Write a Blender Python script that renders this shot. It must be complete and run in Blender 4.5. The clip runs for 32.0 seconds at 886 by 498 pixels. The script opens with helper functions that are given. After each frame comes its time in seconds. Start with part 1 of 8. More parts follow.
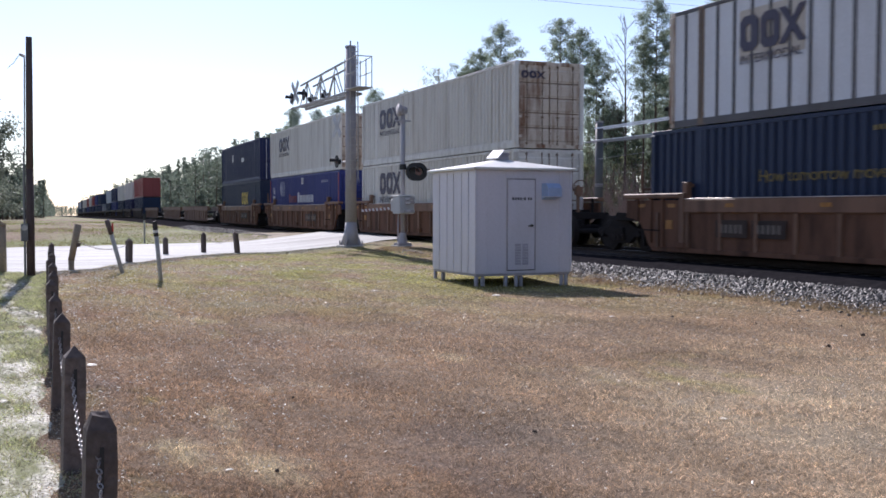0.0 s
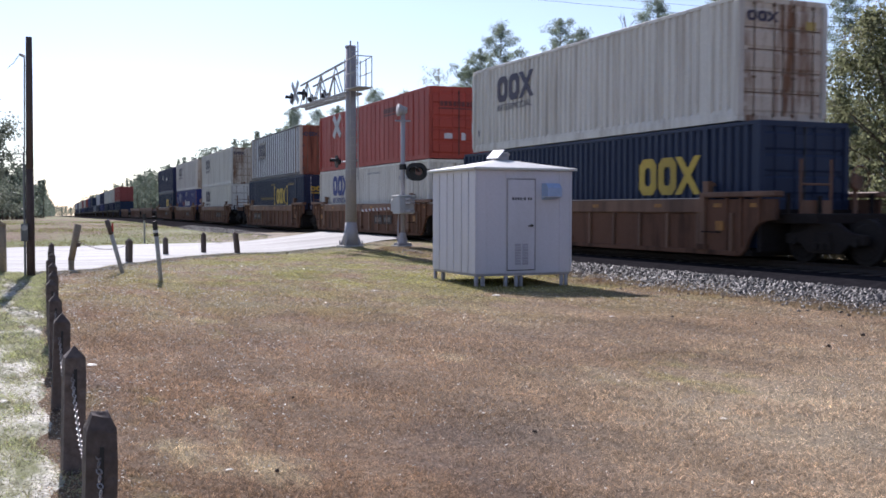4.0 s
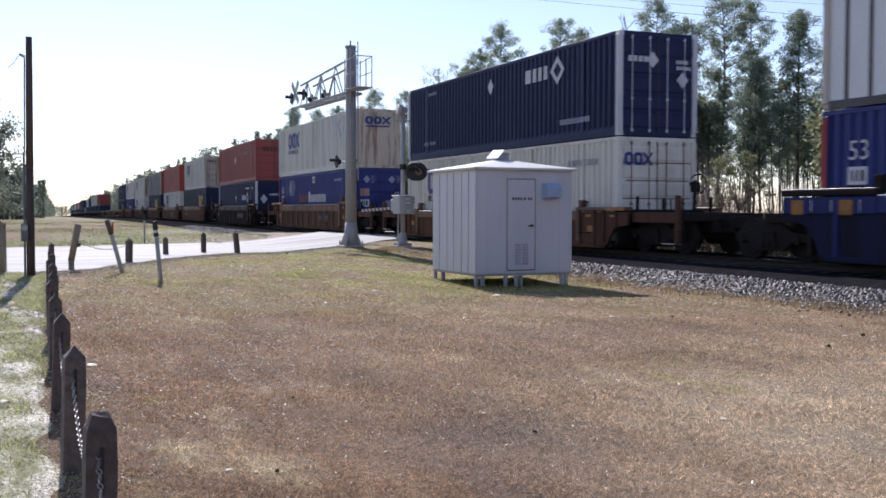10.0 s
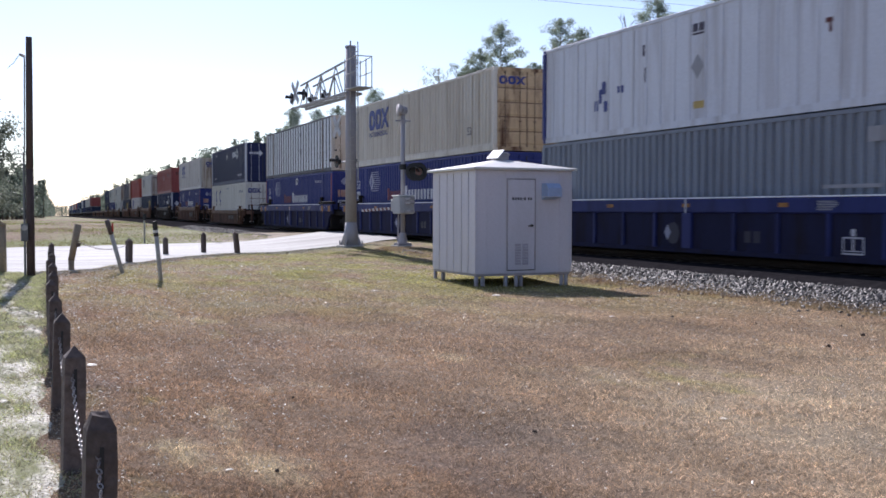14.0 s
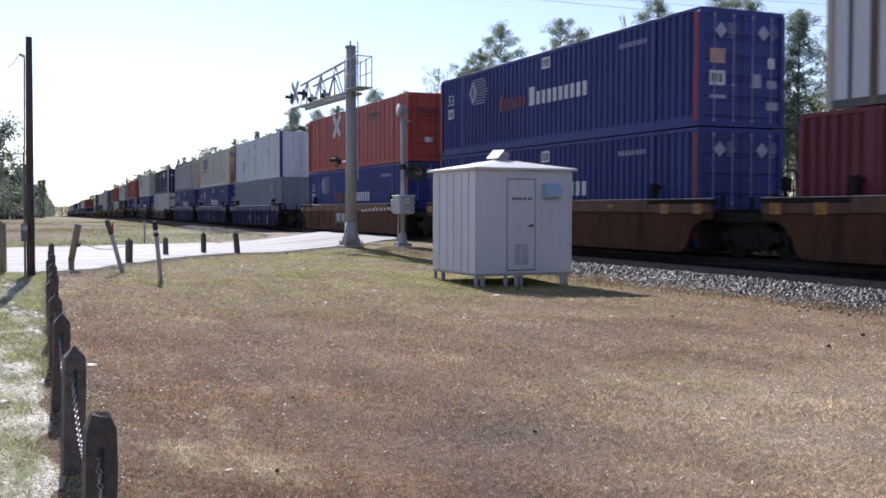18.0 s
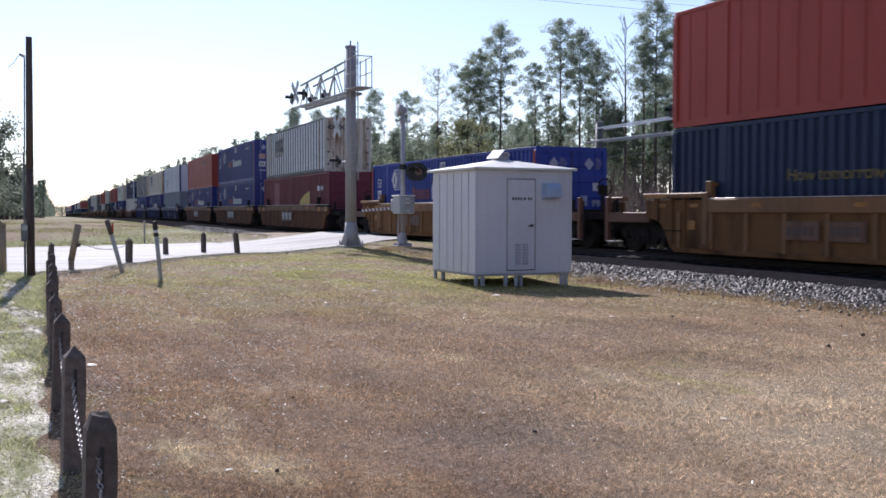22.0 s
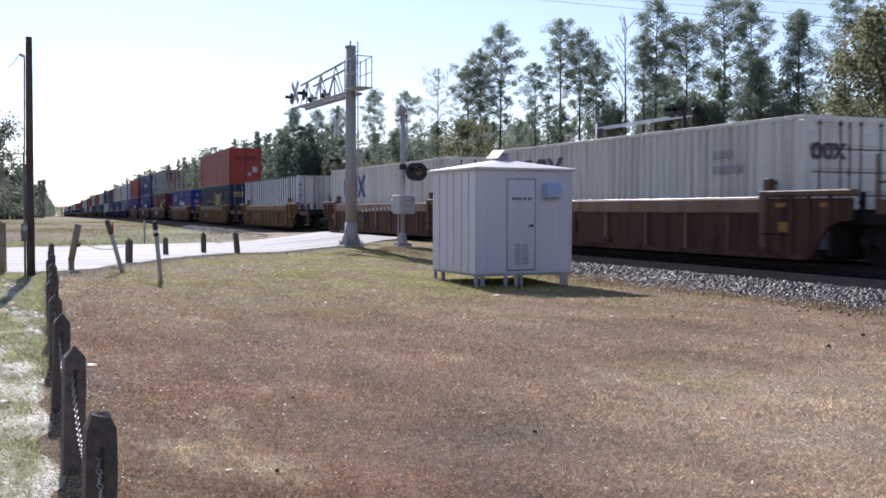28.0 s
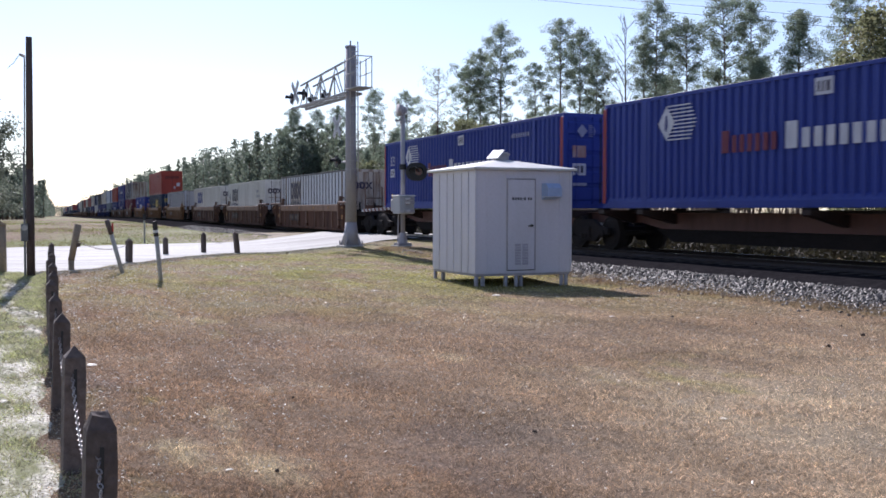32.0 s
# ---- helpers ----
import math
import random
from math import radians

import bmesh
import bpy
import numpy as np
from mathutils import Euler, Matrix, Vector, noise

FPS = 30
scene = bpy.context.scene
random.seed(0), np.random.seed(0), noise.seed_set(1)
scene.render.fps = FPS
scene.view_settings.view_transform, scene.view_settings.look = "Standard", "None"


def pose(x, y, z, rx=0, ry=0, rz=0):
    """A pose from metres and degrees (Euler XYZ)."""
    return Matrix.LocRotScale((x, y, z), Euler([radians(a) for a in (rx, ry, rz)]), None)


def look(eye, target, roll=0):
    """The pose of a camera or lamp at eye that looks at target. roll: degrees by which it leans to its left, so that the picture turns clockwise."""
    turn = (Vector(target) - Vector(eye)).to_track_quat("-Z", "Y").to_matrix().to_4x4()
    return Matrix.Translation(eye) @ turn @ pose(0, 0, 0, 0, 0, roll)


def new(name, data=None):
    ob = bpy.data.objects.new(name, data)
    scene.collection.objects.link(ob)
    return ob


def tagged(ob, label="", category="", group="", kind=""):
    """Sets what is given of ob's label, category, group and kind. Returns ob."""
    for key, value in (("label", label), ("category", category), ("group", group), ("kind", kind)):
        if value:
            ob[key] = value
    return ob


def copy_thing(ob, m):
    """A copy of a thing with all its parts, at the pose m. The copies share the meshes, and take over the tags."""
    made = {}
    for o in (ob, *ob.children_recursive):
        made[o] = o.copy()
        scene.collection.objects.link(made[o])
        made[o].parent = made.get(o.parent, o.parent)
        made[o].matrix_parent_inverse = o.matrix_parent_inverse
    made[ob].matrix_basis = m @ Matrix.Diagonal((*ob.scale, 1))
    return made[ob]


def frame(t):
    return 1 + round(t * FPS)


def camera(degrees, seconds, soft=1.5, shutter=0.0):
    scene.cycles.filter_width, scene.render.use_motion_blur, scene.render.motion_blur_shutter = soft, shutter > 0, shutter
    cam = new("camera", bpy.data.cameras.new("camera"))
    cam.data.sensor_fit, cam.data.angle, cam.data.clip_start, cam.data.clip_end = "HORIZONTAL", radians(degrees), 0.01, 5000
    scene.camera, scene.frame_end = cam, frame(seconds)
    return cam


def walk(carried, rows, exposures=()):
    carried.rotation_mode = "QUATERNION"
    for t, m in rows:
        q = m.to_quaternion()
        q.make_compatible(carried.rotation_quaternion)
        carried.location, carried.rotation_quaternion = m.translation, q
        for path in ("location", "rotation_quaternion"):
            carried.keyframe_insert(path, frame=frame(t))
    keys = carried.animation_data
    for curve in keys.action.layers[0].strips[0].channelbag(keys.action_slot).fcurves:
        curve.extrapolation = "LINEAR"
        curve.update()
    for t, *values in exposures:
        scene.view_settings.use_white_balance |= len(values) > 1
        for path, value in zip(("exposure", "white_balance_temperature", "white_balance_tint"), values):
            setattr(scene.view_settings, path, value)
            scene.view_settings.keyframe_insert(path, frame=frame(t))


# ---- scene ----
cam = camera(46.63, 32.0, soft=1.62, shutter=0.25)
EYE_Z = 1.62
YAW = radians(24.0)
DIP = radians(-2.164)
EYE = Vector((0, 0, EYE_Z))
AIM = EYE + Vector((math.sin(YAW) * math.cos(DIP), math.cos(YAW) * math.cos(DIP), math.sin(DIP))) * 10
walk(cam, [(0.0, look(EYE, AIM, 0.1)), (32.0, look(EYE, AIM, 0.1))], exposures=[(0.0, 0.48, 6000, 22), (32.0, 0.48, 6000, 22)])

# ---- light ----
SUN_AZ = radians(5.7)      # from +y towards +x
SUN_EL = radians(35)
world = bpy.data.worlds.new("sky")
scene.world = world
world.use_nodes = True
wn = world.node_tree.nodes
sky = wn.new("ShaderNodeTexSky")
sky.sky_type = "NISHITA"
sky.sun_disc = False
sky.sun_elevation = SUN_EL
sky.sun_rotation = SUN_AZ
sky.air_density, sky.dust_density, sky.ozone_density = 1.0, 0.2, 2.5
wn["Background"].inputs[1].default_value = 0.1
soft = wn.new("ShaderNodeHueSaturation")
soft.inputs["Saturation"].default_value = 0.85
world.node_tree.links.new(sky.outputs[0], soft.inputs["Color"])
world.node_tree.links.new(soft.outputs[0], wn["Background"].inputs[0])
sun_data = bpy.data.lights.new("sun", "SUN")
sun_data.energy, sun_data.angle, sun_data.color = 4.6, radians(0.53), (1.0, 0.95, 0.87)
sun = new("sun", sun_data)
to_sun = Vector((math.sin(SUN_AZ) * math.cos(SUN_EL), math.cos(SUN_AZ) * math.cos(SUN_EL), math.sin(SUN_EL)))
sun.matrix_world = look(to_sun * 60, (0, 0, 0))


# ---- small tools ----
def smooth(a, b, x):
    t = np.clip((x - a) / (b - a), 0, 1)
    return t * t * (3 - 2 * t)


class Mesh:
    """Points and faces that become one mesh."""

    def __init__(self):
        self.v, self.f = [], []

    def add(self, verts, faces):
        n = len(self.v)
        self.v += [tuple(p) for p in verts]
        self.f += [tuple(i + n for i in f) for f in faces]
        return self

    def box(self, x0, x1, y0, y1, z0, z1):
        return self.add([(x, y, z) for z in (z0, z1) for y in (y0, y1) for x in (x0, x1)],
                        [(0, 2, 3, 1), (4, 5, 7, 6), (0, 1, 5, 4), (2, 6, 7, 3), (0, 4, 6, 2), (1, 3, 7, 5)])

    def tube(self, a, b, r, r2=None, n=8):
        a, b = Vector(a), Vector(b)
        r2 = r if r2 is None else r2
        d = (b - a).normalized()
        u = d.orthogonal().normalized()
        w = d.cross(u)
        ring = [(math.cos(2 * math.pi * i / n), math.sin(2 * math.pi * i / n)) for i in range(n)]
        pts = [a + (u * c + w * s) * r for c, s in ring] + [b + (u * c + w * s) * r2 for c, s in ring]
        faces = [(i, (i + 1) % n, n + (i + 1) % n, n + i) for i in range(n)]
        return self.add(pts, faces + [tuple(range(n - 1, -1, -1)), tuple(range(n, 2 * n))])

    def bar(self, a, b, w, h=None):
        """A square bar from a to b."""
        a, b = Vector(a), Vector(b)
        h = h or w
        d = (b - a).normalized()
        u = d.cross(Vector((0, 0, 1)))
        u = Vector((1, 0, 0)) if u.length < 1e-4 else u.normalized()
        k = u.cross(d).normalized()
        pts = [p + u * (sx * w / 2) + k * (sz * h / 2) for p in (a, b) for sx, sz in ((-1, -1), (1, -1), (1, 1), (-1, 1))]
        return self.add(pts, [(0, 3, 2, 1), (4, 5, 6, 7), (0, 1, 5, 4), (1, 2, 6, 5), (2, 3, 7, 6), (3, 0, 4, 7)])

    def prism(self, poly, lo, hi, axis="x"):
        """A polygon of (a, b) pairs drawn out along one axis."""
        at = {"x": lambda p, c: (c, p[0], p[1]), "y": lambda p, c: (p[0], c, p[1]), "z": lambda p, c: (p[0], p[1], c)}[axis]
        n = len(poly)
        self.add([at(p, lo) for p in poly] + [at(p, hi) for p in poly],
                 [(i, (i + 1) % n, n + (i + 1) % n, n + i) for i in range(n)] + [tuple(range(n - 1, -1, -1)), tuple(range(n, 2 * n))])
        return self

    def done(self, bevel=0.0, flat=True):
        me = bpy.data.meshes.new("mesh")
        me.from_pydata(self.v, [], self.f)
        bm = bmesh.new()
        bm.from_mesh(me)
        bmesh.ops.recalc_face_normals(bm, faces=bm.faces)
        if bevel:
            bmesh.ops.bevel(bm, geom=bm.edges[:], offset=bevel, segments=1, affect="EDGES", profile=0.5)
        bm.to_mesh(me)
        bm.free()
        if not flat:
            me.polygons.foreach_set("use_smooth", [True] * len(me.polygons))
        me.materials.append(None)
        return me


def part(name, mesh, material, parent=None, label="", m=None, bevel=0.0, flat=True):
    """One mesh object, of a Mesh or of mesh data that is shared, under its thing."""
    me = mesh.done(bevel, flat) if isinstance(mesh, Mesh) else mesh
    ob = new(name, me)
    if m is not None:
        ob.matrix_basis = m
    ob.parent = parent
    ob.material_slots[0].link = "OBJECT"
    ob.material_slots[0].material = material
    if label:
        ob["label"] = label
    return ob


def thing(name, m, label, category, group="", kind=""):
    ob = new(name)
    ob.empty_display_size = 0.1
    ob.matrix_basis = m
    return tagged(ob, label, category, group, kind)


def raw_mesh(verts, faces):
    """A mesh of many pieces from arrays; faces all have the same number of corners."""
    verts, faces = np.asarray(verts, np.float32), np.asarray(faces, np.int32)
    me = bpy.data.meshes.new("mesh")
    k = faces.shape[1]
    me.vertices.add(len(verts))
    me.vertices.foreach_set("co", verts.ravel())
    me.loops.add(faces.size)
    me.loops.foreach_set("vertex_index", faces.ravel())
    me.polygons.add(len(faces))
    me.polygons.foreach_set("loop_start", np.arange(0, faces.size, k, dtype=np.int32))
    me.update(calc_edges=True)
    me.materials.append(None)
    return me


def torus_mesh(r, tube, stretch):
    v, f = [], []
    n, k = 10, 5
    for i in range(n):
        a = 2 * math.pi * i / n
        for j in range(k):
            b = 2 * math.pi * j / k
            q = r + tube * math.cos(b)
            v.append((q * math.cos(a) * stretch, q * math.sin(a), tube * math.sin(b)))
            f.append((i * k + j, ((i + 1) % n) * k + j, ((i + 1) % n) * k + (j + 1) % k, i * k + (j + 1) % k))
    return raw_mesh(v, f)


# ---- materials ----
def surf(name, base, rough=0.6, metal=0.0, var=0.2, scale=3.0, dirt=None, amount=0.35, dirt_scale=0.8, bump=0.15, bump_scale=40.0,
         stretch=(1, 1, 1), spec=0.4, island=0.0, through_light=0.0, reach=(0.46, 0.72)):
    """A surface with fine grain, broad wear and relief; sizes in metres. stretch draws the stains out along an axis."""
    ma = bpy.data.materials.new(name)
    ma.use_nodes = True
    nt = ma.node_tree
    nd, lk = nt.nodes, nt.links.new
    bsdf = nd["Principled BSDF"]
    co = nd.new("ShaderNodeTexCoord")
    mp = nd.new("ShaderNodeMapping")
    mp.inputs["Scale"].default_value = stretch
    lk(co.outputs["Object"], mp.inputs[0])
    info = nd.new("ShaderNodeObjectInfo")
    fine = nd.new("ShaderNodeTexNoise")
    fine.inputs["Scale"].default_value, fine.inputs["Detail"].default_value = scale * 6, 6
    lk(co.outputs["Object"], fine.inputs["Vector"])
    broad = nd.new("ShaderNodeTexNoise")
    broad.inputs["Scale"].default_value, broad.inputs["Detail"].default_value, broad.inputs["Roughness"].default_value = dirt_scale, 7, 0.62
    shift = nd.new("ShaderNodeVectorMath")
    shift.operation = "MULTIPLY_ADD"
    shift.inputs[1].default_value = (7, 13, 5)
    lk(info.outputs["Random"], shift.inputs[0])
    lk(mp.outputs[0], shift.inputs[2])
    lk(shift.outputs[0], broad.inputs["Vector"])
    hsv = nd.new("ShaderNodeHueSaturation")
    hsv.inputs["Color"].default_value = (*base, 1)
    rng = nd.new("ShaderNodeMapRange")
    rng.inputs["From Min"].default_value, rng.inputs["From Max"].default_value = 0.25, 0.75
    rng.inputs["To Min"].default_value, rng.inputs["To Max"].default_value = 1 - var, 1 + var
    lk(fine.outputs[0], rng.inputs[0])
    value = rng.outputs[0]
    if island:
        geo = nd.new("ShaderNodeNewGeometry")
        r2 = nd.new("ShaderNodeMapRange")
        r2.inputs["To Min"].default_value, r2.inputs["To Max"].default_value = 1 - island, 1 + island
        lk(geo.outputs["Random Per Island"], r2.inputs[0])
        mul = nd.new("ShaderNodeMath")
        mul.operation = "MULTIPLY"
        lk(value, mul.inputs[0])
        lk(r2.outputs[0], mul.inputs[1])
        value = mul.outputs[0]
    lk(value, hsv.inputs["Value"])
    mix = nd.new("ShaderNodeMix")
    mix.data_type = "RGBA"
    ramp = nd.new("ShaderNodeMapRange")
    ramp.inputs["From Min"].default_value, ramp.inputs["From Max"].default_value = reach
    ramp.inputs["To Max"].default_value = amount
    lk(broad.outputs[0], ramp.inputs[0])
    lk(ramp.outputs[0], mix.inputs[0])
    lk(hsv.outputs[0], mix.inputs[6])
    mix.inputs[7].default_value = (*(dirt or [c * 0.55 for c in base]), 1)
    lk(mix.outputs[2], bsdf.inputs["Base Color"])
    bsdf.inputs["Roughness"].default_value, bsdf.inputs["Metallic"].default_value = rough, metal
    bsdf.inputs["Specular IOR Level"].default_value = spec
    rr = nd.new("ShaderNodeMapRange")
    rr.inputs["To Min"].default_value, rr.inputs["To Max"].default_value = max(rough - 0.1, 0.05), min(rough + 0.15, 1)
    lk(broad.outputs[0], rr.inputs[0])
    lk(rr.outputs[0], bsdf.inputs["Roughness"])
    if bump:
        bn = nd.new("ShaderNodeTexNoise")
        bn.inputs["Scale"].default_value, bn.inputs["Detail"].default_value = bump_scale, 4
        lk(co.outputs["Object"], bn.inputs["Vector"])
        bu = nd.new("ShaderNodeBump")
        bu.inputs["Strength"].default_value, bu.inputs["Distance"].default_value = bump, 0.02
        lk(bn.outputs[0], bu.inputs["Height"])
        lk(bu.outputs[0], bsdf.inputs["Normal"])
    if through_light:
        tr = nd.new("ShaderNodeBsdfTranslucent")
        lk(mix.outputs[2], tr.inputs[0])
        ms = nd.new("ShaderNodeMixShader")
        ms.inputs[0].default_value = through_light
        lk(bsdf.outputs[0], ms.inputs[1])
        lk(tr.outputs[0], ms.inputs[2])
        lk(ms.outputs[0], nd["Material Output"].inputs[0])
    return ma


RUST = (0.14, 0.055, 0.025)
GRIME = (0.05, 0.042, 0.036)
V_STREAK = (1, 2.2, 0.22)
M = {
    "steel_grey": surf("galvanised steel", (0.36, 0.345, 0.36), 0.6, 0.15, 0.1, dirt=(0.24, 0.215, 0.21), amount=0.55, stretch=V_STREAK),
    "silver": surf("dull aluminium paint", (0.38, 0.37, 0.35), 0.7, 0.0, 0.12, dirt=(0.16, 0.14, 0.12), amount=0.5),
    "black": surf("black paint", (0.015, 0.015, 0.016), 0.5, 0, 0.2, dirt=(0.06, 0.05, 0.045)),
    "hut_white": surf("white hut enamel", (0.585, 0.565, 0.615), 0.42, 0, 0.05, dirt=(0.42, 0.41, 0.4), amount=0.4, stretch=V_STREAK, bump=0.04),
    "hut_roof": surf("white roof sheet", (0.63, 0.63, 0.6), 0.5, 0, 0.06, dirt=(0.4, 0.38, 0.34)),
    "louvre": surf("grey louvre", (0.4, 0.38, 0.42), 0.6, 0, 0.1, dirt=(0.25, 0.23, 0.24), amount=0.6),
    "hut_blue": surf("pale blue vent hood", (0.33, 0.42, 0.6), 0.45, 0, 0.06),
    "concrete": surf("weathered concrete", (0.42, 0.4, 0.36), 0.9, 0, 0.2, dirt=(0.24, 0.22, 0.19), bump=0.4),
    "post_wood": surf("dark weathered timber", (0.125, 0.095, 0.082), 0.85, 0, 0.35, 4, dirt=(0.045, 0.033, 0.03), amount=0.7, stretch=(3, 3, 0.3), bump=0.8, bump_scale=25),
    "pole_wood": surf("creosoted pole timber", (0.06, 0.04, 0.035), 0.8, 0, 0.35, 4, dirt=(0.12, 0.09, 0.075), amount=0.6, stretch=(5, 5, 0.15), bump=0.5),
    "pale_wood": surf("bleached timber", (0.3, 0.24, 0.17), 0.85, 0, 0.25, 4, dirt=(0.14, 0.1, 0.07), amount=0.6, stretch=(4, 4, 0.3), bump=0.6),
    "chain": surf("chain steel", (0.3, 0.28, 0.27), 0.3, 0.9, 0.2, dirt=RUST),
    "red": surf("red reflector", (0.45, 0.03, 0.02), 0.4),
    "amber": surf("amber reflector", (0.33, 0.14, 0.02), 0.5, dirt=(0.1, 0.05, 0.025), amount=0.8, dirt_scale=5),
    "white": surf("white paint", (0.74, 0.74, 0.73), 0.5, 0, 0.06, dirt=(0.4, 0.37, 0.33)),
    "rail": surf("worn rail steel", (0.04, 0.032, 0.03), 0.7, 0.1, 0.2, dirt=(0.04, 0.024, 0.018), amount=0.6, spec=0.2),
    "rail_top": surf("polished rail head", (0.6, 0.58, 0.55), 0.2, 1.0, 0.05, bump=0),
    "tie": surf("tie timber", (0.05, 0.04, 0.033), 0.9, 0, 0.3, bump=0.6),
    "underframe": surf("dark oily steel", (0.02, 0.017, 0.0165), 0.85, 0.0, 0.3, dirt=(0.036, 0.029, 0.025), amount=0.6, spec=0.1),
    "wheel": surf("wheel steel", (0.022, 0.019, 0.018), 0.8, 0.0, 0.3, dirt=(0.04, 0.03, 0.024), spec=0.12),
    "box_grey": surf("pale grey enamel", (0.45, 0.45, 0.46), 0.5, 0, 0.08, dirt=(0.28, 0.25, 0.22), amount=0.4),
    "box_dark": surf("dull grey-green enamel", (0.12, 0.125, 0.125), 0.55, 0, 0.1, dirt=(0.07, 0.06, 0.055), amount=0.5),
    # Pale tone that puts sunlight on the cars' top edges.
    "bright_edge": surf("pale steel for bright edges", (0.62, 0.57, 0.52), 0.4, 0.2, 0.1, dirt=(0.26, 0.2, 0.15), amount=0.8, dirt_scale=1.6, stretch=(1, 0.8, 1), bump=0),
    # Near-white tone puts sun on the far signal's rails and blue chord edges.
    "sunlit_steel": surf("sunlit-bright galvanised rail", (0.85, 0.85, 0.86), 0.4, 0.0, 0.03),
    "dull_stripe": surf("faded red stripe", (0.16, 0.05, 0.045), 0.7, 0, 0.15),
    "lens": surf("dark lamp lens", (0.1, 0.012, 0.01), 0.15),
    "wire": surf("black wire", (0.02, 0.02, 0.02), 0.5, bump=0),
}


# ---- lie of the land and the line of the track ----
TRACK_X = 17.085
CURVE, BEND = 6.34e-4, 78.1
RAIL_Z = 0.50


def track(s):
    """The track's centre s metres on, and its heading from +y towards +x."""
    s = float(s)
    if s < 0:
        return TRACK_X, s, 0.0
    if s < BEND:
        return TRACK_X + CURVE * s * s / 2, s - CURVE ** 2 * s ** 3 / 6, CURVE * s
    h = CURVE * BEND
    return (TRACK_X + CURVE * BEND ** 2 / 2 + (s - BEND) * math.sin(h), BEND - CURVE ** 2 * BEND ** 3 / 6 + (s - BEND) * math.cos(h), h)


def fall(y):
    """The land slopes gently away beyond the crossing."""
    return -0.0054 * 18.0 * np.logaddexp(0.0, (np.clip(np.asarray(y, float), -200, 3000) - 150.0) / 18.0)


def beside(s, off, z):
    """A point off metres to the right of the track."""
    x, y, h = track(s)
    return (x + off * math.cos(h), y - off * math.sin(h), z + float(fall(y)))


def track_x(y):
    """The track's x at y, for arrays."""
    y = np.asarray(y, float)
    h = CURVE * BEND
    return np.where(y < 0, TRACK_X, np.where(y < BEND, TRACK_X + CURVE * y * y / 2, TRACK_X + CURVE * BEND ** 2 / 2 + (y - BEND) * math.tan(h)))


def ground_z(x, y):
    """Height of the soil, which rises to the level crossing and under the ballast."""
    x, y = np.asarray(x, float), np.asarray(y, float)
    off = np.abs(x - track_x(y))
    rise = 0.36 * smooth(7.5, 1.5, off) * smooth(22, 36, y) * smooth(75, 55, y)
    dip = -0.06 * smooth(22, 8, y) * smooth(8, 3.5, off)
    lumps = 0.02 * np.sin(x * 1.3 + 0.7 * y) * np.sin(y * 0.9 - 0.4 * x)
    hollow = -0.09 * np.exp(-((x - 10.9) / 2.6) ** 2 - ((y - 19.6) / 2.6) ** 2)
    return rise + dip + hollow + lumps * smooth(3, 8, y) + fall(y)


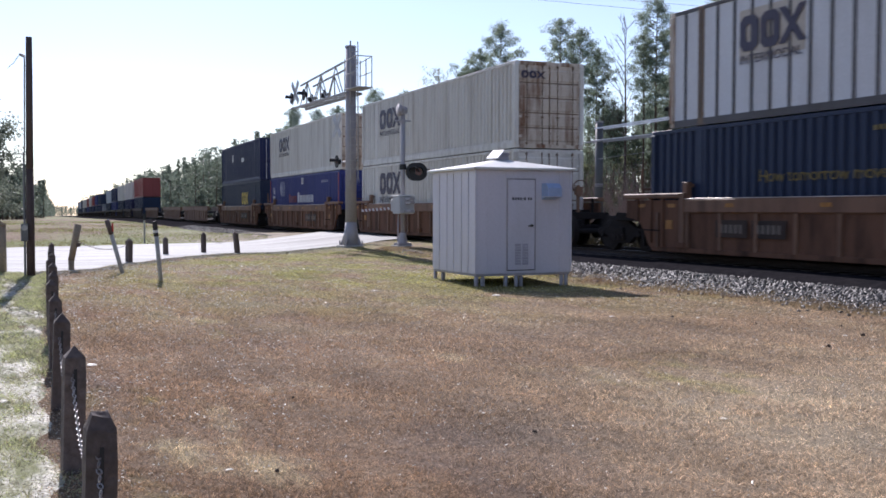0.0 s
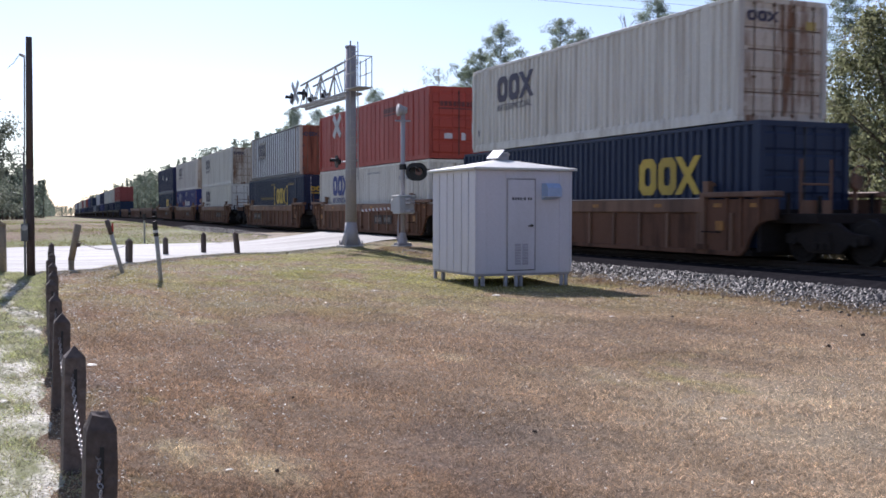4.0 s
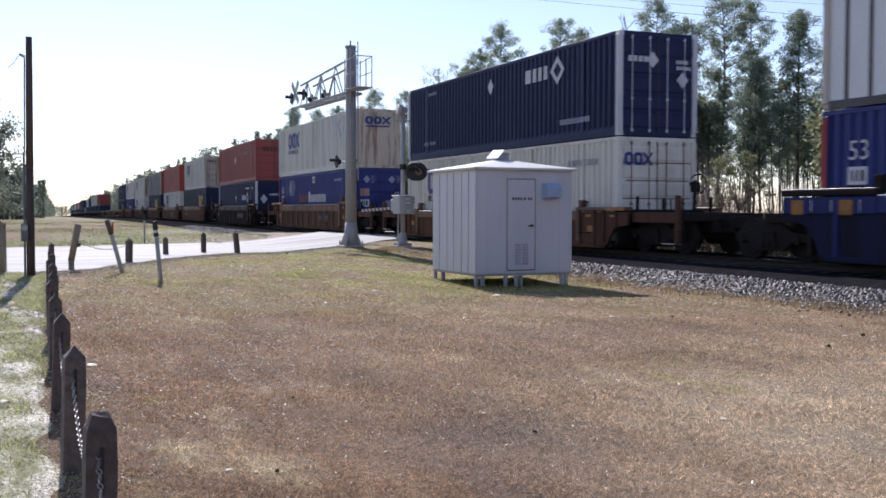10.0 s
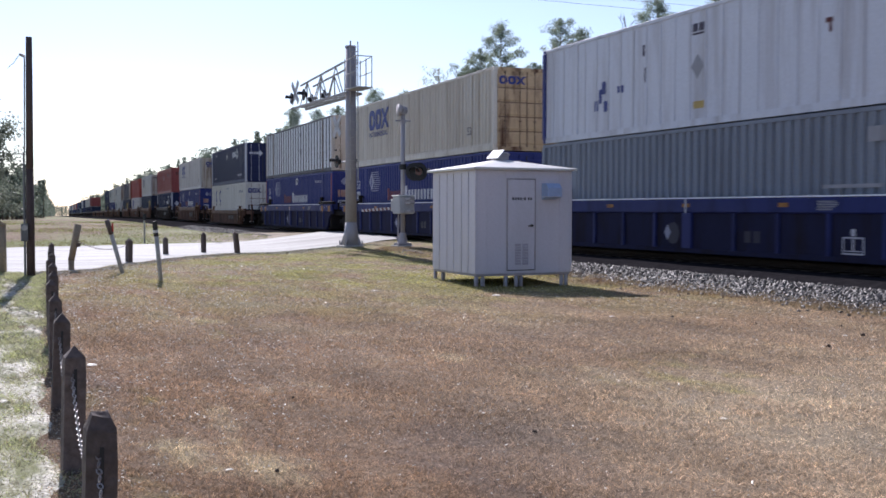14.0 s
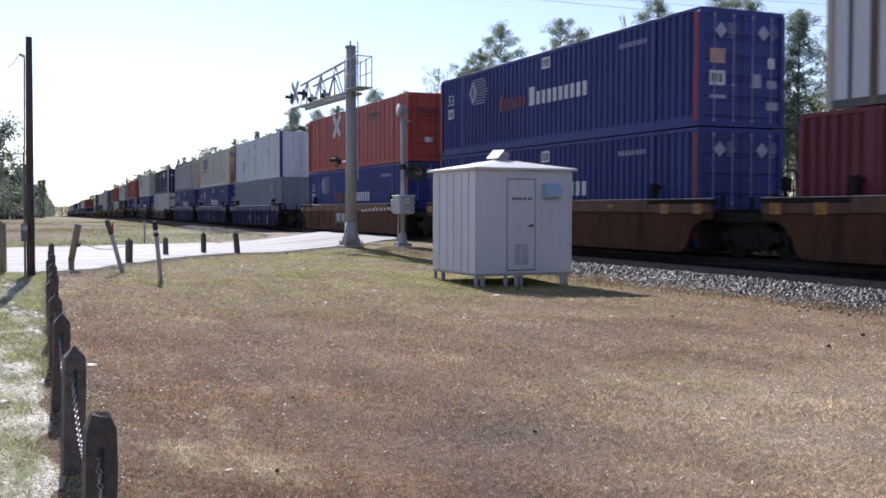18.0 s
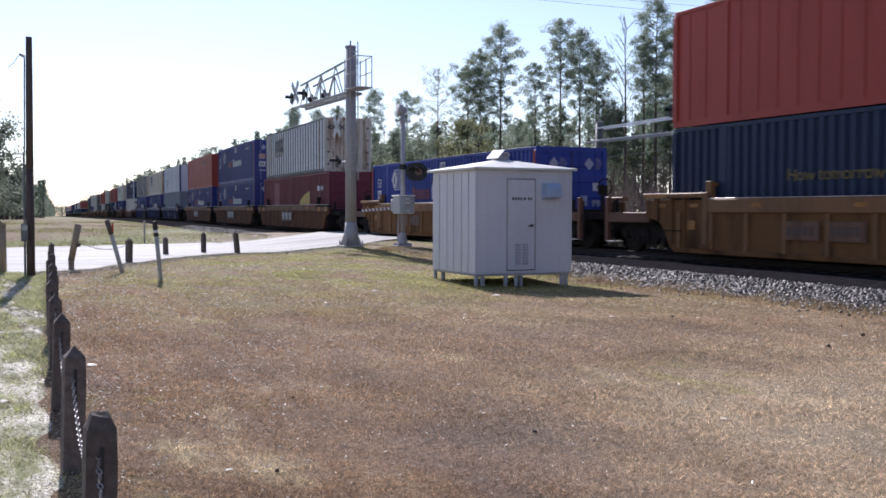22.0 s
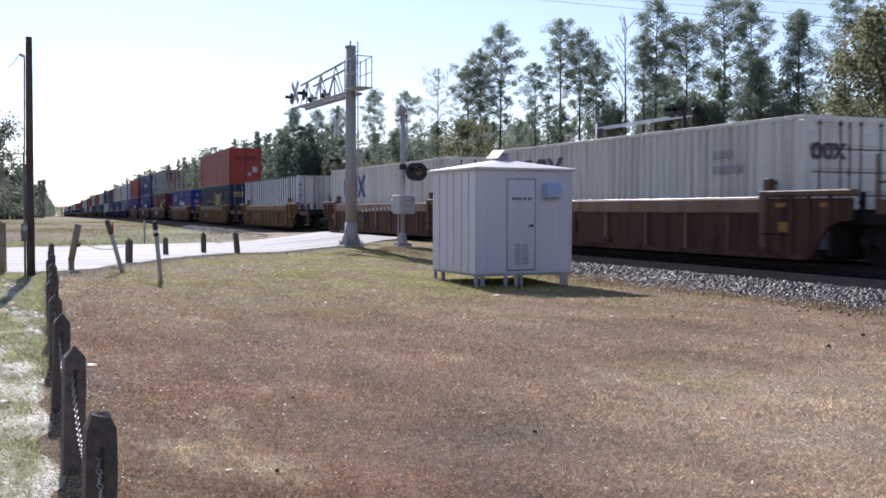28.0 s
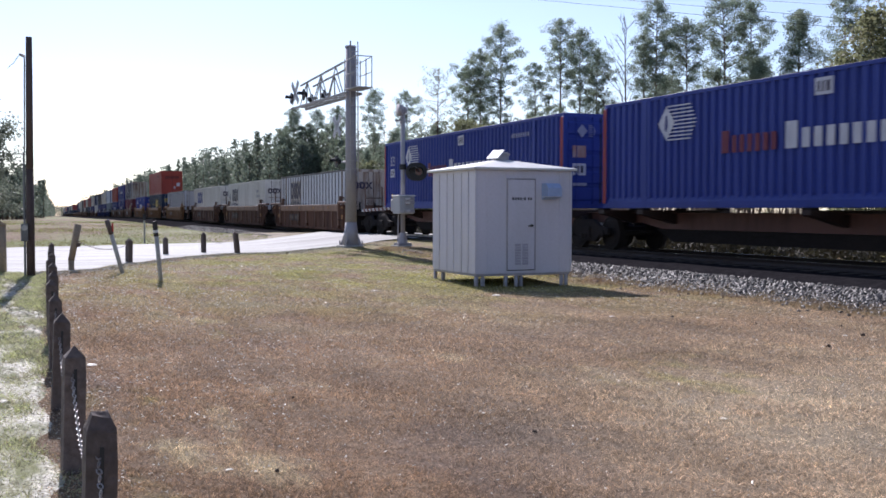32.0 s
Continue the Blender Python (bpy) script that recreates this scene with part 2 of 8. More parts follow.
# ---- ground, road and track ----
def turf_colour(name, rough_bump=0.0, island=0.0, translucent=0.0, tone=1.0, gloss=0.0):
    """Dormant turf in patches of purplish brown, rust brown and straw, with green near the road and the hut."""
    ma = bpy.data.materials.new(name)
    ma.use_nodes = True
    nt = ma.node_tree
    nd, lk = nt.nodes, nt.links.new
    bsdf = nd["Principled BSDF"]
    co = nd.new("ShaderNodeTexCoord")

    def noise_at(scale, detail, off):
        mp = nd.new("ShaderNodeMapping")
        mp.inputs["Location"].default_value = (off, off * 0.7, 0)
        mp.inputs["Rotation"].default_value = (0, 0, 0.5)
        mp.inputs["Scale"].default_value = (1, 0.5 if scale < 3 else 1, 1)
        lk(co.outputs["Object"], mp.inputs[0])
        n = nd.new("ShaderNodeTexNoise")
        n.inputs["Scale"].default_value, n.inputs["Detail"].default_value, n.inputs["Roughness"].default_value = scale, detail, 0.65
        lk(mp.outputs[0], n.inputs["Vector"])
        return n.outputs[0]

    ramp = nd.new("ShaderNodeValToRGB")
    cr = ramp.color_ramp
    cr.elements[0].position, cr.elements[0].color = 0.34, (0.205 * tone, 0.147 * tone, 0.108 * tone, 1)
    cr.elements[1].position, cr.elements[1].color = 0.66, (0.41 * tone, 0.335 * tone, 0.21 * tone, 1)
    e = cr.elements.new(0.45)
    e.color = (0.25 * tone, 0.168 * tone, 0.103 * tone, 1)
    e = cr.elements.new(0.57)
    e.color = (0.272 * tone, 0.187 * tone, 0.116 * tone, 1)
    lk(noise_at(0.55, 8, 3.0), ramp.inputs[0])
    sep = nd.new("ShaderNodeSeparateXYZ")
    lk(co.outputs["Object"], sep.inputs[0])

    def span(sock, a, b, lo=0.0, hi=1.0):
        r = nd.new("ShaderNodeMapRange")
        r.inputs["From Min"].default_value, r.inputs["From Max"].default_value = a, b
        r.inputs["To Min"].default_value, r.inputs["To Max"].default_value = lo, hi
        lk(sock, r.inputs[0])
        return r.outputs[0]

    def maths(op, a, b):
        m = nd.new("ShaderNodeMath")
        m.operation = op
        for i, q in enumerate((a, b)):
            if isinstance(q, float):
                m.inputs[i].default_value = q
            else:
                lk(q, m.inputs[i])
        return m.outputs[0]

    near_road = maths("MULTIPLY", maths("MULTIPLY", span(sep.outputs[1], 12, 23, 0.0, 1.0), span(sep.outputs[1], 60, 40, 0.3, 1.0)), span(noise_at(0.8, 5, 9.0), 0.38, 0.58))
    meadow = span(sep.outputs[1], 36, 46, 0.0, 0.9)
    spots = maths("MULTIPLY", span(noise_at(0.35, 4, 17.0), 0.6, 0.7, 0.0, 0.5), span(noise_at(2.2, 5, 5.0), 0.45, 0.6))
    hut_side = maths("MULTIPLY", maths("MULTIPLY", span(sep.outputs[1], 17.8, 19.5), span(sep.outputs[1], 24, 21)), maths("MULTIPLY", span(sep.outputs[0], 6.5, 9), span(sep.outputs[0], 12.6, 11.4)))
    mix = nd.new("ShaderNodeMix")
    mix.data_type = "RGBA"
    lk(maths("MINIMUM", maths("MAXIMUM", maths("MAXIMUM", maths("MULTIPLY", near_road, span(sep.outputs[0], 2.0, 8.0, 0.5, 1.0)), maths("MULTIPLY", hut_side, 0.7)), spots), 0.85), mix.inputs[0])
    worn = nd.new("ShaderNodeMix")
    worn.data_type = "RGBA"
    path_mask = maths("MULTIPLY", maths("MULTIPLY", span(sep.outputs[0], 2.5, 6.0), span(sep.outputs[1], 9.5, 6.5)), span(noise_at(0.9, 6, 21.0), 0.3, 0.6, 0.25, 1.0))
    lk(path_mask, worn.inputs[0])
    straw = nd.new("ShaderNodeMix")
    straw.data_type = "RGBA"
    lk(maths("MULTIPLY", span(sep.outputs[0], 2.5, 8.0, 0.0, 0.85), span(noise_at(0.7, 5, 41.0), 0.35, 0.6, 0.6, 1.0)), straw.inputs[0])
    lk(ramp.outputs[0], straw.inputs[6])
    straw.inputs[7].default_value = (0.32 * tone, 0.241 * tone, 0.158 * tone, 1)
    lk(straw.outputs[2], worn.inputs[6])
    worn.inputs[7].default_value = (0.47 * tone, 0.385 * tone, 0.265 * tone, 1)
    lk(worn.outputs[2], mix.inputs[6])
    mix.inputs[7].default_value = (0.265 * tone, 0.255 * tone, 0.075 * tone, 1)
    field = nd.new("ShaderNodeMix")
    field.data_type = "RGBA"
    lk(meadow, field.inputs[0])
    lk(mix.outputs[2], field.inputs[6])
    patch = nd.new("ShaderNodeValToRGB")
    patch.color_ramp.elements[0].position, patch.color_ramp.elements[0].color = 0.44, (0.21 * tone, 0.137 * tone, 0.08 * tone, 1)
    patch.color_ramp.elements[1].position, patch.color_ramp.elements[1].color = 0.56, (0.2 * tone, 0.235 * tone, 0.078 * tone, 1)
    lk(noise_at(0.05, 6, 31.0), patch.inputs[0])
    lk(patch.outputs[0], field.inputs[7])
    wash = nd.new("ShaderNodeMix")
    wash.data_type = "RGBA"
    bank = maths("MULTIPLY", maths("MULTIPLY", span(sep.outputs[0], 7.5, 10.0), span(sep.outputs[0], 17.0, 15.0)), maths("MULTIPLY", span(sep.outputs[1], 50, 53), span(sep.outputs[1], 84, 64)))
    lk(maths("MULTIPLY", bank, span(noise_at(0.5, 5, 61.0), 0.36, 0.56, 0.1, 0.95)), wash.inputs[0])
    lk(field.outputs[2], wash.inputs[6])
    wash.inputs[7].default_value = (0.43 * tone, 0.36 * tone, 0.29 * tone, 1)
    hsv = nd.new("ShaderNodeHueSaturation")
    lk(wash.outputs[2], hsv.inputs["Color"])
    val = maths("MULTIPLY", span(noise_at(14, 5, 1.0), 0.3, 0.7, 0.7, 1.3), span(noise_at(38, 3, 4.0), 0.35, 0.65, 0.6, 1.45))
    val = maths("MULTIPLY", val, span(noise_at(1.1, 7, 51.0), 0.32, 0.68, 0.78, 1.22))
    if island:
        geo = nd.new("ShaderNodeNewGeometry")
        val = maths("MULTIPLY", val, span(geo.outputs["Random Per Island"], 0, 1, 1 - island, 1 + island))
    lk(val, hsv.inputs["Value"])
    lk(hsv.outputs[0], bsdf.inputs["Base Color"])
    bsdf.inputs["Roughness"].default_value = 0.85 - gloss
    bsdf.inputs["Specular IOR Level"].default_value = 0.08 + gloss * 0.8
    if rough_bump:
        bu = nd.new("ShaderNodeBump")
        bu.inputs["Strength"].default_value, bu.inputs["Distance"].default_value = rough_bump, 0.03
        lk(noise_at(45, 5, 2.0), bu.inputs["Height"])
        lk(bu.outputs[0], bsdf.inputs["Normal"])
    if translucent:
        tr = nd.new("ShaderNodeBsdfTranslucent")
        lk(hsv.outputs[0], tr.inputs[0])
        ms = nd.new("ShaderNodeMixShader")
        ms.inputs[0].default_value = translucent
        lk(bsdf.outputs[0], ms.inputs[1])
        lk(tr.outputs[0], ms.inputs[2])
        lk(ms.outputs[0], nd["Material Output"].inputs[0])
    return ma


def sheet(name, xs, ys, zf, material, label, category="ground"):
    """A sheet over a grid of x and y, with heights from zf."""
    gx, gy = np.meshgrid(xs, ys)
    z = zf(gx, gy)
    v = np.stack([gx, gy, z], -1).reshape(-1, 3)
    nx, ny = len(xs), len(ys)
    i = np.arange(nx - 1)[None, :] + nx * np.arange(ny - 1)[:, None]
    f = np.stack([i, i + 1, i + 1 + nx, i + nx], -1).reshape(-1, 4)
    me = raw_mesh(v, f)
    me.polygons.foreach_set("use_smooth", [True] * len(me.polygons))
    ob = part(name, me, material)
    return tagged(ob, label, category, kind="structure")


xs = np.unique(np.concatenate([np.linspace(-2600, -40, 16), np.arange(-40, 60, 1.0), np.linspace(60, 2600, 16)]))
ys = np.unique(np.concatenate([np.linspace(-2600, -20, 14), np.arange(-20, 90, 1.0), np.arange(94, 400, 12.0), np.linspace(400, 2600, 24)]))
ground = sheet("ground", xs, ys, ground_z, turf_colour("dormant turf soil", 1.0, tone=0.76), "dormant brown mown grass with straw and green patches", "ground")

# the road: near and far edges, from west of the posts to beyond the crossing
NEAR_EDGE = [(-90, 26.0), (-6, 27.6), (0.4, 28.0), (2.6, 29.2), (4.0, 32.0), (6.2, 36.0), (8.8, 38.2), (12.5, 39.4), (16.0, 40.0), (19.0, 40.6), (23, 43.5), (34, 52), (90, 72)]
FAR_EDGE = [(-90, 44.5), (-6, 46.6), (0.4, 47.4), (2.6, 47.8), (4.0, 48.2), (6.2, 49.0), (8.8, 50.2), (12.5, 51.2), (16.0, 52.4), (19.0, 53.2), (23, 54), (34, 58), (90, 78)]


def road_z(x, y):
    off = np.abs(x - track_x(y))
    return ground_z(x, y) + 0.035 + (RAIL_Z - 0.02 - 0.36 - 0.035) * smooth(4.5, 1.6, off)


def build_road():
    near_x, near_y = zip(*NEAR_EDGE)
    far_x, far_y = zip(*FAR_EDGE)
    px = np.unique(np.concatenate([np.linspace(-90, -6, 15), np.arange(-6, 34, 0.5), np.linspace(34, 90, 12)]))
    t = np.linspace(0, 1, 22)
    ny_, fy_ = np.interp(px, near_x, near_y), np.interp(px, far_x, far_y)
    gx = np.repeat(px[None], len(t), 0)
    wig = 0.12 * np.sin(px * 2.3) + 0.08 * np.sin(px * 5.1 + 1)
    gy = ny_ + wig + (fy_ - ny_ - wig) * t[:, None]
    z = road_z(gx, gy)
    z[0] -= 0.06
    z[-1] -= 0.06
    v = np.stack([gx, gy, z], -1).reshape(-1, 3)
    nx = len(px)
    i = np.arange(nx - 1)[None, :] + nx * np.arange(len(t) - 1)[:, None]
    ob = part("road", raw_mesh(v, np.stack([i, i + 1, i + 1 + nx, i + nx], -1).reshape(-1, 4)),
              surf("sun-bleached asphalt", (0.33, 0.332, 0.312), 0.75, 0, 0.25, 8, dirt=(0.17, 0.165, 0.155), amount=0.9, dirt_scale=0.9, bump=0.35, bump_scale=90, spec=0.35, stretch=(0.12, 1.6, 1)))
    tagged(ob, "pale sun-bleached asphalt road over the level crossing", "road", kind="structure")


build_road()

# sandy strip west of the chain posts
sand = surf("pale sandy verge", (0.66, 0.63, 0.53), 0.95, 0, 0.6, 4, dirt=(0.2, 0.21, 0.1), amount=1.0, dirt_scale=3.2, reach=(0.42, 0.6), bump=0.5, bump_scale=50, spec=0.2, stretch=(1.4, 0.4, 1))


def verge_edge(y):
    return np.interp(y, [0, 5, 9, 12, 20, 29], [0.42, 0.5, 0.6, 0.74, 1.12, 1.55])


def build_verge():
    py = np.linspace(-6, 28.6, 360)
    t = np.linspace(0, 1, 40)
    ex = verge_edge(py) + 0.025 * np.sin(py * 3.1) + 0.012 * np.sin(py * 8) + 0.008 * np.sin(py * 23)
    gx = -24 + (ex + 24)[:, None] * (t ** 0.4)[None, :]
    gy = np.repeat(py[:, None], len(t), 1)
    z = ground_z(gx, gy) + 0.012 + 0.01 * np.sin(gx * 5) * np.sin(gy * 4)
    z[:, -1] -= 0.05
    v = np.stack([gx, gy, z], -1).reshape(-1, 3)
    i = np.arange(len(t) - 1)[None, :] + len(t) * np.arange(len(py) - 1)[:, None]
    ob = part("verge", raw_mesh(v, np.stack([i, i + 1, i + 1 + len(t), i + len(t)], -1).reshape(-1, 4)), sand)
    tagged(ob, "pale sandy verge with thin green grass", "ground", kind="structure")


build_verge()

STATIONS = np.unique(np.concatenate([np.linspace(-460, -40, 22), np.arange(-40, 110, 2.0), np.linspace(110, 1500, 60)]))
# Near-black colour stands for the train's shade on the bed.
ballast_mat = surf("shade-dark ballast", (0.02, 0.019, 0.021), 1.0, 0, 0.6, 9, dirt=(0.038, 0.036, 0.038), amount=0.7, dirt_scale=5, bump=1.0, bump_scale=28, spec=0.0)


def along_track(name, section, material, parent=None, stations=STATIONS):
    """A strip of the given cross section of (offset, height) pairs along the track."""
    v = [beside(s, o, z) for s in stations for o, z in section]
    k = len(section)
    f = [(i * k + j, i * k + j + 1, (i + 1) * k + j + 1, (i + 1) * k + j) for i in range(len(stations) - 1) for j in range(k - 1)]
    return part(name, raw_mesh(v, f), material, parent)


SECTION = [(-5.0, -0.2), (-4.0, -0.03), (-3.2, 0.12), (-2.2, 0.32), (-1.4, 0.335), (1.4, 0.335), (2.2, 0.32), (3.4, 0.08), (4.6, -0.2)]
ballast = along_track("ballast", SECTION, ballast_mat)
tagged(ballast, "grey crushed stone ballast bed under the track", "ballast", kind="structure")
for side in (-1, 1):
    c = side * 0.755
    prof = [(c - 0.07, 0.35), (c - 0.07, 0.365), (c - 0.012, 0.385), (c - 0.012, 0.455), (c - 0.036, 0.465), (c - 0.036, 0.496),
            (c + 0.036, 0.496), (c + 0.036, 0.465), (c + 0.012, 0.455), (c + 0.012, 0.385), (c + 0.07, 0.365), (c + 0.07, 0.35)]
    r = along_track("rail", prof, M["rail"])
    tagged(r, "brown steel rail with a polished head", "rail", "rails", kind="structure")
    along_track("rail_head", [(c - 0.03, RAIL_Z), (c + 0.03, RAIL_Z)], M["rail_top"], r)
tie_mesh = Mesh().box(-1.3, 1.3, -0.115, 0.115, 0.2, 0.352).done(0.012)
ties = thing("crossties", Matrix(), "dark timber crossties bedded in the ballast", "crosstie", kind="structure")
for i in range(-28, 60):
    x, y, h = track(i * 0.55 + 8)
    if not 39.0 < y < 54:
        part("crosstie", tie_mesh, M["tie"], ties, m=pose(x, y, 0, 0, 0, -math.degrees(h) + random.uniform(-1, 1)))
cross_panel = along_track("crossing_panel", [(-0.66, 0.40), (-0.66, 0.482), (0.66, 0.482), (0.66, 0.40)], M["concrete"], stations=np.linspace(40, 54.5, 8))
tagged(cross_panel, "concrete level crossing panel between the rails", "crossing panel", kind="structure")


# ---- equipment hut ----
HX0, HX1, HY0, HY1, HZ0, HZ1 = 9.77, 12.15, 20.17, 22.55, 0.22, 2.51


def equipment_hut():
    hut = thing("equipment_hut", pose(HX0, HY0, 0), "white sheet-metal equipment hut on short steel legs", "hut")
    w, d = HX1 - HX0, HY1 - HY0
    body = Mesh().box(0.0, w, 0.0, d, HZ0, HZ1)
    part("wall", body, M["hut_white"], hut, bevel=0.008)
    for i in range(1, 6):
        y = d * i / 6 + 0.04 * (i % 2)
        part("wall_rib", Mesh().box(-0.014, -0.001, y - 0.05, y + 0.05, HZ0 + 0.02, HZ1 - 0.04), M["hut_white"], hut, bevel=0.006)
    for xx in (0.27, 0.76 - 0.03, 2.1):
        part("wall_seam", Mesh().box(xx - 0.02, xx + 0.02, -0.012, -0.001, HZ0 + 0.02, HZ1 - 0.04), M["hut_white"], hut, bevel=0.004)
    for xx in (0.0, w):
        part("corner_trim", Mesh().box(xx - 0.03, xx + 0.03, -0.014, 0.05, HZ0 + 0.01, HZ1 - 0.01), M["hut_white"], hut, bevel=0.006)
    part("sill_channel", Mesh().box(0.01, w - 0.01, 0.01, d - 0.01, HZ0 - 0.05, HZ0 - 0.002), M["steel_grey"], hut, bevel=0.006)
    e = 0.11
    roof = Mesh()
    cx, cy, top = w / 2, d / 2, HZ1 + 0.30
    roof.add([(-e, -e, HZ1), (w + e, -e, HZ1), (w + e, d + e, HZ1), (-e, d + e, HZ1), (-e, -e, HZ1 + 0.05), (w + e, -e, HZ1 + 0.05), (w + e, d + e, HZ1 + 0.05),
              (-e, d + e, HZ1 + 0.05), (cx, cy, top)],
             [(3, 2, 1, 0), (0, 1, 5, 4), (1, 2, 6, 5), (2, 3, 7, 6), (3, 0, 4, 7), (4, 5, 8), (5, 6, 8), (6, 7, 8), (7, 4, 8)])
    part("roof", roof, M["hut_roof"], hut, "white low pyramid sheet roof", bevel=0.006)
    vent = part("roof_vent", Mesh().tube((cx, cy, top - 0.12), (cx, cy, top + 0.10), 0.2, 0.2, 20), M["steel_grey"], hut, "galvanised roof vent with tilted lid", flat=False)
    part("vent_lid", Mesh().box(-0.16, 0.16, -0.17, 0.17, -0.012, 0.012), M["white"], vent, "pale tilted lid", m=pose(cx - 0.16, cy - 0.08, top + 0.1, 0, -38, 24), bevel=0.004)
    part("vent_cap", Mesh().tube((cx + 0.03, cy, top + 0.1), (cx + 0.03, cy, top + 0.15), 0.22, 0.16, 20), M["steel_grey"], vent, flat=False)
    # door in the front
    dx0, dx1, dz0, dz1 = 0.77, 1.44, 0.30, 2.30
    door = part("door", Mesh().box(dx0, dx1, -0.026, -0.002, dz0, dz1), M["hut_white"], hut, "white steel door with a louvre", bevel=0.005)
    for a in ((dx0 - 0.035, dx0 - 0.008, dz0 - 0.02, dz1 + 0.03), (dx1 + 0.008, dx1 + 0.035, dz0 - 0.02, dz1 + 0.03), (dx0 - 0.035, dx1 + 0.035, dz1 + 0.008, dz1 + 0.03)):
        part("door_trim", Mesh().box(a[0], a[1], -0.02, -0.002, a[2], a[3]), M["steel_grey"], door, bevel=0.003)
    part("door_gap", Mesh().box(dx0 - 0.008, dx1 + 0.008, -0.006, -0.0015, dz0 - 0.02, dz1 + 0.008), M["black"], door)
    part("handle", Mesh().tube((dx1 - 0.09, -0.03, 1.28), (dx1 - 0.09, -0.09, 1.28), 0.03, 0.026, 10).bar((dx1 - 0.09, -0.08, 1.28), (dx1 - 0.19, -0.08, 1.27), 0.025), M["black"], door)
    for c in (0.245, 0.43):
        for k in range(8):
            part("louvre_slat", Mesh().add([(dx0 + c - 0.07, -0.028, 0.42 + k * 0.06), (dx0 + c + 0.07, -0.028, 0.42 + k * 0.06), (dx0 + c + 0.07, -0.05, 0.41 + k * 0.06),
                                            (dx0 + c - 0.07, -0.05, 0.41 + k * 0.06), (dx0 + c - 0.07, -0.028, 0.46 + k * 0.06), (dx0 + c + 0.07, -0.028, 0.46 + k * 0.06)],
                                           [(0, 1, 2, 3), (3, 2, 5, 4), (0, 3, 4), (1, 5, 2), (0, 4, 5, 1)]), M["louvre"], door)
    # stencilled name as plain bars
    x = dx0 + 0.10
    for wdt in (0.05, 0.04, 0.04, 0.04, 0.018, 0.045, 0.0, 0.04, 0.035):
        if wdt:
            part("stencil_bar", Mesh().box(x, x + wdt, -0.0285, -0.0262, 1.845, 1.905), M["black"], door)
        x += wdt + 0.022 if wdt else 0.03
    hood = Mesh().prism([(-0.30, 1.93), (-0.002, 1.86), (-0.002, 2.22), (-0.20, 2.22), (-0.30, 2.12)], 1.62, 1.98)
    part("vent_hood", hood, M["hut_blue"], hut, "pale blue wall vent hood", bevel=0.008)
    part("drip_edge", Mesh().box(1.60, 2.0, -0.31, -0.02, 1.915, 1.928), M["hut_white"], hut)
    for lx, ly in ((0.02, 0.03), (0.22, 0.12), (0.75, 0.05), (1.0, 0.02), (1.16, 0.1), (w - 0.2, 0.06), (w - 0.08, 0.06), (0.05, d - 0.05), (0.12, d - 0.35), (w - 0.05, d - 0.05)):
        gz = float(ground_z(HX0 + lx, HY0 + ly))
        leg = part("leg", Mesh().tube((lx, ly, gz - 0.1), (lx, ly, HZ0 - 0.05), 0.045, None, 10), M["steel_grey"], hut, flat=False)
    return hut


equipment_hut()


# ---- crossing signals ----
def flasher(parent, at, yaw, size=1.0):
    """Lamp with a round black backboard and a hood; faces local -y turned by yaw."""
    m = Matrix.Translation(at) @ pose(0, 0, 0, 0, 0, yaw) @ Matrix.Scale(size, 4)
    lamp = part("flasher", Mesh().tube((0, 0.0, 0), (0, 0.14, 0), 0.13, 0.10, 16), M["black"], parent, "black flashing lamp housing", m=m, flat=False)
    part("backboard", Mesh().tube((0, -0.02, 0), (0, -0.002, 0), 0.25, 0.25, 24), M["black"], lamp)
    part("lens", Mesh().tube((0, -0.035, 0), (0, -0.021, 0), 0.10, 0.10, 16), M["lens"], lamp)
    hood = Mesh()
    n = 12
    for i in range(n):
        a0, a1 = math.pi * i / n, math.pi * (i + 1) / n
        for r in (0.12,):
            hood.add([(r * math.cos(a0), -0.03, r * math.sin(a0)), (r * math.cos(a1), -0.03, r * math.sin(a1)), (r * math.cos(a1), -0.27, r * math.sin(a1)), (r * math.cos(a0), -0.27, r * math.sin(a0)),
                      (1.08 * r * math.cos(a0), -0.03, 1.08 * r * math.sin(a0)), (1.08 * r * math.cos(a1), -0.03, 1.08 * r * math.sin(a1)), (1.08 * r * math.cos(a1), -0.27, 1.08 * r * math.sin(a1)),
                      (1.08 * r * math.cos(a0), -0.27, 1.08 * r * math.sin(a0))], [(0, 1, 2, 3), (4, 7, 6, 5), (3, 2, 6, 7), (0, 4, 5, 1)])
    part("hood", hood, M["black"], lamp)
    return lamp


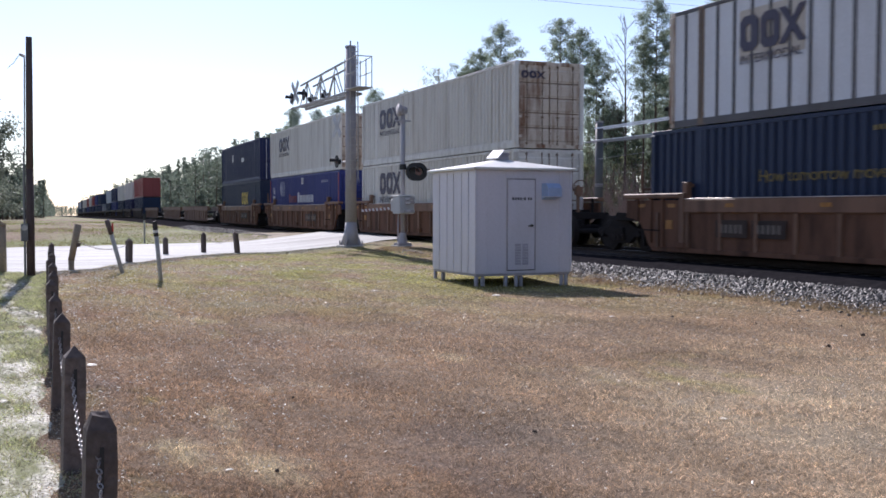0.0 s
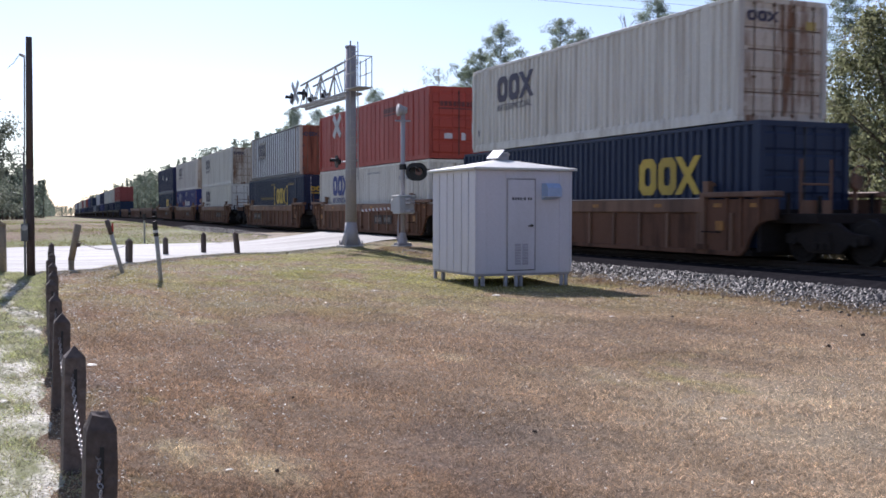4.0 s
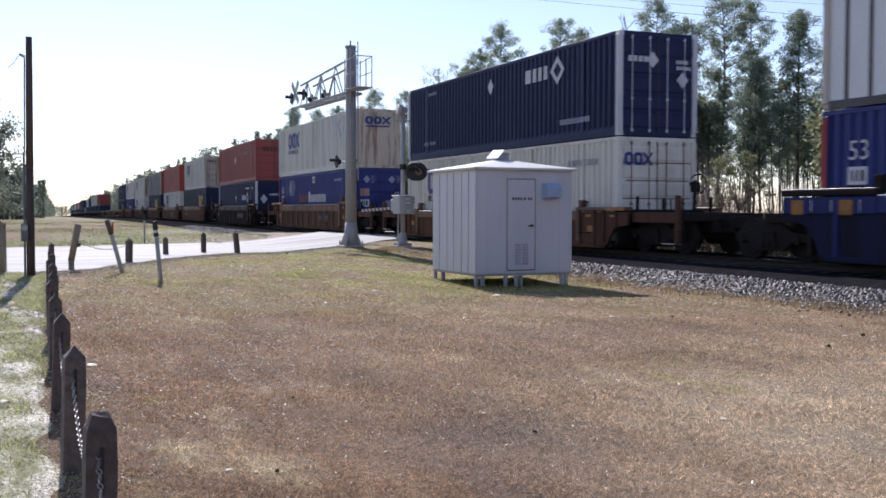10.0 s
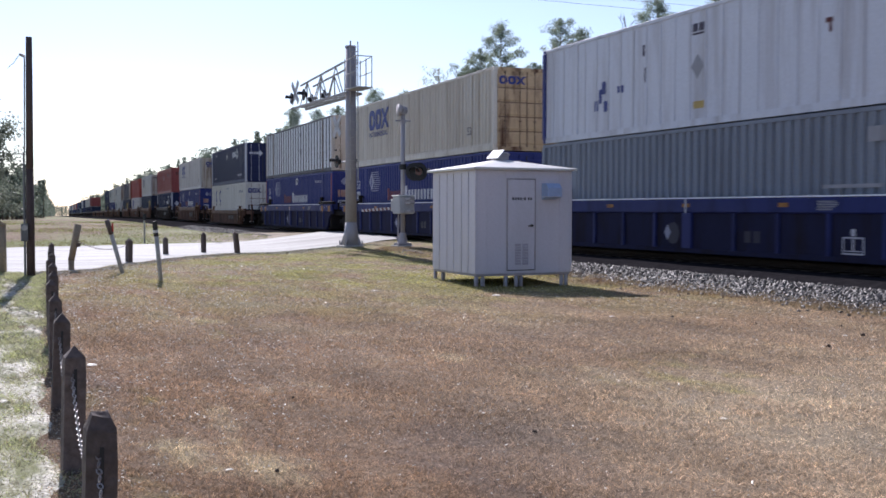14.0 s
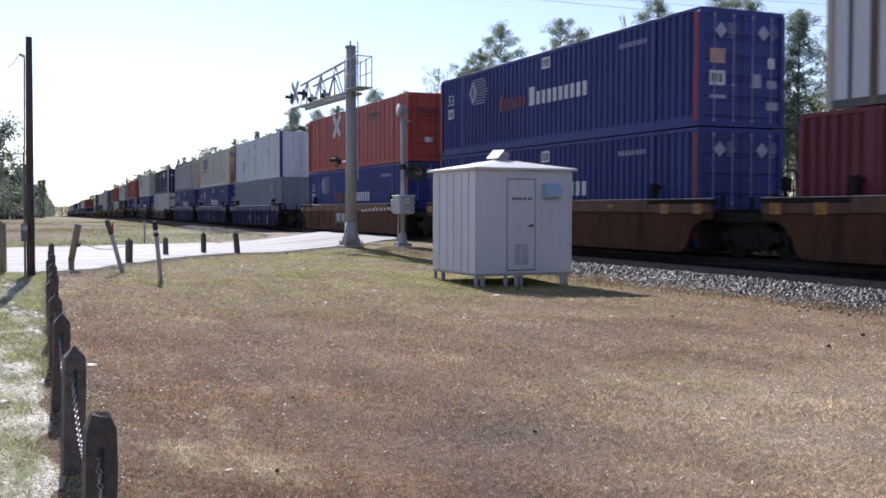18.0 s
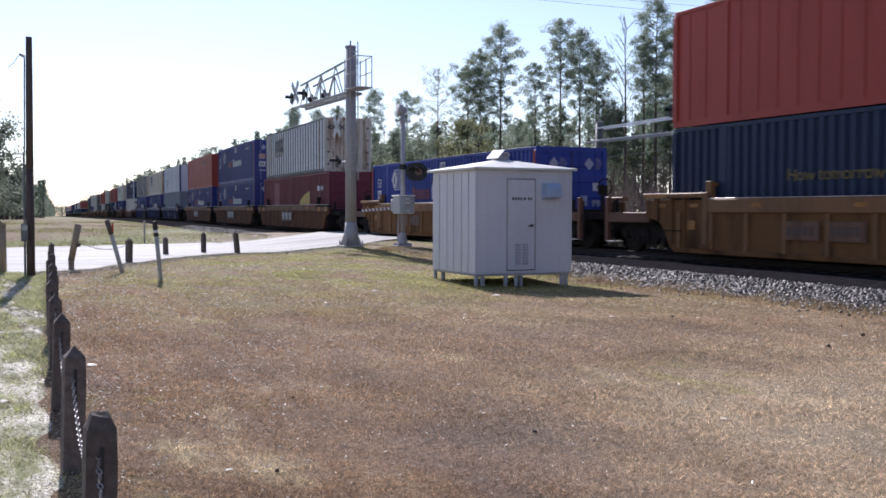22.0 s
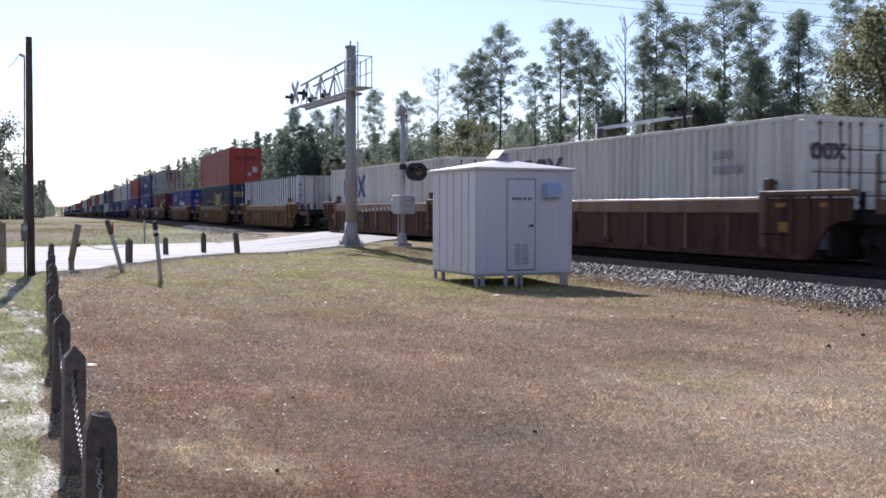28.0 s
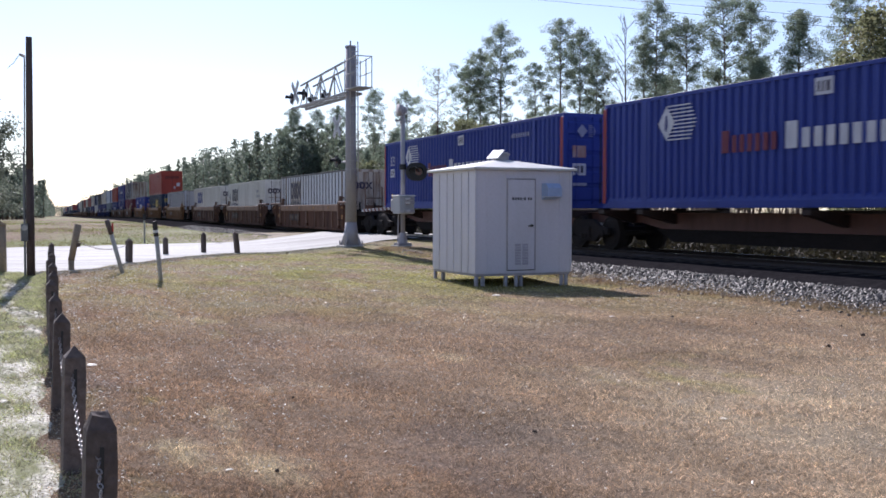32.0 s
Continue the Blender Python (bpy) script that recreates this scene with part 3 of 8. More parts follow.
def cantilever(name, base, length, top, low, yaw, label, chord="silver", rise=(1.22, 0.88)):
    """Mast with a truss arm along local +y, a walkway, a ladder and lamps at the arm's end."""
    c = thing(name, base @ pose(0, 0, 0, 0, 0, yaw), label, "crossing signal", "crossing signals")
    part("mast", Mesh().tube((0, 0, 0.9), (0, 0, top), 0.22, 0.2, 20), M["box_dark"] if chord == "sunlit_steel" else M["steel_grey"], c, flat=False)
    part("mast_cap", Mesh().tube((0, 0, top), (0, 0, top + 0.07), 0.22, 0.22, 20).tube((0, 0, top + 0.07), (0, 0, top + 0.28), 0.02, None, 6), M["steel_grey"], c)
    part("mast_base", Mesh().tube((0, 0, 0.05), (0, 0, 0.95), 0.34, 0.22, 20), M["steel_grey"], c, flat=False)
    part("foundation", Mesh().box(-0.45, 0.45, -0.45, 0.45, -0.3, 0.06), M["concrete"], c, bevel=0.03)
    for sx in (-1, 1):
        for sy in (-1, 1):
            part("anchor_bolt", Mesh().tube((sx * 0.34, sy * 0.34, 0.05), (sx * 0.34, sy * 0.34, 0.24), 0.03, None, 8), M["steel_grey"], c)
    for a in (45, 135, 225, 315):
        part("gusset", Mesh().prism([(0.18, 0.06), (0.46, 0.06), (0.2, 0.75)], -0.02, 0.02, "y"), M["steel_grey"], c, m=pose(0, 0, 0, 0, 0, a))
    for z in (2.9, 3.0):
        part("band", Mesh().tube((0, 0, z), (0, 0, z + 0.06), 0.22, None, 16), M["steel_grey"], c)
    hi, tip = low + rise[0], low + rise[1]
    plain = chord == "sunlit_steel"
    # Far signal's upper chords and slats get sunlight through their colour.
    for sx in (-0.32, 0.32):
        part("top_chord", Mesh().bar((sx * 0.9, 0.0, hi), (sx * 0.9, length * (0.95 if plain else 0.82), tip), 0.07 if plain else 0.062), M[chord], c)
        part("bottom_chord", Mesh().bar((sx, -1.1 if plain else -0.3, low), (sx, length, low - 0.02), 0.075 if plain else 0.085), M["silver"], c)
        n = 0 if plain else 6
        for i in range(n):
            y0, y1 = length * 0.82 * i / n, length * 0.82 * (i + 1) / n
            z0 = hi + (tip - hi) * i / n
            z1 = hi + (tip - hi) * (i + 1) / n
            part("truss_brace", Mesh().bar((sx * 0.9, y0, z0) if i % 2 else (sx, y0, low), (sx, y1, low) if i % 2 else (sx * 0.9, y1, z1), 0.036), M["silver"], c)
            if i in (2, 4):
                part("truss_post", Mesh().bar((sx * 0.9, y1, z1), (sx, y1, low), 0.05), M["silver"], c)
    for i in range(int(length / 0.5) + 1):
        part("walkway_slat", Mesh().box(0.05, 0.36, i * 0.5 - 0.2, i * 0.5 + 0.06, low + 0.045, low + 0.07), M[chord], c, bevel=0.004)
    # rear platform with a rail
    if plain:
        part("stay_cable", Mesh().tube((0.3, 0.4, low - 0.95), (0.3, length, low - 0.7), 0.012, None, 5), M["silver"], c)
        return c
    part("platform", Mesh().box(-0.34, 0.34, -1.45, -0.2, low + 0.1, low + 0.15), M["silver"], c, bevel=0.01)
    for sx in (-0.32, 0.32):
        for y in (-1.4, -0.8, -0.2):
            part("handrail_post", Mesh().tube((sx, y, low + 0.12), (sx, y, low + 1.3), 0.021, None, 6), M["silver"], c)
        part("handrail", Mesh().tube((sx, -1.4, low + 1.3), (sx, -0.1, low + 1.2), 0.021, None, 6), M["silver"], c)
        part("knee_rail", Mesh().tube((sx, -1.4, low + 0.72), (sx, -0.1, low + 0.68), 0.016, None, 6), M["silver"], c)
    part("end_rail", Mesh().tube((-0.32, -1.4, low + 1.3), (0.32, -1.4, low + 1.3), 0.021, None, 6), M["silver"], c)
    # ladder behind the mast
    for sx in (-0.16, 0.16):
        part("ladder_rail", Mesh().tube((sx + 0.0, -0.36, 2.6), (sx, -0.36, top + 0.2), 0.022, None, 6), M["silver"], c)
    for k in range(int((top - 2.6) / 0.3)):
        part("ladder_rung", Mesh().tube((-0.16, -0.36, 2.75 + k * 0.3), (0.16, -0.36, 2.75 + k * 0.3), 0.014, None, 6), M["silver"], c)
    return c


mast_base = pose(13.1, 38.3, float(ground_z(13.1, 38.3)))
near_signal = cantilever("cantilever_signal", mast_base, 6.5, 7.75, 5.95, 2.0, "grey steel cantilever crossing signal with truss arm and lamps")
for y, a in ((6.1, 90), (4.4, 90), (6.1, -90), (4.4, -90)):
    flasher(near_signal, (0.45 if a > 0 else -0.45, y, 6.35), a)
for tilt in (45, -45):
    part("crossbuck_board", Mesh().box(-0.02, 0.02, -0.62, 0.62, -0.11, 0.11), M["box_grey"], near_signal, "grey back of a crossbuck board", m=Matrix.Translation((-0.42, 5.7, 6.55)) @ pose(0, 0, 0, tilt, 0, 0), bevel=0.005)
    part("crossbuck_board", Mesh().box(-0.02, 0.02, -0.55, 0.55, -0.11, 0.11), M["box_grey"], near_signal, "grey back of a crossbuck board", m=Matrix.Translation((-0.26, 0.85, 4.75)) @ pose(0, 0, 0, tilt, 0, 0), bevel=0.005)
for a in (90, -90):
    flasher(near_signal, (0.3 if a > 0 else -0.3, 0.75, 3.35), a)
part("lamp_arm", Mesh().tube((0, 0, 3.35), (0, 1.0, 3.35), 0.035, None, 8), M["steel_grey"], near_signal)

far_z = float(ground_z(30, 47))
far_signal = cantilever("cantilever_signal", pose(30.0, 46.9, far_z), 7.9, 6.3, 5.3, 180.0, "grey steel cantilever crossing signal beyond the track", "sunlit_steel", (0.68, 0.76))
for y, a in ((7.6, 90), (7.0, 90), (7.6, -90)):
    flasher(far_signal, (0.45 if a > 0 else -0.45, y, 6.3), a, 1.3)
part("lamp_post", Mesh().bar((0, 7.3, 5.3), (0, 7.3, 6.7), 0.1), M["wire"], far_signal)


def gate_mast():
    x, y = 14.25, 35.7
    g = thing("gate_mast", pose(x, y, float(ground_z(x, y))), "grey crossing gate mast with bell, lamps and raised mechanism", "crossing gate")
    part("pole", Mesh().tube((0, 0, 0.3), (0, 0, 5.0), 0.085, 0.085, 14), M["steel_grey"], g, flat=False)
    part("pole_base", Mesh().box(-0.26, 0.26, -0.26, 0.26, 0.0, 0.12).tube((0, 0, 0.1), (0, 0, 0.5), 0.2, 0.12, 14), M["steel_grey"], g)
    part("foundation", Mesh().box(-0.35, 0.35, -0.35, 0.35, -0.3, 0.03), M["concrete"], g, bevel=0.02)
    part("bell", Mesh().tube((-0.2, -0.05, 5.05), (-0.05, -0.05, 5.05), 0.24, 0.17, 20).tube((-0.05, -0.05, 5.05), (0.12, -0.05, 5.05), 0.17, 0.12, 20), M["steel_grey"], g, "grey round crossing bell", flat=False)
    part("bell_bracket", Mesh().tube((0, 0, 4.55), (0, 0, 4.7), 0.1, None, 12).bar((-0.3, 0, 4.66), (0.3, 0, 4.66), 0.06), M["steel_grey"], g)
    part("lamp_arm", Mesh().tube((0.45, -0.55, 2.78), (0, 0.1, 2.95), 0.04, None, 10).tube((0, 0, 2.85), (0, 0, 3.05), 0.13, None, 12), M["black"], g)
    for x2, y2, a in ((0.3, -0.42, -30), (0.42, -0.5, -18), (0.62, -0.4, 75)):
        flasher(g, (x2, y2, 2.76), a, 1.35 if a < 0 else 1.0)
    part("mechanism_box", Mesh().box(-0.3, 0.3, -0.42, 0.3, 1.2, 1.85), M["box_grey"], g, "light grey gate mechanism box", bevel=0.03)
    part("mechanism_lid", Mesh().box(-0.33, 0.33, -0.45, 0.33, 1.85, 1.9), M["white"], g, bevel=0.015)
    part("side_box", Mesh().box(-0.25, 0.15, 0.32, 0.62, 1.3, 1.75), M["box_grey"], g, bevel=0.02)
    part("conduit", Mesh().tube((-0.1, 0.2, 1.2), (-0.12, 0.2, 0.1), 0.03, None, 8), M["steel_grey"], g)
    arm = part("gate_arm", Mesh().box(-0.04, 0.04, 0.3, 3.9, -0.05, 0.05), M["box_grey"], g, "weathered red and white striped gate arm", m=pose(-0.2, 0, 1.42, -1.5, 0, 0), bevel=0.006)
    for k in range(8):
        y0 = 0.5 + k * 0.42
        part("stripe", Mesh().prism([(y0, -0.053), (y0 + 0.2, -0.053), (y0 + 0.3, 0.053), (y0 + 0.1, 0.053)], -0.043, 0.043, "x"), M["dull_stripe"], arm)
    for z in (1.3, 1.62, 1.75):
        part("counterweight", Mesh().box(-0.1, 0.1, -0.95, -0.45, z - 0.05, z + 0.05), M["steel_grey"], g, bevel=0.015)
    return g


gate_mast()


# ---- the train ----
SPEED = 12.845
MOVERS = []        # (thing, place along the train, height)
ROLLERS = []       # (wheelset, place of its truck along the train)
CACHE = {}
C_H, C_W = 2.885, 2.59
LEN = {53: 16.15, 48: 14.63, 40: 12.19}


def paint(name, base, dirt=None, amount=0.35, rough=0.5, scale=0.7, streak=(1, 1.6, 0.35), reach=(0.46, 0.72), spec=0.28):
    return surf(name, base, rough, 0.0, 0.08, 3, dirt=dirt or GRIME, amount=amount, dirt_scale=scale, stretch=streak, bump=0.06, bump_scale=30, spec=spec, reach=reach)


P = {
    "off_white": paint("off-white container paint", (0.62, 0.595, 0.545), (0.27, 0.22, 0.17), 0.6, 0.5, 1.0, (1.5, 4.0, 0.2)),
    "pale_cream": paint("cream container paint", (0.6, 0.555, 0.475), (0.3, 0.23, 0.16), 0.6, 0.5, 1.0, (1.5, 4.0, 0.2)),
    "panel_white": paint("white panel paint", (0.56, 0.57, 0.6), (0.37, 0.35, 0.34), 0.35),
    "panel_clean": paint("clean white panel paint", (0.68, 0.69, 0.71), (0.48, 0.46, 0.45), 0.3),
    "smooth_white": paint("chalky white paint", (0.58, 0.6, 0.66), (0.32, 0.3, 0.31), 0.7, 0.5, 0.9, (1.5, 2.4, 0.2)),
    "batten": paint("grey steel side post", (0.085, 0.08, 0.085), (0.06, 0.05, 0.045), 0.5),
    "brown_post": paint("brown rusty post", (0.16, 0.11, 0.075), RUST, 0.6),
    "navy": paint("dark navy paint", (0.012, 0.023, 0.058), (0.02, 0.03, 0.055), 0.4),
    "ink": paint("blue-black paint", (0.012, 0.018, 0.066), (0.018, 0.022, 0.056), 0.4, spec=0.2),
    "blue": paint("deep blue paint", (0.024, 0.034, 0.165), (0.024, 0.028, 0.08), 0.45),
    "bright_blue": paint("bright blue paint", (0.022, 0.042, 0.24), (0.022, 0.034, 0.14), 0.4),
    "grey_blue": paint("grey-blue paint", (0.2, 0.225, 0.27), (0.12, 0.13, 0.155), 0.5),
    "orange_red": paint("faded orange-red paint", (0.33, 0.05, 0.034), (0.19, 0.038, 0.026), 0.45),
    "dull_red": paint("dull red paint", (0.3, 0.068, 0.06), (0.19, 0.045, 0.04), 0.5),
    "maroon": paint("maroon paint", (0.135, 0.022, 0.034), (0.06, 0.014, 0.019), 0.6),
    "rusty_end": paint("white paint eaten by rust", (0.52, 0.45, 0.37), (0.16, 0.07, 0.032), 0.95, 0.7, 1.2, (1.9, 1.9, 0.24), (0.47, 0.64)),
    "rust_doors": paint("rust-brown doors", (0.28, 0.1, 0.058), (0.1, 0.036, 0.022), 1.0, 0.7, 1.6, (2.2, 2.2, 0.22), (0.42, 0.66)),
    "grimy_end": paint("grimy white doors", (0.48, 0.46, 0.45), (0.2, 0.14, 0.11), 0.85, 0.6, 1.3, (2.4, 2.4, 0.2)),
    "car_umber": paint("dark umber freight-car paint", (0.15, 0.082, 0.053), (0.045, 0.025, 0.018), 0.9, 0.6, 1.2),
    "logo_faded": paint("faded white lettering", (0.28, 0.29, 0.38), (0.12, 0.13, 0.25), 0.6, 0.5, 3.0),
    "cream_end": paint("cream doors with orange rust", (0.5, 0.36, 0.21), (0.1, 0.045, 0.025), 1.0, 0.6, 1.2, (1.9, 1.9, 0.26), (0.46, 0.62)),
    "logo_blue": paint("dark blue lettering", (0.035, 0.05, 0.2)),
    "logo_navy": paint("navy lettering", (0.05, 0.045, 0.075), (0.14, 0.1, 0.09), 0.5),
    "logo_gold": paint("gold lettering", (0.5, 0.35, 0.05)),
    "gold_dim": paint("dull gold lettering", (0.2, 0.15, 0.05), (0.06, 0.05, 0.03), 0.5, 0.5, 3.0),
    "logo_white": paint("white lettering", (0.52, 0.52, 0.56), (0.25, 0.26, 0.34), 0.5, 0.5, 2.0),
    "logo_red": paint("red lettering", (0.15, 0.02, 0.036), (0.09, 0.026, 0.07), 0.65, 0.5, 1.5),
    "corner_red": paint("red corner paint", (0.26, 0.03, 0.032), (0.12, 0.025, 0.03), 0.5, 0.5, 1.5),
    "logo_grey": paint("faint grey marking", (0.3, 0.3, 0.32)),
    "panel_dirty": paint("dirty white panel", (0.46, 0.42, 0.37), (0.3, 0.2, 0.13), 0.6),
    "number_dim": paint("dim stencil", (0.15, 0.125, 0.105)),
    "mark_grey": paint("grey mark rubbed thin", (0.03, 0.029, 0.048), (0.03, 0.03, 0.06), 0.6),
    "number_faint": paint("faded stencil", (0.085, 0.06, 0.05)),
    "car_tan": paint("light brown freight-car paint", (0.24, 0.145, 0.095), (0.1, 0.055, 0.038), 0.7, 0.6, 0.9),
    "faint": paint("faded dark marking", (0.12, 0.03, 0.03)),
    "yellow_patch": paint("dull yellow patch", (0.42, 0.3, 0.09)),
    "placard_orange": paint("faded orange placard", (0.36, 0.2, 0.16), (0.4, 0.36, 0.36), 0.8, 0.5, 3.0),
    "ochre": paint("ochre freight-car paint", (0.205, 0.102, 0.042), (0.1, 0.052, 0.028), 0.8, 0.6, 0.9),
    "car_brown": paint("brown freight-car paint", (0.185, 0.1, 0.062), (0.06, 0.034, 0.024), 0.85, 0.6, 0.9),
    "car_dark": paint("dark brown freight-car paint", (0.034, 0.019, 0.015), (0.016, 0.011, 0.009), 0.8, 0.6, 0.9),
    "sill_red": paint("rust-red underframe paint", (0.13, 0.062, 0.05), (0.05, 0.028, 0.022), 0.8, 0.6, 0.9),
    "car_orange": paint("orange-brown freight-car paint", (0.125, 0.056, 0.033), (0.03, 0.017, 0.013), 0.85, 0.6, 0.9),
    "car_blue": paint("blue freight-car paint", (0.025, 0.033, 0.13), (0.014, 0.016, 0.04), 0.7, 0.5, 1.2, spec=0.15),
}


def shared(key, make):
    if key not in CACHE:
        CACHE[key] = make()
    return CACHE[key]


def corrugated(length, low, high, depth=0.062, pitch=0.29):
    """A corrugated wall in the yz plane, folded along y, its outer face at x = 0."""
    ys, xs = [], []
    n = max(1, int(length / pitch))
    p = length / n
    y = -length / 2
    for _ in range(n):
        for dy, dx in ((0.0, 0), (0.38, 0), (0.5, 1), (0.88, 1)):
            ys.append(y + dy * p)
            xs.append(dx * depth)
        y += p
    ys.append(length / 2)
    xs.append(0)
    m = Mesh()
    k = len(ys)
    m.add([(a, b, low) for a, b in zip(xs, ys)] + [(a, b, high) for a, b in zip(xs, ys)], [(i, i + 1, k + i + 1, k + i) for i in range(k - 1)])
    return m.done()


def container(size, style, body, label, c, z, doors=True, end=None, post=None, bars=None, rail=None, far=False):
    """A freight container of 48 or 53 feet, c metres along the train on z."""
    ln = LEN[size]
    t = thing("container", Matrix(), label, "container", "containers on the train")
    MOVERS.append((t, c, z))
    hw, hl = C_W / 2, ln / 2
    end, post, rail = end or body, post or body, rail or body
    col = P[body]
    if far:
        def plain_body():
            m = Mesh().box(-hw + 0.09, hw - 0.09, -hl + 0.05, hl - 0.05, 0.05, C_H - 0.03)
            for sx in (-1, 1):
                m.box(sx * (hw - 0.04) - 0.035, sx * (hw - 0.04) + 0.035, -hl, hl, 0, 0.2).box(sx * (hw - 0.04) - 0.035, sx * (hw - 0.04) + 0.035, -hl, hl, C_H - 0.1, C_H)
                for sy in (-1, 1):
                    m.box(sx * (hw - 0.07) - 0.07, sx * (hw - 0.07) + 0.07, sy * (hl - 0.07) - 0.07, sy * (hl - 0.07) + 0.07, 0, C_H)
            return m.done()
        part("body", shared(("plainbody", ln), plain_body), col, t)
        part("side_wall", shared(("corr", ln), lambda: corrugated(ln - 0.3, 0.2, C_H - 0.09)), col, t, m=pose(-hw + 0.012, 0, 0))
        for sx in (-1, 1):
            part("door", shared("fardoor", lambda: Mesh().box(-0.56, 0.56, -hl + 0.03, -hl + 0.052, 0.14, C_H - 0.13).done()), P[end], t, m=pose(sx * 0.58, 0, 0))
        return t
    part("core", shared(("core", ln), lambda: Mesh().box(-hw + 0.09, hw - 0.09, -hl + 0.08, hl - 0.08, 0.05, C_H - 0.03).done()), col, t)
    part("roof", shared(("roof", ln), lambda: Mesh().box(-hw + 0.02, hw - 0.02, -hl + 0.02, hl - 0.02, C_H - 0.028, C_H - 0.006).done()), col, t)
    for sx in (-1, 1):
        turn = pose(0, 0, 0, 0, 0, 0 if sx < 0 else 180)
        part("base_rail", shared(("base", ln, style == "corr"), lambda: Mesh().prism([(-hw + 0.005, 0), (-hw + 0.06, 0), (-hw + 0.06, 0.3), (-hw + 0.028, 0.26), (-hw + 0.005, 0.16)] if style == "corr" else
                                                                 [(-hw + 0.005, 0), (-hw + 0.06, 0), (-hw + 0.06, 0.17), (-hw + 0.005, 0.17)], -hl + 0.1, hl - 0.1, "y").done()), P[rail], t, m=turn)
        part("top_rail", shared(("top", ln), lambda: Mesh().box(-hw + 0.004, -hw + 0.07, -hl + 0.1, hl - 0.1, C_H - 0.09, C_H).done(0.004)), P[rail], t, m=turn)
        if style == "corr":
            part("side_wall", shared(("corr", ln), lambda: corrugated(ln - 0.3, 0.2, C_H - 0.09)), col, t, m=pose(sx * (hw - 0.012), 0, 0, 0, 0, 0 if sx < 0 else 180))
        else:
            n = 26 if ln > 15 else 24
            wide, proud = (0.075, 0.03) if style == "plate" else (0.045, 0.016)
            plate = P["batten"] if style == "plate" else col
            part("side_wall", shared(("flat", ln), lambda: Mesh().box(-hw + 0.03, -hw + 0.052, -hl + 0.1, hl - 0.1, 0.15, C_H - 0.09).done()), col, t, m=turn)
            rib = shared(("rib", style), lambda: Mesh().box(-hw + 0.03 - proud, -hw + 0.031, -wide / 2, wide / 2, 0.165, C_H - 0.1).done())
            if far or sx > 0:
                m = Mesh()
                for i in range(1, n):
                    y = -hl + ln * i / n
                    m.box(-hw + 0.03 - proud, -hw + 0.031, y - wide / 2, y + wide / 2, 0.165, C_H - 0.1)
                part("side_framing", shared(("ribs", style, ln), m.done), plate, t, m=turn)
            else:
                for i in range(1, n):
                    part("side_post", rib, plate, t, m=pose(0, -hl + ln * i / n, 0))
        if ln > 13:
            for sy in (-1, 1):
                part("lift_post", shared("lift", lambda: Mesh().box(-hw, -hw + 0.06, -0.1, 0.1, 0.0, C_H).done(0.006)), P["brown_post"] if style == "plate" else col, t, m=turn @ pose(0, sy * 6.096, 0))
        for sy in (-1, 1):
            part("corner_post", shared("corner", lambda: Mesh().box(-0.09, 0.06, -0.1, 0.06, 0.12, C_H - 0.11).done(0.008)), P[post], t, m=pose(sx * (hw - 0.06), sy * (hl - 0.06), 0, 0, 0, 0))
            if not far:
                for zz in (0, C_H - 0.12):
                    part("corner_casting", shared("casting", lambda: Mesh().box(-0.085, 0.085, -0.085, 0.085, 0, 0.12).done(0.01)), P[post], t, m=pose(sx * (hw - 0.085), sy * (hl - 0.085), zz))
    ec = P[end]
    if doors:
        seam = P["brown_post"] if body in ("off_white", "pale_cream", "panel_white", "panel_clean") else M["black"]
        part("door_gasket", shared(("gasket", ln), lambda: Mesh().box(-0.018, 0.018, -hl - 0.002, -hl + 0.03, 0.14, C_H - 0.13).done()), seam, t)
        for sx in (-1, 1):
            def leaf():
                pts = [(-hl + 0.06, 0.14), (-hl + 0.03, 0.14)]
                for k in range(0 if style == "plate" else 5):
                    z0 = 0.22 + k * 0.5
                    pts += [(-hl + 0.03, z0), (-hl + 0.008, z0 + 0.05), (-hl + 0.008, z0 + 0.36), (-hl + 0.03, z0 + 0.41)]
                pts += [(-hl + 0.03, C_H - 0.13), (-hl + 0.06, C_H - 0.13)]
                return Mesh().prism(pts, -0.56, 0.56, "x").done()
            d = part("door", shared(("door", ln, style == "plate"), leaf), ec, t, m=pose(sx * 0.58, 0, 0))
            for k in range(0 if style == "plate" else 4):
                part("door_seam", shared(("seam", ln), lambda: Mesh().box(-0.54, 0.54, -hl + 0.018, -hl + 0.034, 0, 0.03).done()), seam if body in ("off_white", "pale_cream") else ec, d, m=pose(0, 0, 0.66 + k * 0.5))
            if not far:
                for bx in (-0.28, 0.3):
                    part("lock_rod", shared(("rod", ln), lambda: Mesh().tube((0, -hl - 0.01, 0.1), (0, -hl - 0.01, C_H - 0.1), 0.014, None, 6).box(-0.045, 0.045, -hl - 0.03, -hl + 0.02, 1.0, 1.05)
                                               .box(-0.028, 0.028, -hl - 0.026, -hl + 0.02, 0.12, 0.18).box(-0.028, 0.028, -hl - 0.026, -hl + 0.02, C_H - 0.2, C_H - 0.14).done()),
                         bars or (P["brown_post"] if body in ("off_white", "pale_cream", "panel_white", "panel_clean") else ec), d, m=pose(bx, 0, 0))
                for k in range(4):
                    part("hinge", shared(("hinge", ln), lambda: Mesh().box(-0.07, 0.07, -hl + 0.0, -hl + 0.035, 0, 0.09).done()), P["batten"] if style == "plate" else ec, d, m=pose(sx * 0.53, 0, 0.35 + k * 0.65))
    else:
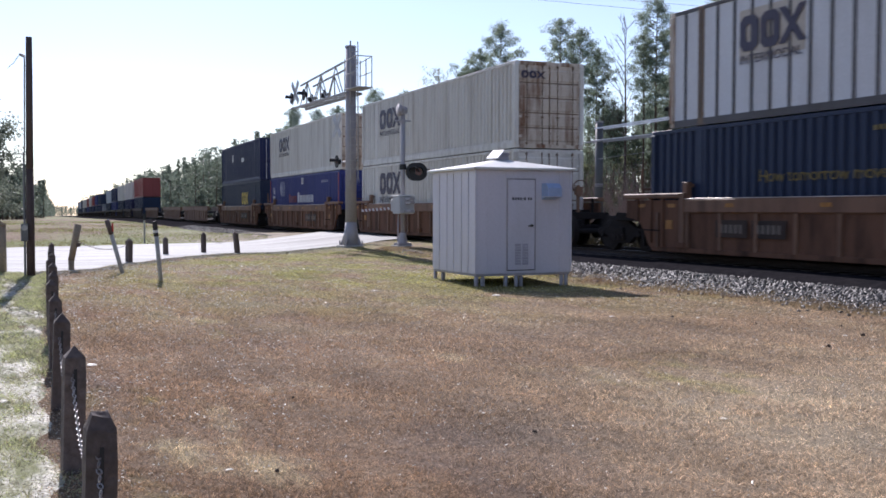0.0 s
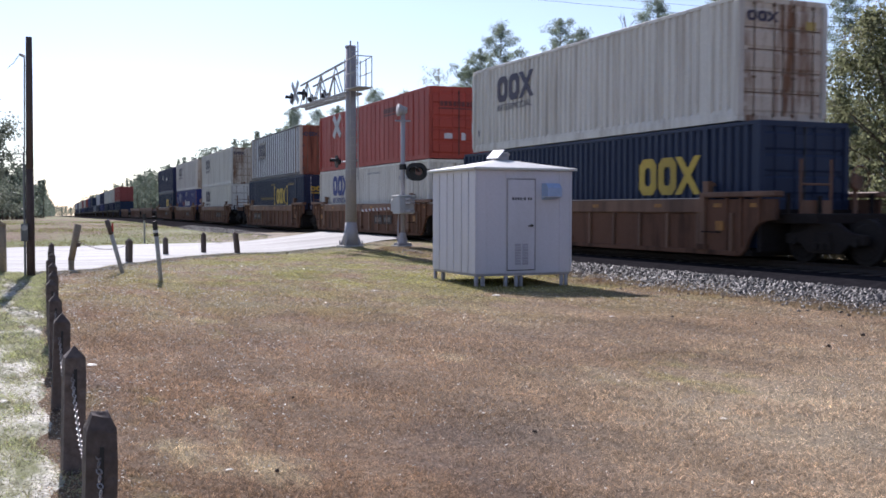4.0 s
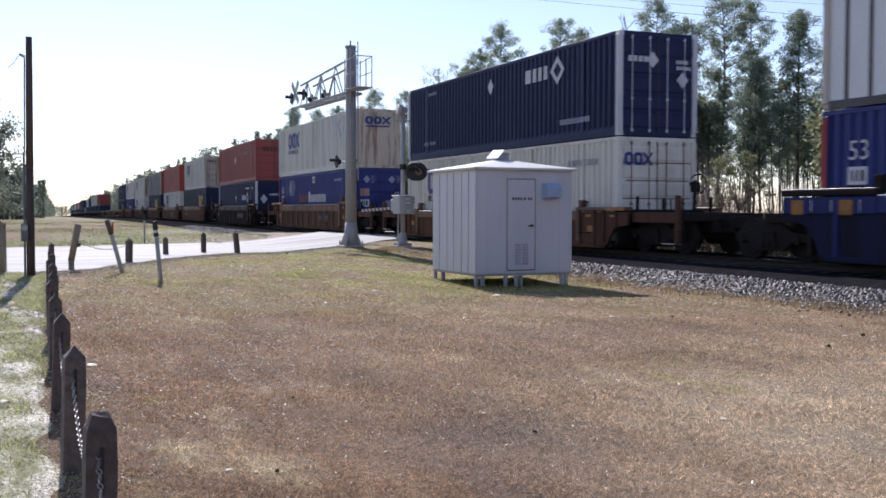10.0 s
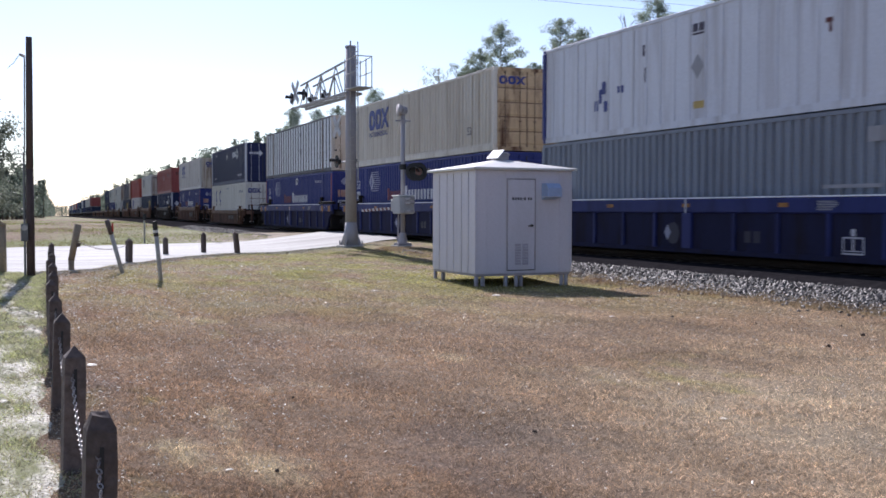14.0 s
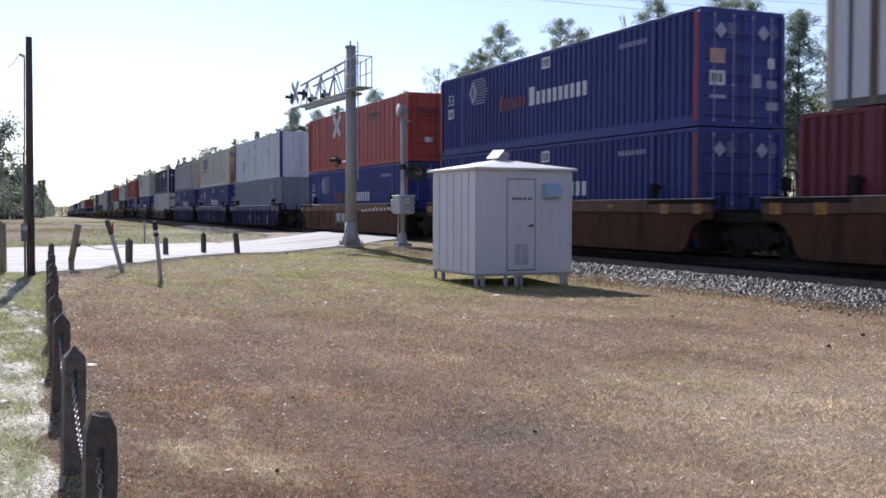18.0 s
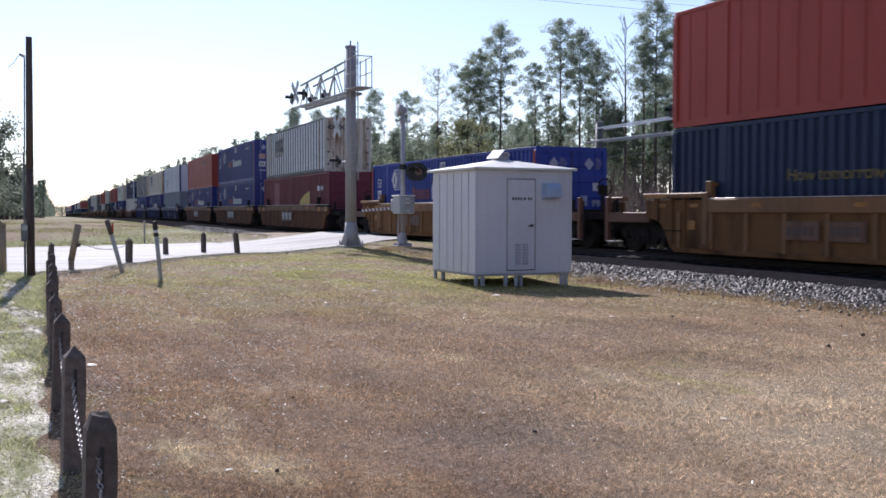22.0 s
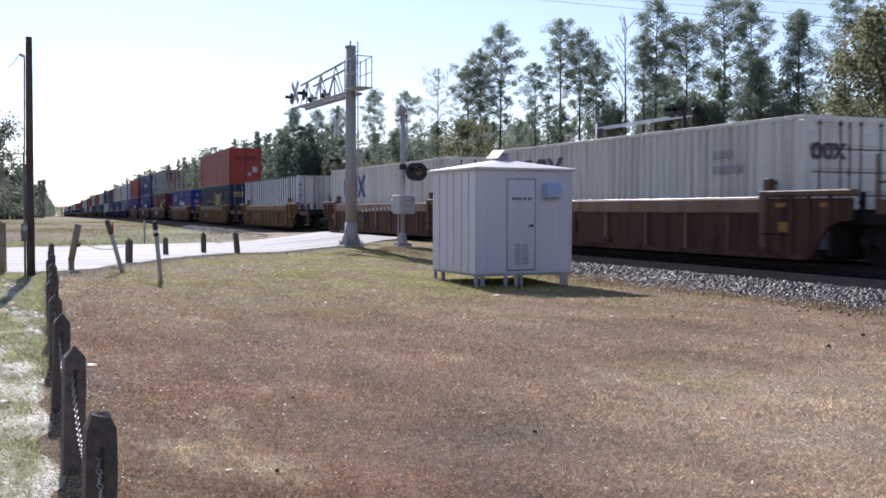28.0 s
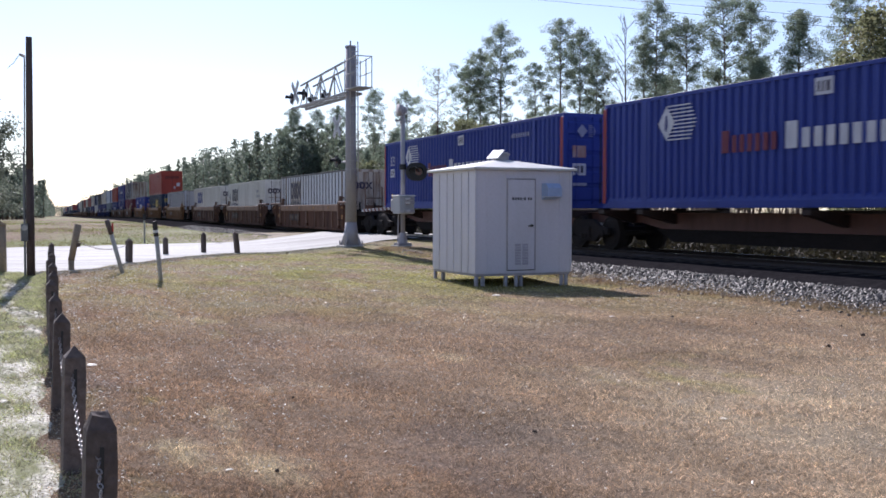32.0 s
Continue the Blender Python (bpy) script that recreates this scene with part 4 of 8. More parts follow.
        part("end_wall", shared(("endcorr",), lambda: corrugated(C_W - 0.3, 0.15, C_H - 0.13, 0.04, 0.27)), ec, t, m=pose(0, -hl + 0.02, 0, 0, 0, 90))
    for key, z0, z1 in (("low", 0, 0.14), ("high", C_H - 0.13, C_H - 0.002)):
        part("end_beam", shared(("endbeam", ln, key), lambda: Mesh().box(-hw + 0.1, hw - 0.1, -hl + 0.004, -hl + 0.05, z0, z1).done()), ec, t)
    part("front_wall", shared(("frontcorr",), lambda: corrugated(C_W - 0.3, 0.1, C_H - 0.1, 0.04, 0.27)), col, t, m=pose(0, hl - 0.02, 0, 0, 0, -90))
    return t


def bar_parts(t, name, items, material, place):
    """Plain painted bars, each a part on one shared unit block."""
    unit = shared("unit", lambda: Mesh().box(0, 1, 0, 1, 0, 1).done())
    first = None
    for it in items:
        ob = part(name, unit, P[material], t, m=place(*it))
        first = first or ob
    return first


def mark(t, size, items, material, name="logo", x=-C_W / 2, label=""):
    """Plain bars on the near side of a container: (metres behind the front, height, width, bar height)."""
    def place(y, z, w, h):
        return Matrix.Translation((x - 0.006, LEN[size] / 2 - y - w, z)) @ Matrix.Diagonal((0.006, w, h, 1))
    single = {"logo": "logo_bar", "code_bar": "code_bar", "small_bars": "small_bar", "name_bar": "name_bar", "torn_letters": "torn_letter", "plate_mark": "plate_mark", "word_mark": "letter_bar", "logo_line": "small_bar"}
    return bar_parts(t, single.get(name, name), items, material, place)


def end_mark(t, size, items, material, name="marking", proud=0.0):
    """Plain bars on the rear end, (x from the near edge, height, width, bar height)."""
    def place(a, z, w, h):
        return Matrix.Translation((-C_W / 2 + a, -LEN[size] / 2 - 0.012 - proud, z)) @ Matrix.Diagonal((w, 0.008, h, 1))
    return bar_parts(t, name, items, material, place)


def block_logo(t, size, y, z, w, h, material, sub=True, label="three heavy block shapes with a line of small bars", x=-C_W / 2):
    """A railway's block mark: three heavy cut-cornered shapes over a row of small bars."""
    k = w / 3.25
    for i in range(3):
        a, b, c = y + i * k * 1.12, y + i * k * 1.12 + k, 0.22 * k
        pts = [(a, z + c), (a + c, z), (b - c, z), (b, z + c), (b, z + h - c), (b - c, z + h), (a + c, z + h), (a, z + h - c)]
        m = Mesh()
        if i == 2:
            for p, q in ((a, b), (b, a)):
                s = 0.17 * k if q > p else -0.17 * k
                m.prism([(-p + s, z), (-p - s, z), (-q - s, z + h), (-q + s, z + h)], x - 0.006 - 0.001 * (q > p), x, "x")
        else:
            mid, half = (a + b) / 2, z + h / 2
            inner = [(mid + (p - mid) * 0.36, half + (q - half) * 0.5) for p, q in pts]
            for j in range(8):
                n = (j + 1) % 8
                m.prism([(-p, q) for p, q in (pts[j], pts[n], inner[n], inner[j])], x - 0.006, x, "x")
        part("logo_block", m, P[material], t, m=pose(0, LEN[size] / 2, 0))
    if sub:
        near_text(t, size, "INTERMODAL", y, z - h * 0.36, h * 0.36, material, w, x)


def end_logo(t, size, a, z, w, h, material):
    """The same block mark on the rear end."""
    k = w / 3.24
    y0, y1 = -LEN[size] / 2 - 0.02, -LEN[size] / 2 - 0.013
    for i in range(3):
        p, q, c = -C_W / 2 + a + i * k * 1.12, -C_W / 2 + a + i * k * 1.12 + k, 0.22 * k
        pts = [(p, z + c), (p + c, z), (q - c, z), (q, z + c), (q, z + h - c), (q - c, z + h), (p + c, z + h), (p, z + h - c)]
        m = Mesh()
        if i == 2:
            for u, v in ((p, q), (q, p)):
                m.prism([(u - 0.17 * k, z), (u + 0.17 * k, z), (v + 0.17 * k, z + h), (v - 0.17 * k, z + h)], y0 - 0.001 * (v > u), y1, "y")
        else:
            mid, half = (p + q) / 2, z + h / 2
            inner = [(mid + (x - mid) * 0.36, half + (g - half) * 0.5) for x, g in pts]
            for j in range(8):
                n = (j + 1) % 8
                m.prism([pts[j], pts[n], inner[n], inner[j]], y0, y1, "y")
        part("logo_block", m, P[material], t)


def word_bars(t, size, y, z, w, h, n, material, first=1.35, label=""):
    items = []
    step = w / (n + 0.4)
    for i in range(n):
        hh = h * first if i == 0 else h
        a = y + step * (i + (0.4 if i else 0))
        ww = step * (1.25 if i == 0 else 0.78)
        items.append((a, z, ww * 0.8, hh))
    mark(t, size, items, material, "word_mark", label=label)


def digits(text):
    """Readable characters in the built-in font, one metre high, as a mesh."""
    cu = bpy.data.curves.new("numerals", "FONT")
    cu.body, cu.size, cu.extrude, cu.resolution_u = text, 1.0, 0.002, 3
    ob = bpy.data.objects.new("numerals", cu)
    scene.collection.objects.link(ob)
    dg = bpy.context.evaluated_depsgraph_get()
    me = bpy.data.meshes.new_from_object(ob.evaluated_get(dg))
    bpy.data.objects.remove(ob)
    me.materials.clear()
    me.materials.append(None)
    return me


def reach_of(text):
    return max(v.co.x for v in shared(("text", text), lambda: digits(text)).vertices)


def near_text(t, size, text, y, z, h, material, wide=0.0, x=-C_W / 2, slant=0.0):
    """Readable characters on the near side, drawn out to a given width, each a part."""
    k = wide / reach_of(text) if wide else h
    lean = Matrix(((1, slant, 0, 0), (0, 1, 0, 0), (0, 0, 1, 0), (0, 0, 0, 1)))
    for i, ch in enumerate(text):
        if ch != " ":
            m = Matrix.Translation((reach_of(text[:i + 1]) - reach_of(ch), 0, 0))
            part("numeral" if ch.isdigit() else "letter", shared(("text", ch), lambda: digits(ch)), P[material], t,
                 m=Matrix.Translation((x - 0.008, LEN[size] / 2 - y, z)) @ pose(0, 0, 0, 90, 0, -90) @ Matrix.Diagonal((k, h, 1, 1)) @ lean @ m)


def deep_blue_marks(t, size=53, plain_front=False, bright=False, plates=True):
    """Emblem, red and white word bars, size plate and door marks of the deep blue containers."""
    for sy in (-1, 1):
        part("red_corner", shared("redpost", lambda: Mesh().box(-0.004, 0.002, -0.08, 0.08, 0.13, C_H - 0.13).done()), P["corner_red"], t, "red painted corner post", m=pose(-C_W / 2 - 0.032, sy * (LEN[size] / 2 - 0.09), 0))
    if plain_front:
        mark(t, size, [(8.15, 2.34, 0.52, 0.36)], "logo_white", "plate")
    else:
        near_text(t, size, "53", 0.72, 1.86, 0.56, "logo_white")
        mark(t, size, [(0.72, 1.36, 0.5, 0.36), (8.15, 2.34, 0.52, 0.36)], "logo_white", "plate")
        mark(t, size, [(0.8, 1.43, 0.06, 0.22), (0.93, 1.43, 0.06, 0.22), (1.05, 1.43, 0.1, 0.22)], "logo_navy", "plate_mark", x=-C_W / 2 - 0.004)
    mark(t, size, [(8.23, 2.41, 0.06, 0.22), (8.36, 2.41, 0.06, 0.22), (8.48, 2.41, 0.1, 0.22)], "logo_navy", "plate_mark", x=-C_W / 2 - 0.004)

    def stripes():
        m = Mesh()
        for k in range(10):
            dz = (k - 4.5) * 0.094
            m.box(-C_W / 2 - 0.006, -C_W / 2, -4.18 + abs(dz) * 0.55, -2.97 - max(0.0, 0.42 - abs(dz)) * 0.75, 2.15 + dz - 0.017, 2.15 + dz + 0.017)
        return m.done()
    worn = P["logo_white"] if bright else P["logo_faded"]
    em = part("emblem", shared("emblem", lambda: Mesh().prism([(-2.6, 2.15), (-2.95, 1.72), (-3.3, 2.15), (-2.95, 2.58)], -C_W / 2 - 0.006, -C_W / 2, "x").done()), worn, t, "white diamond trailing fine stripes", m=pose(0, LEN[size] / 2, 0))
    part("emblem_bar", shared("emblembar", lambda: Mesh().prism([(-2.88, 1.98), (-2.95, 1.94), (-3.02, 2.08), (-2.97, 2.36), (-2.9, 2.33)], -C_W / 2 - 0.009, -C_W / 2 - 0.006, "x").done()), P["blue"], em)
    part("striped_tail", shared("emblem_stripes", stripes), worn, em)
    word_bars(t, size, 5.15, 1.28, 1.95, 0.4, 7, "logo_red", 1.3)
    word_bars(t, size, 7.3, 1.28, 3.7, 0.42, 10, "logo_white", 1.4)
    mark(t, size, [(12.6 + i * 0.17, 2.33, 0.09, 0.14) for i in range(8)], "logo_faded", "code_bar")
    for a in (0.45, 1.75):
        e = shared(("dooremblem", a), lambda: Mesh().prism([(-C_W / 2 + a, 2.35), (-C_W / 2 + a + 0.18, 2.15), (-C_W / 2 + a + 0.36, 2.35), (-C_W / 2 + a + 0.18, 2.55)], -LEN[size] / 2 - 0.012, -LEN[size] / 2 - 0.004, "y").done())
        part("door_emblem", e, P["logo_faded"], t)
    for a in (0.85, 2.15):
        def door_stripes():
            m = Mesh()
            for k in range(-3, 4):
                m.box(-C_W / 2 + a, -C_W / 2 + a + 0.26 - abs(k) * 0.03, -LEN[size] / 2 - 0.012, -LEN[size] / 2 - 0.004, 2.35 + k * 0.055, 2.368 + k * 0.055)
            return m.done()
        part("striped_patch", shared(("doorstripes", a), door_stripes), P["logo_faded"], t)
    if not plates:
        end_mark(t, size, [(1.3, 0.62, 0.26, 0.12), (1.75, 0.6, 0.24, 0.16), (1.75, 0.42, 0.24, 0.12)], "logo_faded")
        return
    end_mark(t, size, [(0.3, 1.0, 0.46, 0.36), (2.08, 1.48, 0.2, 0.26)], "logo_white", "placard")
    end_mark(t, size, [(0.36, 1.07, 0.05, 0.22), (0.47, 1.07, 0.05, 0.22), (0.58, 1.07, 0.09, 0.22)], "logo_navy", "plate_mark", 0.006)
    end_mark(t, size, [(1.6, 0.98, 0.26, 0.34), (2.05, 0.44, 0.36, 0.2)], "logo_faded")
    end_mark(t, size, [(0.3, 0.68, 0.5, 0.09), (2.05, 0.98, 0.3, 0.2)], "logo_faded")
    end_mark(t, size, [(0.3, 1.54, 0.46, 0.36)], "placard_orange", "placard")


def truck_parts(car, y, c, detailed=True):
    """A two-axle truck at y on the car: side frames, springs and turning wheelsets."""
    tr = part("truck", shared("bolster", lambda: Mesh().box(-1.15, 1.15, -0.22, 0.22, 0.42, 0.66).tube((0, 0, 0.6), (0, 0, 0.8), 0.25, None, 12).done(0.02)), M["underframe"], car, m=pose(0, y, 0))

    def frame_mesh():
        m = Mesh().prism([(-1.15, 0.42), (-1.15, 0.62), (-0.7, 0.66), (-0.35, 0.86), (0.35, 0.86), (0.7, 0.66), (1.15, 0.62), (1.15, 0.42), (0.72, 0.42), (0.45, 0.22), (-0.45, 0.22), (-0.72, 0.42)], -0.07, 0.07, "x")
        return m.done(0.015)

    for sx in (-1, 1):
        fr = part("side_frame", shared("sideframe", frame_mesh), M["underframe"], tr, m=pose(sx * 1.02, 0, 0))
        if detailed:
            for k in (-0.2, 0.0, 0.2):
                part("spring", shared("spring", lambda: Mesh().tube((0, 0, 0.3), (0, 0, 0.46), 0.075, None, 8).done()), M["wheel"], tr, m=pose(sx * 1.1, k, 0))
    for dy in (-0.89, 0.89):
        def wheelset():
            m = Mesh().tube((-1.0, 0, 0), (1.0, 0, 0), 0.08, None, 10)
            for sx in (-1, 1):
                m.tube((sx * 0.69, 0, 0), (sx * 0.82, 0, 0), 0.475, 0.475, 28)
                m.tube((sx * 0.66, 0, 0), (sx * 0.69, 0, 0), 0.50, 0.50, 28)
                m.tube((sx * 0.82, 0, 0), (sx * 0.84, 0, 0), 0.39, 0.36, 20)
                m.tube((sx * 0.95, 0, 0), (sx * 1.13, 0, 0), 0.11, 0.1, 12)
                for q in range(3):
                    a = q * 2.1
                    m.box(sx * 1.13 - 0.015, sx * 1.13 + 0.015, 0.06 * math.cos(a) - 0.015, 0.06 * math.cos(a) + 0.015, 0.06 * math.sin(a) - 0.015, 0.06 * math.sin(a) + 0.015)
            return m.done()
        ws = part("wheelset", shared("wheelset", wheelset), M["wheel"], tr, m=pose(0, dy, 0.475))
        if detailed:
            ROLLERS.append((ws, dy, c + y + dy))
    return tr


# Base colour and share of near-black mixed in for the shaded lower sides.
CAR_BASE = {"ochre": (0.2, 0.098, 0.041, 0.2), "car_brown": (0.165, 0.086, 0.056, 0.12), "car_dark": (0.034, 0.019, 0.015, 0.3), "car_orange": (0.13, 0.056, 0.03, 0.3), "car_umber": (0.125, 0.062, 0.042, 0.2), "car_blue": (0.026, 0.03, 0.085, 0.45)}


def shaded_paint(colour):
    """The car's paint in a darker copy, with dirt, for shade on its lower sides."""
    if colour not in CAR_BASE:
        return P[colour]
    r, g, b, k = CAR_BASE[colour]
    key = colour + "_shaded"
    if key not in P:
        P[key] = paint("shade-darkened dirty " + colour.replace("_", " "), [c * (1 - k) + d * k for c, d in zip((r, g, b), (0.013, 0.011, 0.01))], (0.02, 0.015, 0.013), 0.85, 0.75, 1.0, spec=0.08)
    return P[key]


def well_car(c, colour, label, half=9.85, front_truck=False, rear_truck=True, single=False, ribs=True, far=False, number_at=None, tall=1.0):
    """A well car unit c metres along the train: side sills, chords, ribs, end platforms, trucks."""
    car = thing("well_car", Matrix(), label, "railcar", "well cars of the train")
    MOVERS.append((car, c, RAIL_Z))
    col = P[colour]
    low = shaded_paint(colour)
    sill_end = 8.9
    wide_bays = colour == "car_umber" and not single
    if far:
        for sx in (-1, 1):
            turn = pose(0, 0, 0, 0, 0, 0 if sx < 0 else 180)

            def far_side():
                m = Mesh().box(-1.52, -1.44, -7.9, 7.9, 0.1, 1.38).box(-1.585, -1.42, -8.9, 8.9, 1.06, 1.45)
                for i in range(-6, 7):
                    m.box(-1.57, -1.51, i * 1.24 - 0.05, i * 1.24 + 0.05, 0.19, 1.07)
                return m.done()
            part("side_sill", shared("farside", far_side), col, car, m=turn)
        part("well_floor", shared("farfloor", lambda: Mesh().box(-1.44, 1.44, -8.2, 8.2, 0.1, 0.24).box(-0.5, 0.5, -half, half, 0.8, 1.0).done()), M["underframe"], car)
        truck_parts(car, 9.6, c, False)
        truck_parts(car, -9.6, c, False)
        return car
    for sx in (-1, 1):
        turn = pose(0, 0, 0, 0, 0, 0 if sx < 0 else 180)

        def side():
            pts = [(-sill_end, 0.93), (-sill_end, 1.38), (sill_end, 1.38), (sill_end, 0.93), (8.55, 0.9), (8.25, 0.78), (8.05, 0.55), (7.9, 0.25), (7.7, 0.1), (-7.7, 0.1), (-7.9, 0.25), (-8.05, 0.55), (-8.25, 0.78), (-8.55, 0.9)]
            return Mesh().prism(pts, -1.52, -1.44, "x").done()

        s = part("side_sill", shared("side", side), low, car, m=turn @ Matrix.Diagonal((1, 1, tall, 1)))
        part("top_chord", shared("chord", lambda: Mesh().box(-1.585, -1.42, -6.35, 6.35, 1.06, 1.405).done(0.03)), P["car_tan"] if wide_bays else col, s)
        if colour != "ochre" or sx < 0:
            edge = 1.438 if colour == "car_blue" else 1.422
            # Pale strip paints the sunlit highlight along the chord's top.
            part("worn_edge", shared(("sunlitedge", edge), lambda: Mesh().box(-1.572, -1.44, -6.32, 6.32, 1.406, edge).done(0.005)), M["sunlit_steel"] if colour == "car_blue" else M["bright_edge"], s, "pale strip standing for the sunlit chord edge")
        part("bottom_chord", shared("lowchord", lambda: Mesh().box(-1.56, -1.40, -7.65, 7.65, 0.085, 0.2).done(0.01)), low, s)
        for sy in (-1, 1):
            top = 1.4 if colour == "car_orange" else 1.555
            smooth_end = colour in ("car_blue", "car_orange")
            part("end_chord", shared(("endchord", sy, top), lambda: Mesh().box(-1.6, -1.35, sy * 7.65 - 1.3, sy * 7.65 + 1.3, top - 0.13, top).done(0.025)), M["underframe"] if smooth_end else col, s)
            part("guide_post", shared("guide", lambda: Mesh().box(-1.5, -1.36, -0.1, 0.1, 1.42, 1.82).box(-1.45, -1.30, -0.14, 0.14, 1.70, 1.78).done(0.01)), M["underframe"] if smooth_end else col, s, m=pose(0, sy * 6.4, 0))
            if smooth_end:
                part("chord_end", shared(("chordend", sy), lambda: Mesh().box(-1.585, -1.44, min(sy * 6.352, sy * 8.9), max(sy * 6.352, sy * 8.9), 1.06, 1.4).done(0.012)), col, s)
                # Painted highlight again, on top of the end plate.
                part("worn_edge", shared(("endedge", top), lambda: Mesh().box(-1.59, -1.45, -1.25, 1.25, top + 0.001, top + 0.015).done(0.004)), M["bright_edge"], s, m=pose(0, sy * 7.65, 0))
                if colour == "car_blue" and sx < 0:
                    for y in (6.75, 7.15, 7.5, 8.05):
                        part("outline_bar", shared("outlinebar", lambda: Mesh().box(-1.592, -1.587, -0.012, 0.012, 1.1, 1.34).done()), P["logo_white"], s, m=pose(0, sy * y, 0))
                continue
            part("guide_column", shared("guidecolumn", lambda: Mesh().box(-1.605, -1.5, -0.1, 0.1, 0.2, 1.55).done(0.012)), col, s, m=pose(0, sy * 6.4, 0))
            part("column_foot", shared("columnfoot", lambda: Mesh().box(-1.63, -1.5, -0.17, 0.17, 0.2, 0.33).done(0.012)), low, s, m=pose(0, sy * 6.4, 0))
            if sx < 0:
                for y, z0 in ((7.25, 0.2), (7.75, 0.3), (8.35, 0.84)):
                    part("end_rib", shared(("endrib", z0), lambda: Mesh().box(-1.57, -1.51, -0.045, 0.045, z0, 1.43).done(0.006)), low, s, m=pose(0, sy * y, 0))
                if single:
                    part("end_reflector", shared("endreflector", lambda: Mesh().box(-1.612, -1.601, -0.45, 0.45, 1.43, 1.54).done()), M["amber"], s, m=pose(0, sy * 8.4, 0))
        if sx < 0 and not single and colour in ("car_brown", "car_umber"):
            part("middle_column", shared("midcolumn", lambda: Mesh().box(-1.6, -1.51, -0.09, 0.09, 0.3, 1.07).done(0.01)), col, s)
            part("column_foot", shared("columnfoot", lambda: Mesh().box(-1.63, -1.5, -0.17, 0.17, 0.2, 0.33).done(0.012)), low, s, m=pose(0, -0.08, 0.06))
        if ribs and not (far and sx > 0):
            rm = shared("sillrib", lambda: Mesh().box(-1.582, -1.51, -0.055, 0.055, 0.19, 1.07).done(0.006))
            if far or sx > 0:
                m = Mesh()
                for i in range(-6, 7):
                    m.box(-1.57, -1.51, i * 1.24 - 0.05, i * 1.24 + 0.05, 0.19, 1.07)
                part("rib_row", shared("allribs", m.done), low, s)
            else:
                for y in (-5.2, -3.6, -1.9, 1.9, 3.6, 5.2) if wide_bays else (-7.2, -5.85, -4.4, -2.9, -1.45, 1.65, 3.1, 4.55, 6.0, 7.4) if colour == "car_blue" else [i * 1.24 for i in range(-6, 7)]:
                    part("rib", rm, col, s, m=pose(0, y, 0))
        if not far and sx < 0:
            for y in (-8.2, -6.9, -3.1, 0.3, 3.7, 6.9, 8.2) if colour == "car_blue" else (-8.2, -6.9, -4.6, -1.6, 1.6, 4.6, 6.9, 8.2):
                if colour in ("car_orange", "car_blue") and abs(y) > 6.4:
                    part("reflector", shared("bigreflector", lambda: Mesh().box(-1.612, -1.603, -0.17, 0.17, 1.0, 1.3).done()), M["amber"], s, m=pose(0.015, y * 1.03, 0.04))
                    continue
                part("reflector", shared("reflector", lambda: Mesh().box(-1.597, -1.588, -0.15, 0.15, 1.2, 1.29).done()), M["amber"], s, m=pose(0.066 if abs(y) > 6.4 else 0.0, y, 0))
            y0 = -2.4 if number_at is None else number_at
            if colour == "car_orange":
                part("mark_board", shared("markboard", lambda: Mesh().box(-1.576, -1.572, -0.9, 1.9, 0.45, 1.05).done()), M["black"], s, "black board with three pale block shapes")
                for k in range(3):
                    part("mark_block", shared("markblock", lambda: Mesh().prism([(-0.38, 0.0), (0.16, 0.0), (0.3, 0.28), (0.34, 0.4), (-0.36, 0.4), (-0.4, 0.28), (-0.28, 0.26)], -1.581, -1.577, "x").done()), P["logo_grey"], s, m=pose(0, 1.4 - k * 0.88, 0.55))
            elif colour == "car_blue":
                part("middle_column", shared("bluecolumn", lambda: Mesh().box(-1.6, -1.51, -0.2, 0.16, 0.2, 1.07).done(0.01)), col, s, m=pose(0, 0.3, 0))
                part("white_bar", shared("whitebar", lambda: Mesh().box(-1.606, -1.6, -0.03, 0.03, 1.06, 1.4).done()), P["logo_white"], s, m=pose(0, 0.3, 0))
                part("disc_mark", shared("discmark", lambda: Mesh().tube((-1.53, 0, 0), (-1.521, 0, 0), 0.27, None, 20).done()), P["mark_grey"], s, m=pose(0, 0.9, 0.56))
                part("diamond_mark", shared("diamondmark", lambda: Mesh().prism([(-0.13, 0), (0, -0.2), (0.13, 0), (0, 0.2)], -1.537, -1.531, "x").done()), P["logo_faded"], s, m=pose(0, 1.12, 0.58))
                for k in range(2):
                    part("number_bar", shared("bluebar", lambda: Mesh().box(-1.53, -1.521, -0.11, 0.11, 0.4, 0.66).done()), P["mark_grey"], s, m=pose(0, -1.9 - k * 0.3, 0))
                for k in range(6):
                    part("notice_line", shared(("noticeline", k), lambda: Mesh().box(-1.592, -1.586, -0.6 + abs(k - 3.4) * 0.06, 0, 1.135 + k * 0.034, 1.153 + k * 0.034).done()), P["logo_grey"], s, m=pose(0, -4.1, 0))
                if c < -150:
                    for y0, y1, z0, z1 in ((-0.28, 0.28, 0.25, 0.28), (-0.28, 0.28, 0.57, 0.6), (-0.28, -0.25, 0.28, 0.57), (0.25, 0.28, 0.28, 0.57), (-0.02, 0.02, 0.32, 0.57), (-0.2, 0.2, 0.31, 0.33), (-0.05, 0.05, 0.62, 0.76)):
                        part("stencil_line", Mesh().box(-1.53, -1.521, y0, y1, z0, z1), P["logo_white"], s, m=pose(0, -5.02, 0))
            else:
